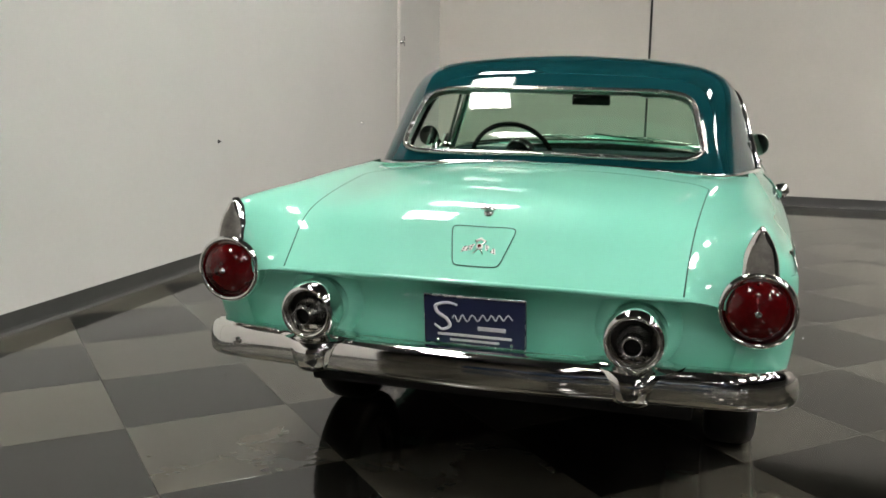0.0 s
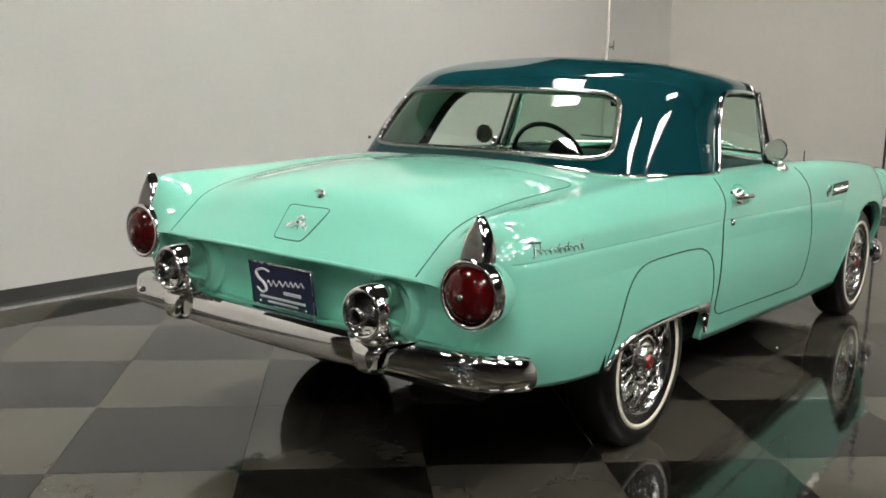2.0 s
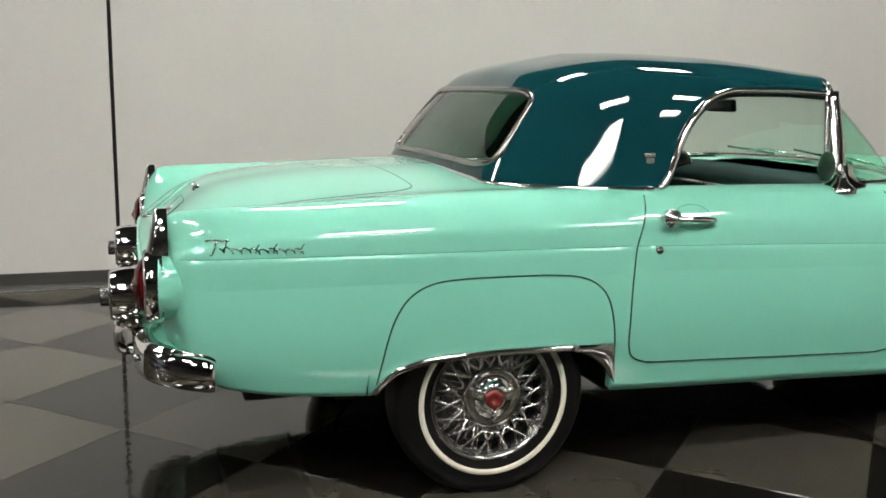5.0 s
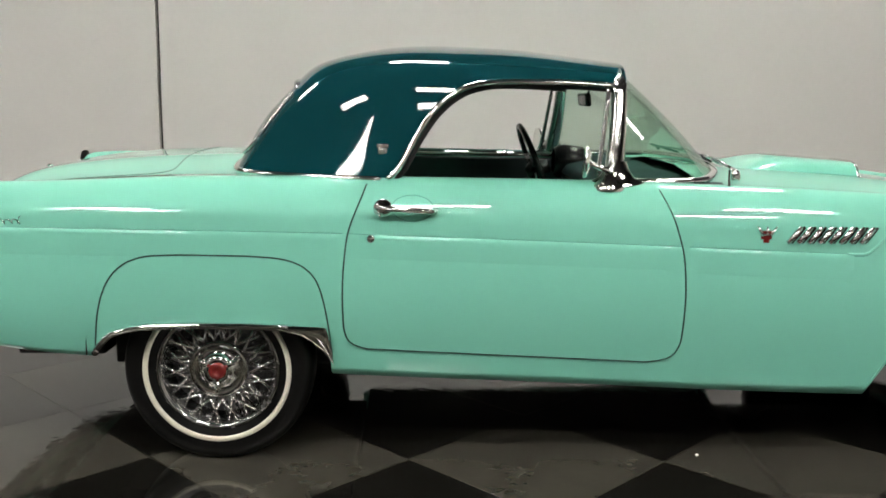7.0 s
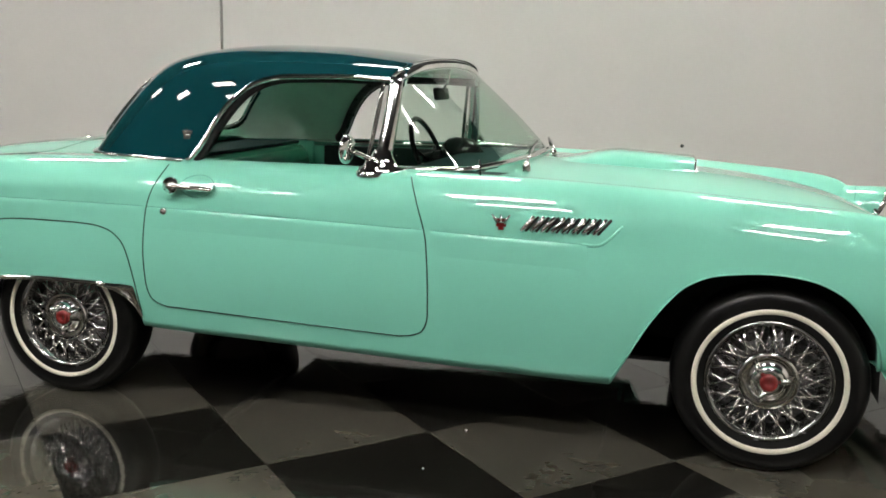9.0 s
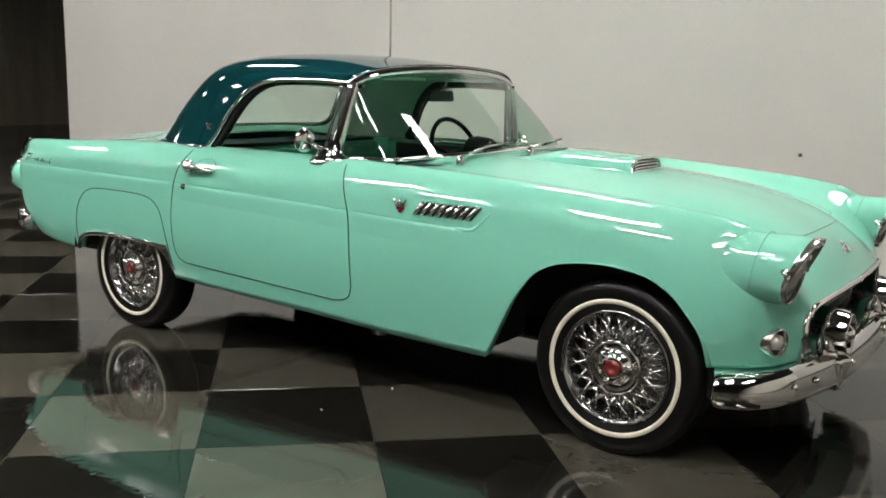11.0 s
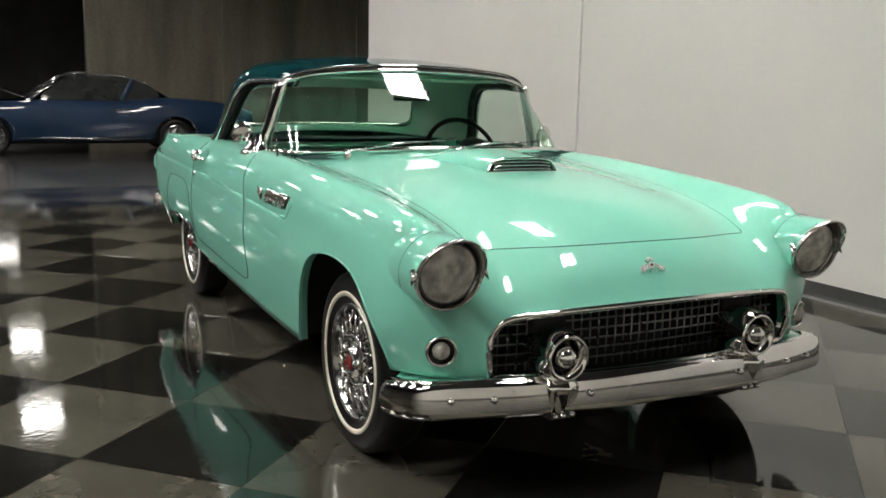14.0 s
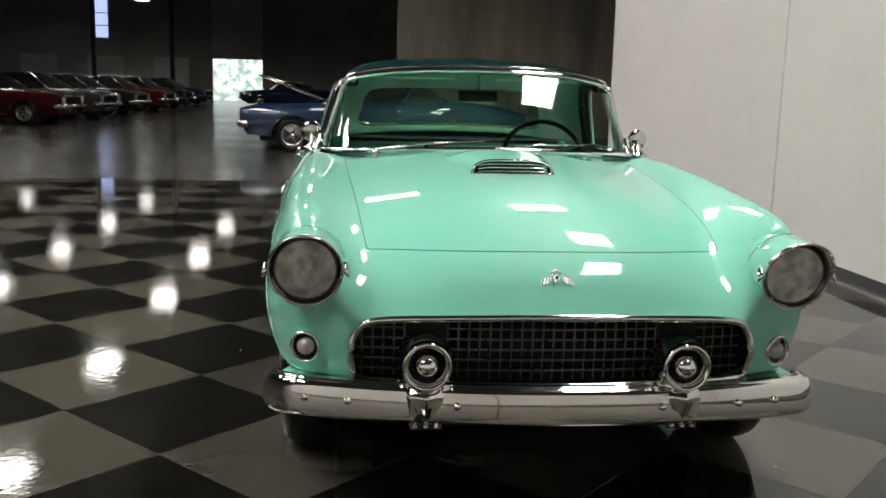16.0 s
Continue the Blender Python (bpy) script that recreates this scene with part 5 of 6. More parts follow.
grid_mesh(bm, [[p + Vector((-0.012, 0, 0)) for p in mouth], [p + Vector((-0.012, 0, 0)) for p in base]])
part("scoop_mouth", bm, BLACK, scoop)
part("scoop_frame", tube(bmesh.new(), [p + Vector((0.003, 0, 0)) for p in mouth] + [p + Vector((0.006, 0, 0.003)) for p in base[::-1]], 0.0048, 8, closed=True), CHROME, scoop, "chrome scoop frame")
for q in (0.25, 0.5, 0.75):
    line = [b + (m - b) * q for m, b in zip(mouth, base)]
    part("slat", tube(bmesh.new(), line[2:-2], 0.0040, 6), CHROME, scoop)

# wipers on the cowl
for y0, y1 in ((-0.50, -0.02), (0.02, 0.50)):
    foot_at = Vector((1.772, y0, 0.946)) if y0 < 0 else Vector((1.800, 0.02, 0.960))
    tip = Vector((1.735, y1, 1.000)) if y0 < 0 else Vector((1.725, 0.44, 0.990))
    part("wiper_pivot", lathe(bmesh.new(), [(-0.02, 0.016), (0.0, 0.016), (0.012, 0.011), (0.018, 0.0)], 14, "z", foot_at), CHROME, car)
    part("wiper_arm", tube(bmesh.new(), [foot_at + Vector((0, 0, 0.012)), foot_at.lerp(tip, 0.5) + Vector((0, 0, 0.016)), tip], [0.006, 0.005, 0.003], 6), CHROME_WORN, car)
    part("wiper_blade", tube(bmesh.new(), [foot_at.lerp(tip, 0.45) + Vector((-0.006, 0, 0.004)), tip + (tip - foot_at) * 0.12 + Vector((-0.004, 0, 0.0))], 0.005, 6), BLACKGLOSS, car)

# ---- front: headlights, parking lights, grille, bumper ----
skin_tree = BVHTree.FromPolygons([v.co for v in body.data.vertices], [p.vertices[:] for p in body.data.polygons])
for side in (-1, 1):
    hy, hz = 0.729 * side, (0.708 if side < 0 else 0.699)
    # the pod grows out of the fender's skin: its reach along 60 spokes at 25 stations
    spokes = [(math.cos(a), math.sin(a)) for a in np.linspace(0, 2 * math.pi, 61)[:-1]]
    places = [[2.80 + (0.369 + 0.014 * s + 0.041 * max(0.0, s + 0.25)) * t for c, s in spokes] for t in np.linspace(0, 1, 25)]
    under = []
    for row in places:
        hits = [skin_tree.ray_cast(Vector((x, hy, hz)), Vector((0, c, s)), 0.2) for x, (c, s) in zip(row, spokes)]
        under.append([min(0.150, max(0.100, (h[3] if h[0] else 0.105) - 0.003)) for h in hits])
    under = np.array(under)
    for _ in range(4):
        under = np.pad(under, ((1, 1), (0, 0)), "edge")
        under = (under[:-2] + 2 * under[1:-1] + under[2:]) / 4
        under = (np.roll(under, 1, 1) + 2 * under + np.roll(under, -1, 1)) / 4
    bucket = []
    for i, t in enumerate(np.linspace(0, 1, 25)):
        k = min(1.0, max(0.0, (t - 0.36) / 0.52))
        k = k * k * (3 - 2 * k)
        reach = (under[i] - 0.006 * max(0.0, 1 - t / 0.5)) * (1 - k) + (0.1085 + 0.006 * (1 - t)) * k
        bucket.append([(x, hy + r * c, hz + r * s) for x, r, (c, s) in zip(places[i], reach, spokes)])
    bm = bmesh.new()
    grid_mesh(bm, bucket, close_v=True)
    light_pod = part("headlight", bm, PAINT, car, "hooded round headlight")
    # rim with a peaked brow, a dark recess, an inner ring, and a glass lens before its reflector
    rim, recess, inner_ring, bowl, lens = [], [], [], [], []
    for a in np.linspace(0, 2 * math.pi, 97)[:-1]:
        c, s = math.cos(a), math.sin(a)
        brow = max(0.0, s + 0.25)
        x1 = 3.176 + 0.014 * s

        def at(dx, r):
            return (x1 + dx, hy + r * c, hz + r * s)
        rim.append([at(-0.008 + 0.034 * brow, 0.1087), at(0.004 + 0.040 * brow, 0.1095), at(0.009 + 0.042 * brow, 0.1065), at(0.006 + 0.040 * brow, 0.1020), at(-0.006 + 0.022 * brow, 0.1000)])
        recess.append([at(-0.006 + 0.022 * brow, 0.1002), at(-0.008, 0.0965), at(-0.014, 0.0900)])
        inner_ring.append([at(-0.016, 0.0915), at(-0.006, 0.0905), at(-0.003, 0.0885), at(-0.005, 0.0860), at(-0.011, 0.0850)])
        bowl.append([at(-0.011 - 0.058 * (1 - q * q), 0.0858 * q) for q in (1.0, 0.85, 0.7, 0.5, 0.3, 0.12)])
        lens.append([at(-0.005 + 0.022 * (1 - q * q), 0.0856 * q) for q in (1.0, 0.9, 0.75, 0.55, 0.35, 0.1)])
    for nm, rows, mat, txt in (("headlight_rim", rim, STEEL, "chrome peaked rim"), ("headlight_recess", recess, RIM, "dull chrome recess"),
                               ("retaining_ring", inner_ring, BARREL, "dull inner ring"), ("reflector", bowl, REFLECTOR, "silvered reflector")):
        bm = bmesh.new()
        vs = grid_mesh(bm, rows, close_u=True)
        if nm == "reflector":
            bm.faces.new([r[-1] for r in vs])
        part(nm, bm, mat, light_pod, txt)
    bm = bmesh.new()
    vs = grid_mesh(bm, lens, close_u=True)
    bm.faces.new([r[-1] for r in vs])
    gl_lens = part("headlight_lens", bm, CLEAR, light_pod, "clear domed glass lens")
    gl_lens.visible_shadow = False
    for e in (-1, 1):
        y0 = hy + e * 0.1075
        part("rim_tip", tube(bmesh.new(), [(3.168, y0, hz + 0.016), (3.182, y0 + e * 0.006, hz - 0.004), (3.186, y0 + e * 0.016, hz - 0.022)], [0.012, 0.009, 0.002], 8), CHROME, light_pod)
    part("bulb_shield", lathe(bmesh.new(), [(3.118, 0.040), (3.126, 0.039), (3.138, 0.030), (3.144, 0.016), (3.146, 0.0)], 24, "x", (0, hy, hz - 0.004)), SHIELD, light_pod, "dull metal bulb shield")
    part("bulb_stem", tube(bmesh.new(), [(3.135, hy - 0.072, hz + 0.012), (3.142, hy, hz - 0.004), (3.135, hy + 0.072, hz - 0.020)], 0.004, 6), BARREL, light_pod)
    for a in np.linspace(-0.9, 0.9, 13):
        part("flute", tube(bmesh.new(), [(3.1765 + 0.019 * (1 - a * a) * (1 - q * q) + 0.018 * q * 0.08 / 0.1, hy + 0.072 * a, hz + 0.072 * math.sqrt(1 - a * a) * q) for q in np.linspace(-0.95, 0.95, 7)], 0.0011, 4), CLEAR, gl_lens)
    part("seam", tube(bmesh.new(), [(3.075 + 0.02 * math.sin(a), hy + 0.1125 * math.cos(a), hz + 0.1125 * math.sin(a)) for a in np.linspace(-0.5, math.pi + 0.5, 26)], 0.0011, 5), FAINT_LINE, light_pod)
    # parking light
    py, pz, px = (-0.731, 0.473, 3.120) if side < 0 else (0.704, 0.457, 3.124)
    lamp = part("parking_light", lathe(bmesh.new(), [(-0.04, 0.046), (0.004, 0.047), (0.011, 0.044), (0.009, 0.040), (-0.004, 0.038)], 28, "x"), CHROME, car, "round parking light")
    lamp.matrix_basis = pose(px + 0.020, py, pz, 0, 0, 20 * side)
    part("recess", lathe(bmesh.new(), [(-0.004, 0.039), (-0.006, 0.0)], 24, "x"), BLACK, lamp)
    part("lens", lathe(bmesh.new(), [(-0.006, 0.0270), (0.006, 0.0255), (0.018, 0.017), (0.022, 0.0)], 24, "x"), CLEAR_LENS, lamp, "clear domed lens")

# grille: chrome surround, dark box, egg-crate bars
edge = [BODY(U1, v) for v in np.linspace(0, 7, 36)]
loop = [(p[0] + 0.004, p[1], p[2]) for p in edge]
loop += [(3.228 - 0.05 * (y / 0.6)**2, y, 0.374 + 0.012 * (y / 0.6)**2) for y in np.linspace(0.56, -0.56, 25)]
loop += [(p[0] + 0.004, -p[1], p[2]) for p in edge[:0:-1]]
grille = part("grille", tube(bmesh.new(), loop, 0.011, 8, closed=True), CHROME, car, "chrome-framed egg-crate grille")
for name, lo, hi in (("grille_back", (3.02, -0.60, 0.36), (3.03, 0.60, 0.58)),):
    part(name, box(bmesh.new(), lo, hi), BLACK, grille, smooth=False)


def grille_x(y):
    return 3.165 - 0.05 * (y / 0.6)**2


def opening(y):
    """Lower and upper edge of the opening at y."""
    ys, zs = [p[1] for p in edge], [p[2] for p in edge]
    k = max(range(len(ys)), key=lambda i: ys[i])
    hi = float(np.interp(abs(y), ys[:k + 1], zs[:k + 1]))
    lo = max(0.376 + 0.012 * (y / 0.6)**2, float(np.interp(abs(y), ys[:k - 1:-1], zs[:k - 1:-1])) if abs(y) > 0.575 else 0.0)
    return lo, hi


for k in range(-18, 19):
    y = 0.0315 * k
    lo, hi = opening(y)
    part("bar", tube(bmesh.new(), [(grille_x(y), y, lo), (grille_x(y) + 0.004, y, (lo + hi) / 2), (grille_x(y), y, hi)], 0.0032, 6), GRILLE_BAR, grille)
for z in (0.404, 0.435, 0.466, 0.497, 0.528, 0.559):
    ys = [y for y in np.linspace(-0.59, 0.59, 60) if opening(y)[0] < z < opening(y)[1]]
    part("bar", tube(bmesh.new(), [(grille_x(y) + 0.003, y, z) for y in ys], 0.0032, 6), GRILLE_BAR, grille)


for side in (-1, 1):
    y = 0.378 * side
    lo, hi = opening(y)
    # black box that interrupts the bars behind and beside the guard
    part("guard_shroud", box(bmesh.new(), (3.035, y - 0.062, lo + 0.006), (3.172, y + 0.062, hi - 0.010), 0.012), BLACK, grille, "black box in the grille behind a bumper guard", smooth=False)


def sweep(path, profile):
    """A section of (outward, up) pairs along a level path; outward is to its right."""
    path = [Vector(p) for p in path]
    rows = []
    for i, p in enumerate(path):
        d = path[min(i + 1, len(path) - 1)] - path[max(i - 1, 0)]
        o = Vector((d.y, -d.x, 0)).normalized()
        rows.append([p + o * a + Vector((0, 0, b)) for a, b in profile(i / (len(path) - 1))])
    bm = bmesh.new()
    vs = grid_mesh(bm, rows, close_v=True)
    bm.faces.new(vs[0])
    bm.faces.new(list(reversed(vs[-1])))
    return bm


def bumper_path(xm, xe, xw, ym, zm, ze, sign, peak=0.0):
    """Middle, corner and wrapped end of a bumper bar."""
    half_path = [(xm, 0.0, zm), (xm - sign * 0.008, 0.25, zm + (ze - zm) * 0.15), (xm - sign * 0.036, 0.50, zm + (ze - zm) * 0.5), (xe, 0.70, ze), (xe - sign * 0.040, ym - 0.040, ze - 0.006), (xe - sign * 0.105, ym, ze - 0.016), (xw, ym + 0.010, ze - 0.028)]
    one = smooth_path(half_path, 10)
    return [(p[0], -p[1], p[2]) for p in one[:0:-1]] + [tuple(p) for p in one]


def bar_section(h, d, end_taper=0.70, lean=0.0):
    """A broad flat face with rounded upper and lower edges."""
    def prof(t):
        e = min(t, 1 - t) * 2
        k = 1.0 if e > 0.10 else end_taper + (1 - end_taper) * math.sqrt(1 - (1 - e / 0.10)**2)
        crown = 0.05 + 0.40 * max(0.0, 1 - e / 0.42)**1.5
        shape = [(-0.012 / d, -1.0), (0.30, -1.0), (0.62, -0.98), (0.82, -0.92), (0.93, -0.82), (0.985, -0.68), (1.0, -0.50), (1.02, -0.2), (1.02, 0.1),
                 (1.02, 0.45), (0.99, 0.66), (0.93, 0.80), (0.82, 0.90), (0.62, 0.97), (0.30, 1.0), (-0.012 / d, 1.0)]
        return [(d * k * (a - (crown * b * b + lean * (b + 0.9) if a > 0.5 else 0.0)), h * k * b) for a, b in shape]
    return prof


def bolt(parent, at, sign):
    part("bumper_bolt", lathe(bmesh.new(), [(0.0, 0.011), (sign * 0.004, 0.011), (sign * 0.009, 0.007), (sign * 0.010, 0.0)], 12, "x", at), CHROME, parent)


# front: right of the path is +x when it runs from -y to +y
fb = bumper_path(3.2550, 3.1745, 2.985, 0.822, 0.327, 0.329, 1)
front_bumper = part("front_bumper", sweep(fb, bar_section(0.057, 0.045, 0.80, 0.14)), CHROME, car, "curved chrome front bumper")
front_bumper.matrix_basis = pose(0, 0, 0, -0.6)
for y in (-0.735, -0.605, -0.30, 0.30, 0.545, 0.675):
    i = min(range(len(fb)), key=lambda k: abs(fb[k][1] - y))
    bolt(front_bumper, (fb[i][0] + 0.044, fb[i][1], fb[i][2] + 0.005), 1)
# painted apron that closes the gap between nose and bumper
apron = [p for p in fb if p[0] > 2.99]
bm = bmesh.new()
rows = []
for p in apron:
    k = min(1.0, max(0.0, (abs(p[1]) - 0.5) / 0.22))
    turn = min(1.0, max(0.0, (3.19 - p[0]) / 0.06))
    reach = (0.070 + 0.085 * k) * (1 - 0.65 * turn)
    inner = abs(p[1]) * (1 - 0.04 * k) - 0.085 * turn
    rows.append([(p[0] - 0.004, p[1], p[2] + 0.034), (p[0] - reach * 0.5, math.copysign((abs(p[1]) + inner) / 2, p[1]), 0.371), (p[0] - reach, math.copysign(inner, p[1]), 0.369 + 0.012 * k)])
grid_mesh(bm, rows)
part("gravel_apron", bm, PAINT, car, "turquoise apron behind the bumper")
rb = [(p[0], p[1], p[2]) for p in bumper_path(-1.034, -0.980, -0.815, 0.822, 0.493, 0.494, -1)][::-1]
rear_bumper = part("rear_bumper", sweep(rb, bar_section(0.051, 0.045, 0.70, 0.12)), CHROME, car, "curved chrome rear bumper")
for y in (-0.72, 0.70):
    i = min(range(len(rb)), key=lambda k: abs(rb[k][1] - y))
    bolt(rear_bumper, (rb[i][0] - 0.044, rb[i][1], rb[i][2] + 0.005), -1)


rows = []
for p in [p for p in rb if p[0] < -0.86]:
    k = min(1.0, max(0.0, (abs(p[1]) - 0.62) / 0.14))
    y_in = math.copysign(abs(p[1]) - 0.075 * k, p[1])
    rows.append([(p[0] + 0.004, p[1], p[2] + 0.040), (p[0] + 0.035, (p[1] + y_in) / 2, p[2] + 0.040), (p[0] + 0.085 - 0.02 * k, y_in, p[2] + 0.036), (p[0] + 0.12 - 0.03 * k, y_in * 0.98, p[2] - 0.05)])
bm = bmesh.new()
grid_mesh(bm, rows)
part("rear_apron", bm, PAINT, car, "turquoise apron behind the rear bumper")


for side in (-1, 1):
    # front bumper guard with a bullet
    y, z = (-0.385, 0.452) if side < 0 else (0.370, 0.446)
    dx, dl = -0.024, -0.040
    bm = bmesh.new()
    rows = []
    for t in np.linspace(0, 1, 13):
        zz = z - 0.054 - 0.116 * t
        w = 0.064 - 0.012 * t
        fall = min(1.0, max(0.0, (z - 0.061 - zz) / 0.03))
        face = 3.296 + dl + 0.034 * fall * fall * (3 - 2 * fall) - 0.012 * t**3
        rows.append([(face - 0.006 + 0.030 * max(0.0, 1 - t - abs(q)) - 0.030 * abs(q)**8, y + w * q, zz) for q in np.linspace(-1, 1, 25)])
    vs = grid_mesh(bm, rows)
    guard = part("bumper_guard", bm, CHROME, car, "chrome bumper guard with bullet")
    part("guard_ring", lathe(bmesh.new(), [(3.132, 0.0), (3.134, 0.028), (3.144, 0.048), (3.162, 0.061), (3.202, 0.067), (3.262, 0.0715), (3.300, 0.0720), (3.312, 0.0705), (3.3165, 0.0665), (3.314, 0.0615), (3.304, 0.0535), (3.290, 0.0475), (3.280, 0.0465)], 36, "x", (dx, y, z)), CHROME, guard, "chrome pod ring")
    part("guard_recess", lathe(bmesh.new(), [(3.281, 0.0470), (3.276, 0.046), (3.272, 0.0)], 28, "x", (dx, y, z)), BLACKGLOSS, guard)
    part("guard_casing", lathe(bmesh.new(), [(3.122, 0.0), (3.128, 0.036), (3.144, 0.060), (3.176, 0.075), (3.215, 0.0805), (3.255, 0.0805), (3.285, 0.0785), (3.308, 0.0735)], 32, "x", (dx, y, z + 0.004)), CHROME, guard)
    part("bullet", lathe(bmesh.new(), [(3.262, 0.0365), (3.288, 0.036), (3.309, 0.030), (3.323, 0.018), (3.330, 0.0)], 28, "x", (dx, y, z)), CHROME, guard, "chrome bullet")
    part("guard_bracket", box(bmesh.new(), (3.262 + dl, y - 0.045, z - 0.191), (3.312 + dl, y + 0.045, z - 0.169), 0.005), SOOT, guard, smooth=False)
    for d in (-0.030, 0.0, 0.030):
        part("bracket_bolt", lathe(bmesh.new(), [(3.312, 0.008), (3.319, 0.007), (3.321, 0.0)], 8, "x", (dl, y + d, z - 0.180)), CHROME, guard)
    # rear guard, which carries the exhaust outlet
    y, z = 0.449 * side, 0.612
    rows = []
    for t in np.linspace(0, 1, 11):
        zz = 0.585 - 0.048 * t
        w = 0.060 - 0.024 * math.sin(math.pi * min(1.0, t * 1.15) * 0.62) + 0.052 * t**3
        xa, xb = -0.985, -1.082 + 0.018 * math.sin(math.pi * t)
        rows.append([((xa + xb) / 2 + (xb - xa) / 2 * math.cos(a), y + w * math.sin(a), zz) for a in np.linspace(0, 2 * math.pi, 25)[:-1]])
    bm = bmesh.new()
    grid_mesh(bm, rows, close_v=True)
    guard = part("exhaust_guard", bm, CHROME, car, "chrome bumper guard with exhaust outlet")
    # saddle that lies over the bumper and narrows to a strap on its face
    rows = []
    for px, pz, w in smooth_path([(-0.985, 0.551, 0.110), (-1.028, 0.560, 0.130), (-1.068, 0.556, 0.112), (-1.096, 0.540, 0.076), (-1.1135, 0.512, 0.055), (-1.1145, 0.480, 0.047), (-1.108, 0.456, 0.044), (-1.082, 0.441, 0.042), (-1.03, 0.438, 0.040)], 4):
        px, pz = px + 0.030, pz - 0.003
        back_x, back_z = -1.00, 0.494
        rows.append([(px + (back_x - px) * 0.16 * abs(q)**3, y + w * q, pz + (back_z - pz) * 0.16 * abs(q)**3) for q in np.linspace(-1, 1, 13)])
    bm = bmesh.new()
    grid_mesh(bm, rows)
    part("guard_saddle", bm, CHROME, guard)
    part("guard_ring", lathe(bmesh.new(), [(-0.90, 0.046), (-0.925, 0.066), (-0.965, 0.080), (-1.015, 0.084), (-1.060, 0.0815), (-1.082, 0.077), (-1.091, 0.070), (-1.089, 0.063), (-1.072, 0.057), (-1.045, 0.055)], 36, "x", (0, y, z + 0.007)), CHROME, guard, "chrome pod ring")
    part("guard_recess", lathe(bmesh.new(), [(-1.048, 0.057), (-1.042, 0.0)], 28, "x", (0, y, z + 0.006)), SOOT, guard)
    part("exhaust_pipe", lathe(bmesh.new(), [(-1.02, 0.046), (-1.060, 0.044), (-1.066, 0.034), (-1.075, 0.0285), (-1.112, 0.0275), (-1.117, 0.0255), (-1.113, 0.0215), (-1.06, 0.021)], 28, "x", (0, y, z + 0.002)), RIM, guard, "sooty steel exhaust tip")
    part("pipe_hole", lathe(bmesh.new(), [(-1.080, 0.0215), (-1.078, 0.0)], 20, "x", (0, y, z + 0.002)), BLACK, guard)
    # painted collar round the outlet
    part("outlet_collar", lathe(bmesh.new(), [(-0.895, 0.138), (-0.925, 0.124), (-0.948, 0.109), (-0.962, 0.094), (-0.968, 0.080)], 36, "x", (0, y, z + 0.01)), PAINT, car)
    # tail lamp: round red lens below a fin-shaped reversing lens
    ty, tz = 0.744 * side, 0.704
    part("tail_light_housing", lathe(bmesh.new(), [(-0.82, 0.060), (-0.88, 0.084), (-0.92, 0.094), (-0.955, 0.0985), (-0.964, 0.097)], 40, "x", (0, ty + side * 0.002, tz)), PAINT, car, "turquoise rounded tail light housing")
    tail = part("tail_light", lathe(bmesh.new(), [(-0.945, 0.099), (-0.968, 0.1005), (-0.988, 0.0975), (-0.994, 0.090), (-0.986, 0.082), (-0.972, 0.080)], 40, "x", (0, ty, tz)), CHROME, car, "round red tail light in a chrome ring")
    part("lens", lathe(bmesh.new(), [(-0.972, 0.081), (-0.990, 0.0775), (-1.004, 0.066), (-1.013, 0.050), (-1.017, 0.036), (-1.0175, 0.024), (-1.022, 0.018), (-1.024, 0.0)], 36, "x", (0, ty, tz)), RED_LENS, tail, "dark red lens")
    part("lens_screw", lathe(bmesh.new(), [(-1.020, 0.009), (-1.027, 0.008), (-1.029, 0.0)], 10, "x", (0, ty, tz)), CHROME_WORN, tail)

    def fin(w0, rise, depth):
        """An upright that narrows to a point, with a rounded back."""
        rows = []
        for t in np.linspace(0, 1, 18):
            z = 0.772 + rise * t
            w = w0 * (1 - t**2.6) + 0.0035
            xb = -0.986 + 0.030 * t - depth
            cy = ty - side * 0.002
            rows.append([(-0.928, cy - w, z), (xb + 0.014, cy - w, z), (xb + 0.005, cy - w * 0.82, z), (xb, cy - w * 0.4, z), (xb - 0.001, cy, z),
                         (xb, cy + w * 0.4, z), (xb + 0.005, cy + w * 0.82, z), (xb + 0.014, cy + w, z), (-0.928, cy + w, z)])
        bm = bmesh.new()
        vs = grid_mesh(bm, rows)
        bm.faces.new(vs[-1])
        return bm
    part("fin_frame", fin(0.0445, 0.140, 0.0), CHROME, tail, "chrome fin frame")
    part("fin_lens", fin(0.0385, 0.132, 0.0030), GREY_LENS, tail, "smoky fin-shaped lens")

# plate on the recessed panel, with plain printed shapes
plate = part("number_plate", box(bmesh.new(), (-0.004, -0.145, -0.073), (0.004, 0.145, 0.073), 0.003), NAVY, car, "navy dealer plate with pale print", smooth=False)
plate.matrix_basis = pose(-0.988, -0.012, 0.612, 0, -8, 0)
part("plate_edge", tube(bmesh.new(), [(-0.004, -0.143, -0.071), (-0.004, 0.143, -0.071), (-0.004, 0.143, 0.071), (-0.004, -0.143, 0.071)], 0.003, 6, closed=True), CHROME_WORN, plate)
part("print_swoosh", tube(bmesh.new(), smooth_path([(-0.006, y, z) for y, z in ((0.048, 0.046), (0.075, 0.052), (0.108, 0.042), (0.104, 0.022), (0.078, 0.004), (0.070, -0.016), (0.092, -0.028), (0.114, -0.014))], 6), [0.0030 + 0.0022 * math.sin(math.pi * k / 42) for k in range(43)], 6, up=(1, 0, 0)), PALE, plate)
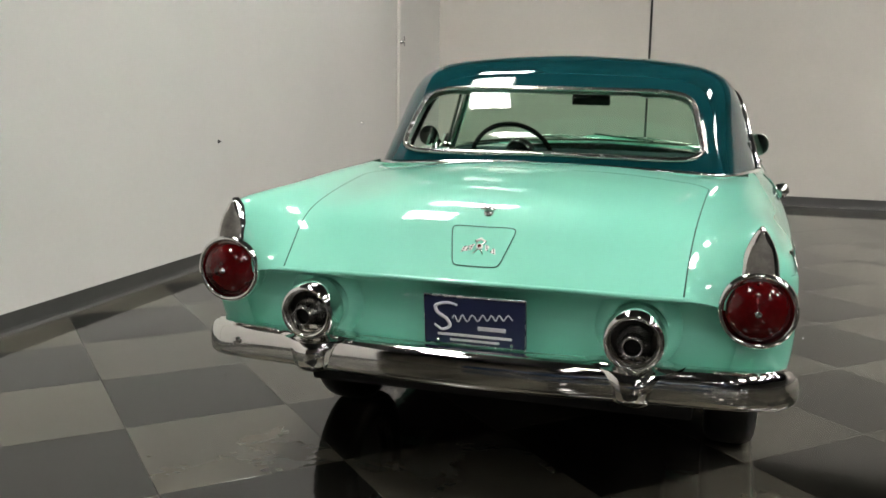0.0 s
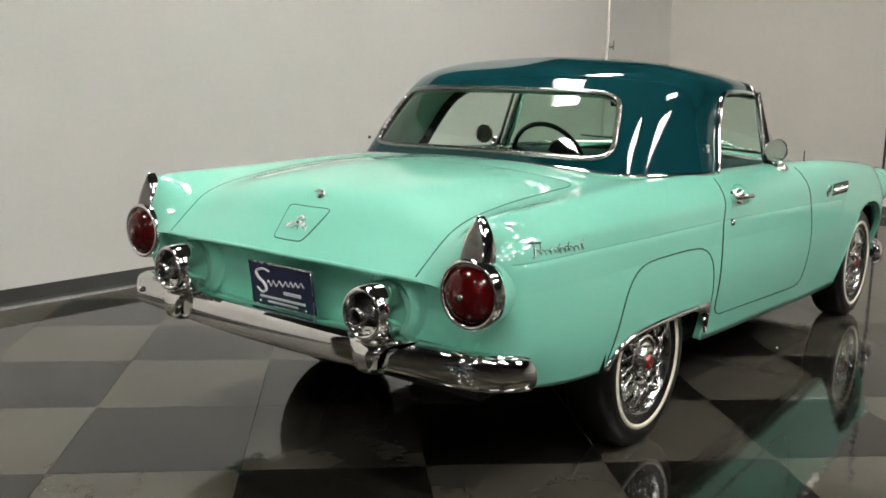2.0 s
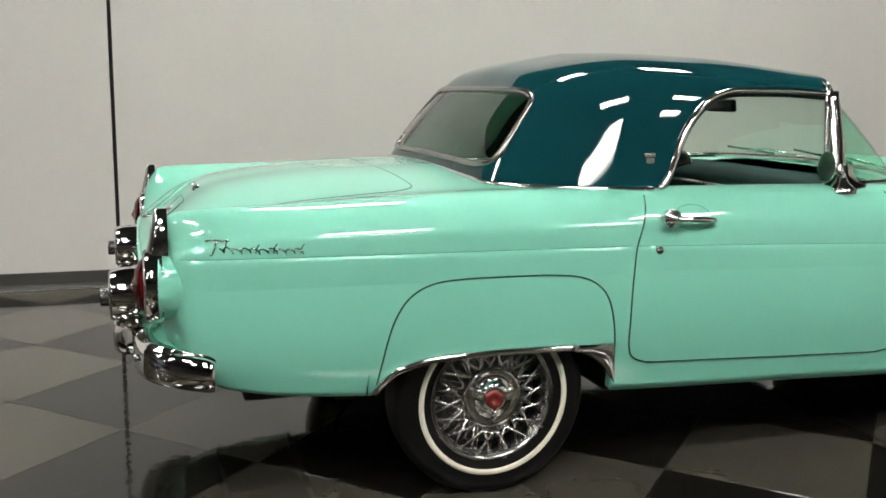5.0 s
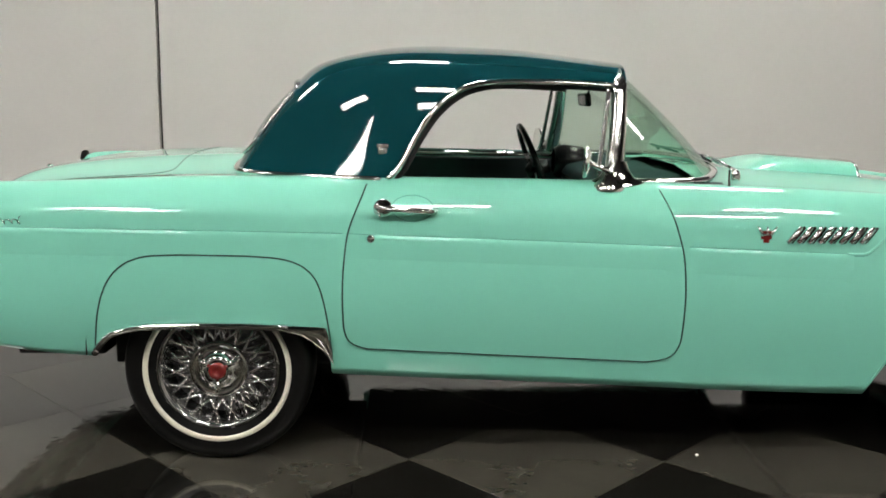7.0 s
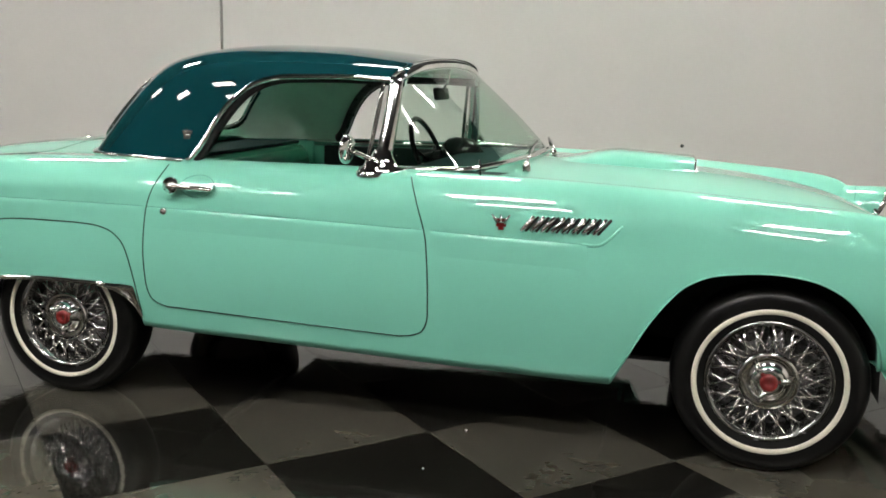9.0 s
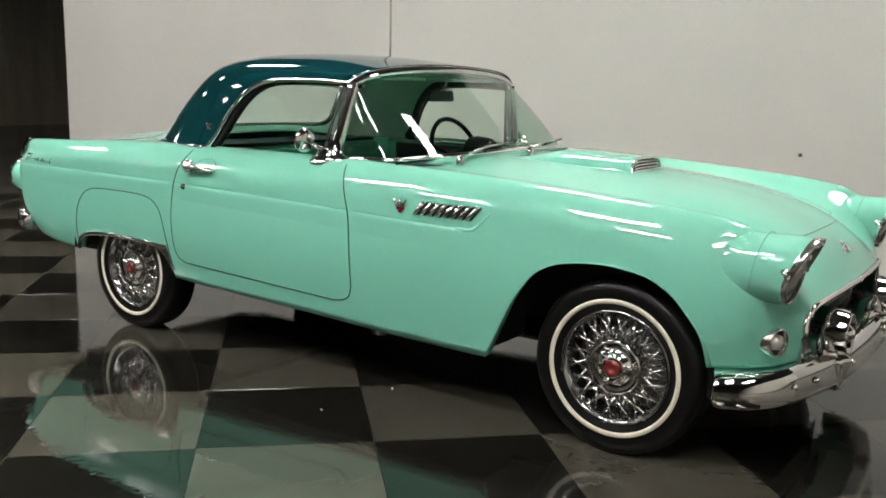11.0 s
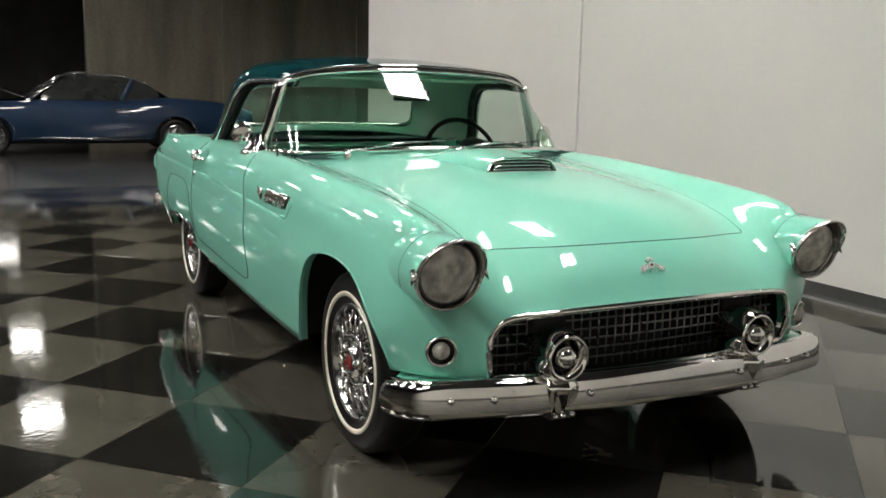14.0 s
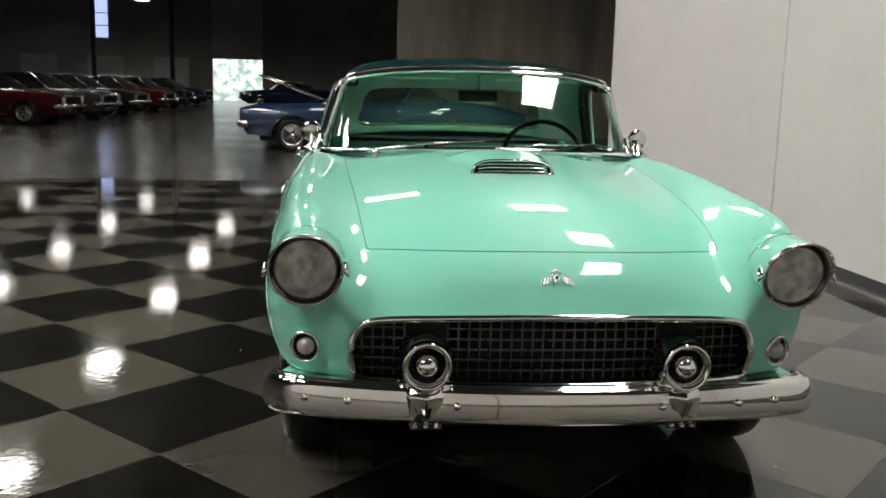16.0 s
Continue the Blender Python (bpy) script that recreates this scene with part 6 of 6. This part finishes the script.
part("print_swoosh", tube(bmesh.new(), [(-0.006, 0.062 - 0.17 * k / 80, 0.006 + 0.016 * k / 80 + (0.010 - 0.003 * k / 80) * math.sin(k * 0.52 + 0.8 * math.sin(k * 0.11))) for k in range(81)], 0.0017, 6, up=(1, 0, 0)), PALE, plate)
for y0, y1, z, h in ((-0.01, -0.088, -0.018, 0.0055), (0.105, -0.105, -0.042, 0.0035), (0.07, -0.07, -0.057, 0.003)):
    part("print_bar", box(bmesh.new(), (-0.0062, min(y0, y1), z - h), (-0.003, max(y0, y1), z + h)), PALE, plate, smooth=False)
for s in (-1, 1):
    part("plate_screw", lathe(bmesh.new(), [(-0.004, 0.005), (-0.008, 0.004), (-0.009, 0.0)], 8, "x", (0, 0.105 * s, -0.06)), CHROME, plate)

# ---- cabin ----
part("cabin_floor", box(bmesh.new(), (0.43, -0.74, 0.30), (1.75, 0.74, 0.34)), CARPET, car, smooth=False)
part("rear_bulkhead", box(bmesh.new(), (0.08, -0.735, 0.615), (0.16, 0.735, 0.925), 0.02), VINYL, car, smooth=False)
part("parcel_shelf", box(bmesh.new(), (0.06, -0.62, 0.92), (0.40, 0.62, 0.935), 0.004), DASH, car, smooth=False)
part("firewall", box(bmesh.new(), (1.60, -0.735, 0.30), (1.66, 0.735, 0.90), 0.01), DASH, car, smooth=False)
for side in (-1, 1):
    part("door_card", box(bmesh.new(), (0.42, 0.735 * side - 0.012, 0.36), (1.50, 0.735 * side + 0.012, 0.905), 0.008), VINYL, car, "turquoise door trim", smooth=False)
    part("door_top_trim", box(bmesh.new(), (0.50, 0.716 * side - 0.010, 0.77), (1.47, 0.716 * side + 0.010, 0.908), 0.008), DASH_DARK, car, "dark padded door top", smooth=False)
    part("door_sill_cap", tube(bmesh.new(), [(0.40, 0.735 * side, 0.922), (0.9, 0.74 * side, 0.922), (1.32, 0.735 * side, 0.920)], 0.016, 8), CHROME, car)
    part("armrest", box(bmesh.new(), (0.62, 0.69 * side - 0.03, 0.66), (0.98, 0.69 * side + 0.03, 0.71), 0.02), VINYL_WHITE, car)
    part("quarter_trim", box(bmesh.new(), (0.15, 0.725 * side - 0.01, 0.66), (0.44, 0.725 * side + 0.01, 0.93), 0.008), VINYL, car, smooth=False)


def cushion(lo, hi, puff, nx=10, ny=22, folds=7):
    """An upholstered block with soft pleats."""
    bm = bmesh.new()
    box(bm, lo, hi, min(hi[0] - lo[0], hi[2] - lo[2]) * 0.35)
    bmesh.ops.subdivide_edges(bm, edges=bm.edges, cuts=2, use_grid_fill=True)
    for v in bm.verts:
        k = math.sin((v.co.y - lo[1]) / (hi[1] - lo[1]) * math.pi * folds)
        v.co.z += puff * abs(k)
    return bm


part("seat", cushion((0.42, -0.66, 0.46), (0.98, 0.66, 0.60), 0.012), VINYL, car, "turquoise pleated bench seat")
back = part("backrest", cushion((-0.08, -0.66, 0.0), (0.08, 0.66, 0.36), 0.010), VINYL, car, "turquoise pleated backrest")
back.matrix_basis = pose(0.44, 0, 0.55, 0, -14, 0)
part("backrest_panel", box(bmesh.new(), (0.38, -0.60, 0.84), (0.46, 0.60, 0.90), 0.025), VINYL, car)
# dashboard: padded roll, face, instrument hood
rows = []
for y in np.linspace(-0.70, 0.70, 29):
    bow = 1.0 - 0.25 * (abs(y) / 0.7)**3
    rows.append([(1.30, y, 0.72), (1.285, y, 0.84), (1.28, y, 0.885), (1.30, y, 0.912), (1.36, y, 0.926), (1.36 + 0.25 * bow, y, 0.925), (1.36 + 0.40 * bow, y, 0.92)])
bm = bmesh.new()
grid_mesh(bm, rows)
part("dashboard", bm, DASH, car, "dark teal dashboard")
part("dash_trim", tube(bmesh.new(), [(1.279, y, 0.868) for y in np.linspace(-0.68, 0.68, 12)], 0.008, 6), CHROME, car)
part("instrument_hood", lathe(bmesh.new(), [(1.25, 0.058), (1.262, 0.068), (1.30, 0.076), (1.38, 0.066), (1.44, 0.0)], 24, "x", (0, 0.36, 0.918)), BLACKGLOSS, car)
part("instrument_face", lathe(bmesh.new(), [(1.262, 0.064), (1.260, 0.0)], 24, "x", (0, 0.36, 0.918)), BLACKGLOSS, car)
steer = part("steering_wheel", tube(bmesh.new(), [(0.0, 0.208 * math.cos(a), 0.208 * math.sin(a)) for a in np.linspace(0, 2 * math.pi, 49)[:-1]], 0.0125, 10, closed=True), BLACKGLOSS, car, "black steering wheel")
steer.matrix_basis = pose(1.175, 0.368, 0.878, 0, -22, 0)
part("horn_ring", tube(bmesh.new(), [(-0.015, 0.10 * math.cos(a), 0.10 * math.sin(a)) for a in np.linspace(math.pi, 2 * math.pi, 20)], 0.004, 6), CHROME, steer)
part("hub", lathe(bmesh.new(), [(-0.045, 0.0), (-0.04, 0.03), (-0.02, 0.042), (0.05, 0.035), (0.06, 0.028)], 20, "x"), BLACKGLOSS, steer)
for a in (0.35, math.pi - 0.35, -math.pi / 2):
    part("spoke", tube(bmesh.new(), [(-0.012, 0.02 * math.cos(a), 0.02 * math.sin(a)), (0.0, 0.205 * math.cos(a), 0.205 * math.sin(a))], [0.012, 0.008], 8), BLACKGLOSS, steer)
part("steering_column", tube(bmesh.new(), [(1.195, 0.368, 0.868), (1.62, 0.370, 0.68)], 0.026, 12), DASH, car)
mirror_in = part("inside_mirror", box(bmesh.new(), (-0.012, -0.095, -0.026), (0.012, 0.095, 0.026), 0.010), BLACKGLOSS, car, "inside mirror on the windshield header")
mirror_in.matrix_basis = pose(1.315, 0.005, 1.193, 0, -8, 0)
part("mirror_stem", tube(bmesh.new(), [(1.322, 0.005, 1.21), (1.345, 0.005, 1.25), (1.350, 0.005, 1.300)], 0.005, 6), CHROME, car)
for side in (-1, 1):
    part("sun_visor", box(bmesh.new(), (1.16, 0.30 * side - 0.19, 1.262), (1.31, 0.30 * side + 0.19, 1.275), 0.005), LINER, car, smooth=False)


# ---- other cars in the hall ----
def paint(name, color):
    return Mat(name, color, 0.35, coat=1.0, spec=0.1).vary(color, 2, 0.06, 400).m


BLUE = paint("metallic_blue", (0.016, 0.036, 0.078))
# paints of the far cars, darkened: the hall's gloom is put into their colours
REDS = [paint("dark_red_enamel", (0.050, 0.007, 0.007)), paint("dimmed_silver_enamel", (0.085, 0.08, 0.075)), paint("black_enamel", (0.012, 0.012, 0.013)),
        paint("deep_red_enamel", (0.10, 0.010, 0.009)), paint("charcoal_enamel", (0.022, 0.023, 0.026)), paint("night_blue_enamel", (0.012, 0.018, 0.05))]
DARKGLASS = Mat("dark_car_glass", (0.035, 0.038, 0.036), 0.06, coat=1.0).vary((0.035, 0.038, 0.036), 1.2, 0.3, 3).m


def coupe(name, label, material, at, turn, open_hood=False, group=""):
    """A two-door muscle-era coupe, nose along its own x."""
    c = thing(name, label, "car", at, group, turn=turn)
    L0, L1, W = -2.82, 2.55, 0.95
    fa, ra, r_arch = 1.58, -1.42, 0.37
    skin = Skin(L0, L1, [
        (knots((L0, L0), (L1, L1)), knots((L0, 0), (L1, 0)), knots((L0, 0.78), (-2.2, 0.93), (-1.6, 0.98), (0.6, 0.97), (1.0, 0.96), (2.2, 0.88), (L1, 0.80))),
        (knots((L0, L0), (L1, L1)), knots((L0, 0.55), (L1, 0.55)), knots((L0, 0.78), (-2.2, 0.93), (-1.6, 0.975), (0.6, 0.96), (1.0, 0.95), (2.2, 0.87), (L1, 0.79))),
        (knots((L0, L0), (L1, L1)), knots((L0, 0.80), (-1.5, 0.84), (0.5, 0.82), (L1, 0.80)), knots((L0, 0.78), (-2.1, 0.93), (-1.3, 0.98), (-0.4, 0.90), (0.6, 0.90), (2.2, 0.86), (L1, 0.78))),
        (knots((L0, L0), (L1, L1)), knots((L0, 0.86), (-1.4, W), (0.3, 0.92), (1.6, W), (L1, 0.86)), knots((L0, 0.70), (-1.4, 0.80), (0.4, 0.74), (1.6, 0.76), (L1, 0.70))),
        (knots((L0, L0), (L1, L1)), knots((L0, 0.86), (-1.4, W), (0.3, 0.93), (1.6, W), (L1, 0.86)), knots((L0, 0.55), (0, 0.52), (L1, 0.53))),
        (knots((L0, L0 + 0.1), (-1.9, -1.9), (2.0, 2.0), (L1, L1 - 0.12)), knots((L0, 0.80), (0, 0.86), (L1, 0.80)), knots((L0, 0.36), (-1.0, 0.24), (1.2, 0.24), (L1, 0.30))),
    ], soften=0.08)

    def arch(u):
        for xc in (fa, ra):
            d = abs(u - xc)
            if d < r_arch:
                return 0.30 + math.sqrt(max(0.0, r_arch**2 - d**2)) * 1.0
        return 0.0
    cols, xs = [], list(np.arange(L0, L1 + 0.001, 0.05))
    xs = sorted(set(round(float(x), 3) for x in xs + [fa - r_arch, fa + r_arch, ra - r_arch, ra + r_arch] + [xc + s * r_arch * k for xc in (fa, ra) for s in (-1, 1) for k in (0.9, 0.97, 0.6)]))
    for u in xs:
        low = arch(u)
        col = []
        for v in np.linspace(0, 5, 31):
            p = skin(u, v)
            if v > 3 and low > p[2]:
                p = np.array((p[0], p[1], min(low, skin(u, 3)[2])))
            col.append(p)
        cols.append(col)
    bm = bmesh.new()
    for s in (1, -1):
        grid_mesh(bm, [[flip(p, s) for p in col] for col in cols], keep=lambda i, j: not (open_hood and 1.0 < xs[i] < 2.25 and j < 11))
    for e, x in ((0, L0), (-1, L1)):
        ring = [flip(p, 1) for p in cols[e][::3]] + [flip(p, -1) for p in cols[e][::-3]]
        vs = [bm.verts.new(q) for q in ring]
        bm.faces.new(vs)
    bmesh.ops.remove_doubles(bm, verts=bm.verts, dist=1e-4)
    drop_loose(bm)
    part("body", bm, material, c)
    part("chassis", box(bmesh.new(), (-2.2, -0.72, 0.18), (2.2, 0.72, 0.42), 0.03), BLACK, c, smooth=False)
    # greenhouse: pillars, roof and dark panes
    roof_x = [(-1.42, 0.97), (-0.80, 1.32), (-0.12, 1.40), (0.32, 1.385), (0.96, 0.96)]
    prof = smooth_path(roof_x, 6)
    rows = []
    for p in prof:
        x, z = p
        w = 0.80 - 0.22 * (z - 0.95) / 0.4
        rows.append([(x, y * w, z - 0.03 * abs(y)**4) for y in np.linspace(-1, 1, 13)])
    bm = bmesh.new()
    grid_mesh(bm, rows, keep=lambda i, j: 4 <= i <= 17)
    drop_loose(bm)
    part("roof", bm, material, c)
    bm = bmesh.new()
    grid_mesh(bm, rows, keep=lambda i, j: i >= 17)
    drop_loose(bm)
    part("windshield", bm, DARKGLASS, c)
    bm = bmesh.new()
    grid_mesh(bm, rows, keep=lambda i, j: i <= 4)
    drop_loose(bm)
    part("rear_window", bm, DARKGLASS, c)
    for s in (-1, 1):
        quad = [[(x, s * (0.80 - 0.22 * (z - 0.95) / 0.4) * 0.995, z - 0.03) if k else (x, s * 0.80, 0.93) for k in (0, 1)] for x, z in prof[3:-2]]
        bm = bmesh.new()
        grid_mesh(bm, quad)
        part("side_glass", bm, DARKGLASS, c)
        part("drip_rail", tube(bmesh.new(), [(p[0], s * (0.80 - 0.22 * (p[1] - 0.95) / 0.4) * 1.0, p[1] - 0.025) for p in prof[4:-1]], 0.012, 6), CHROME, c)
        for x0, z0, x1, z1, w in ((-0.52, 0.95, -0.74, 1.31, 0.05), (0.94, 0.96, 0.37, 1.36, 0.03)):
            part("pillar", tube(bmesh.new(), [(x0, s * 0.80, z0), (x1, s * (0.80 - 0.22 * (z1 - 0.95) / 0.4), z1 - 0.02)], w, 6), material if w > 0.04 else CHROME, c)
        for u in (0.62, -0.58):
            part("door_seam", tube(bmesh.new(), [(q[0], s * (q[1] + 0.002), q[2]) for q in [skin(u, v) for v in np.linspace(2.7, 4.8, 9)]], 0.005, 5), BLACK, c)
        q = skin(-0.42, 2.9)
        part("door_handle", tube(bmesh.new(), [(-0.50, s * (q[1] + 0.022), q[2]), (-0.34, s * (q[1] + 0.022), q[2])], 0.012, 6), CHROME, c)
        for xc in (fa, ra):
            part("arch_trim", tube(bmesh.new(), [(xc + 0.375 * math.cos(a), s * 0.945, 0.30 + 0.375 * math.sin(a)) for a in np.linspace(0.25, math.pi - 0.25, 14)], 0.008, 5), CHROME_WORN, c)
        part("rocker_strip", tube(bmesh.new(), [(-0.98, s * 0.895, 0.285), (1.15, s * 0.895, 0.285)], 0.014, 6), CHROME, c)
        part("marker_strip", tube(bmesh.new(), [(-2.30, s * 0.885, 0.62), (-2.0, s * 0.915, 0.62)], 0.012, 6), CHROME, c)
        part("headlight", lathe(bmesh.new(), [(L1 - 0.03, 0.095), (L1 + 0.012, 0.095), (L1 + 0.016, 0.08), (L1 + 0.02, 0.0)], 18, "x", (0, s * 0.62, 0.66)), CLEAR_LENS, c)
        part("tail_light", box(bmesh.new(), (L0 - 0.02, s * 0.58 - 0.2, 0.60), (L0 + 0.03, s * 0.58 + 0.2, 0.70), 0.015), RED_LENS, c)
    for nm, x, z in (("front_bumper", L1 + 0.05, 0.50), ("rear_bumper", L0 - 0.05, 0.50)):
        sg = 1 if x > 0 else -1
        part(nm, tube(bmesh.new(), [(x - sg * 0.22, -0.90, z), (x - sg * 0.06, -0.84, z), (x, -0.4, z), (x, 0.4, z), (x - sg * 0.06, 0.84, z), (x - sg * 0.22, 0.90, z)], 0.055, 8, flat=1.2), CHROME, c)
    part("grille", box(bmesh.new(), (L1 - 0.02, -0.50, 0.58), (L1 + 0.008, 0.50, 0.74), 0.01), BLACKGLOSS, c, smooth=False)
    wh = None
    for x in (fa, ra):
        for s in (-1, 1):
            if wh is None:
                wh = new("wheel")
                part("tyre", lathe(bmesh.new(), [(-a * 1.15, r) for a, r in tyre_prof], 32, "y"), RUBBER, wh)
                part("rim", lathe(bmesh.new(), [(-0.085, 0.205), (-0.092, 0.19), (-0.05, 0.165)], 28, "y"), STEEL, wh)
                part("wheel_disc", lathe(bmesh.new(), [(-0.05, 0.165), (-0.045, 0.07), (-0.060, 0.066)], 28, "y"), BARREL, wh, "steel disc with shade put into its colour")
                part("hub_cap", lathe(bmesh.new(), [(-0.060, 0.066), (-0.075, 0.06), (-0.08, 0.0)], 20, "y"), STEEL, wh)
                for k in range(5):
                    a = 2 * math.pi * k / 5
                    part("spoke", tube(bmesh.new(), [(0.04 * math.cos(a), -0.08, 0.04 * math.sin(a)), (0.18 * math.cos(a), -0.075, 0.18 * math.sin(a))], [0.03, 0.022], 6), BARREL, wh)
                wh.parent = c
                w = wh
            else:
                w = copy_thing(wh, pose(0, 0, 0))
                w.parent = c
            w.matrix_basis = pose(x, 0.80 * s, R_TYRE - 0.003, 0, 0, 180 if s > 0 else 0)
    if open_hood:
        rows = [[(1.02 + 1.18 * t, y, 0.965 + 0.44 * t - 0.02 * abs(y)**2) for y in np.linspace(-0.74, 0.74, 9)] for t in np.linspace(0, 1, 7)]
        bm = bmesh.new()
        grid_mesh(bm, rows)
        bmesh.ops.solidify(bm, geom=bm.faces[:], thickness=0.03)
        hd = part("hood", bm, material, c, "raised hood")
        for s in (-1, 1):
            part("hood_edge", tube(bmesh.new(), [r[-1 if s > 0 else 0] for r in rows], 0.016, 6), CHROME, hd)
        part("engine", box(bmesh.new(), (1.1, -0.5, 0.42), (2.2, 0.5, 0.80), 0.06), BLACK, c)
    return c


coupe("car", "metallic blue coupe with its hood raised, on dark concrete", BLUE, (-12.5, -0.09, -0.006), -90, True)
row_words = ("dark red coupe parked in a row", "grey silver coupe parked in a row", "black coupe parked in a row", "deep red coupe parked in a row", "charcoal coupe parked in a row", "night blue coupe parked in a row")
for k, (x, y, turn) in enumerate(((-20.6, -10.6, 84), (-24.3, -10.5, 82), (-28.2, -10.4, 83), (-33.4, -10.4, 82), (-39.0, -10.6, 82), (-46.5, -10.8, 80))):
    coupe("car", row_words[k], REDS[k], (x, y, -0.006), turn, False, "cars in the far row")
coupe("car", "night blue coupe beyond the raised hood", REDS[5], (-45.0, -3.9, -0.006), -80)


# ---- floor tiles, laid diagonally to the walls ----
TILE, TILE_TURN, TILE_AT = 0.6096, radians(44.56), (0.6346, -0.7856)
AREA = (-6.15, -9.2, WALL_X - 0.024, WALL_Y - 0.024)
floor = thing("floor", "checkered floor of dark and pale square tiles, glossy", "floor", kind="structure")
tc, ts = math.cos(TILE_TURN), math.sin(TILE_TURN)


def tile_bm(bm, poly, top=0.0, depth=0.005, chamfer=0.0007):
    """A thin tile with a chamfered upper edge over a flat polygon."""
    mid = sum((Vector(p) for p in poly), Vector((0, 0))) / len(poly)
    rings = []
    for inset, z in ((0.0, top - depth), (0.0, top - chamfer), (chamfer, top)):
        rings.append([bm.verts.new((*(Vector(p) + (mid - Vector(p)).normalized() * inset), z)) for p in poly])
    n = len(poly)
    for a, b in zip(rings, rings[1:]):
        for k in range(n):
            bm.faces.new((a[k], a[(k + 1) % n], b[(k + 1) % n], b[k]))
    bm.faces.new(rings[-1])
    return bm


def clip(poly, axis, limit, keep_less):
    out = []
    for k, p in enumerate(poly):
        q = poly[(k + 1) % len(poly)]
        a, b = (p[axis] <= limit) == keep_less, (q[axis] <= limit) == keep_less
        if a:
            out.append(p)
        if a != b:
            t = (limit - p[axis]) / (q[axis] - p[axis])
            out.append((p[0] + t * (q[0] - p[0]), p[1] + t * (q[1] - p[1])))
    return out


half = TILE / 2 - 0.0006
tile_meshes = []
for mat in (TILE_DARK, TILE_LIGHT):
    bm = tile_bm(bmesh.new(), [(-half, -half), (half, -half), (half, half), (-half, half)])
    me = bpy.data.meshes.new("tile")
    bmesh.ops.recalc_face_normals(bm, faces=bm.faces)
    bm.to_mesh(me)
    bm.free()
    me.materials.append(mat)
    tile_meshes.append(me)
rest = [bmesh.new(), bmesh.new()]
wanted = []
for i in range(-30, 31):
    for j in range(-30, 31):
        cx = TILE_AT[0] + TILE * (tc * (i + 0.5) - ts * (j + 0.5))
        cy = TILE_AT[1] + TILE * (ts * (i + 0.5) + tc * (j + 0.5))
        if AREA[0] - 0.5 < cx < AREA[2] + 0.5 and AREA[1] - 0.5 < cy < AREA[3] + 0.5:
            wanted.append((max(abs(cx - 1.2) * 0.8, abs(cy + 0.9)), i, j, cx, cy))
count = 0
rng = random.Random(4)
for _, i, j, cx, cy in sorted(wanted):
    kind = (i + j) % 2
    poly = [(cx + tc * a * half - ts * b * half, cy + ts * a * half + tc * b * half) for a, b in ((-1, -1), (1, -1), (1, 1), (-1, 1))]
    inside = all(AREA[0] <= p[0] <= AREA[2] and AREA[1] <= p[1] <= AREA[3] for p in poly)
    if inside and count < 296:
        ob = new("tile", tile_meshes[kind])
        ob.matrix_basis = Matrix.Translation((cx, cy, 0)) @ Matrix.Rotation(TILE_TURN, 4, "Z") @ Matrix.Rotation(rng.uniform(-0.0007, 0.0007), 4, "X") @ Matrix.Rotation(rng.uniform(-0.0007, 0.0007), 4, "Y")
        ob.parent = floor
        count += 1
        continue
    for axis, limit, less in ((0, AREA[0], False), (0, AREA[2], True), (1, AREA[1], False), (1, AREA[3], True)):
        if poly:
            poly = clip(poly, axis, limit, less)
    if len(poly) > 2:
        tile_bm(rest[kind], poly)
for kind, bm in enumerate(rest):
    ob = part("tiles", bm, (TILE_DARK, TILE_LIGHT)[kind], floor, smooth=False)
    tagged(ob, kind="stuff")
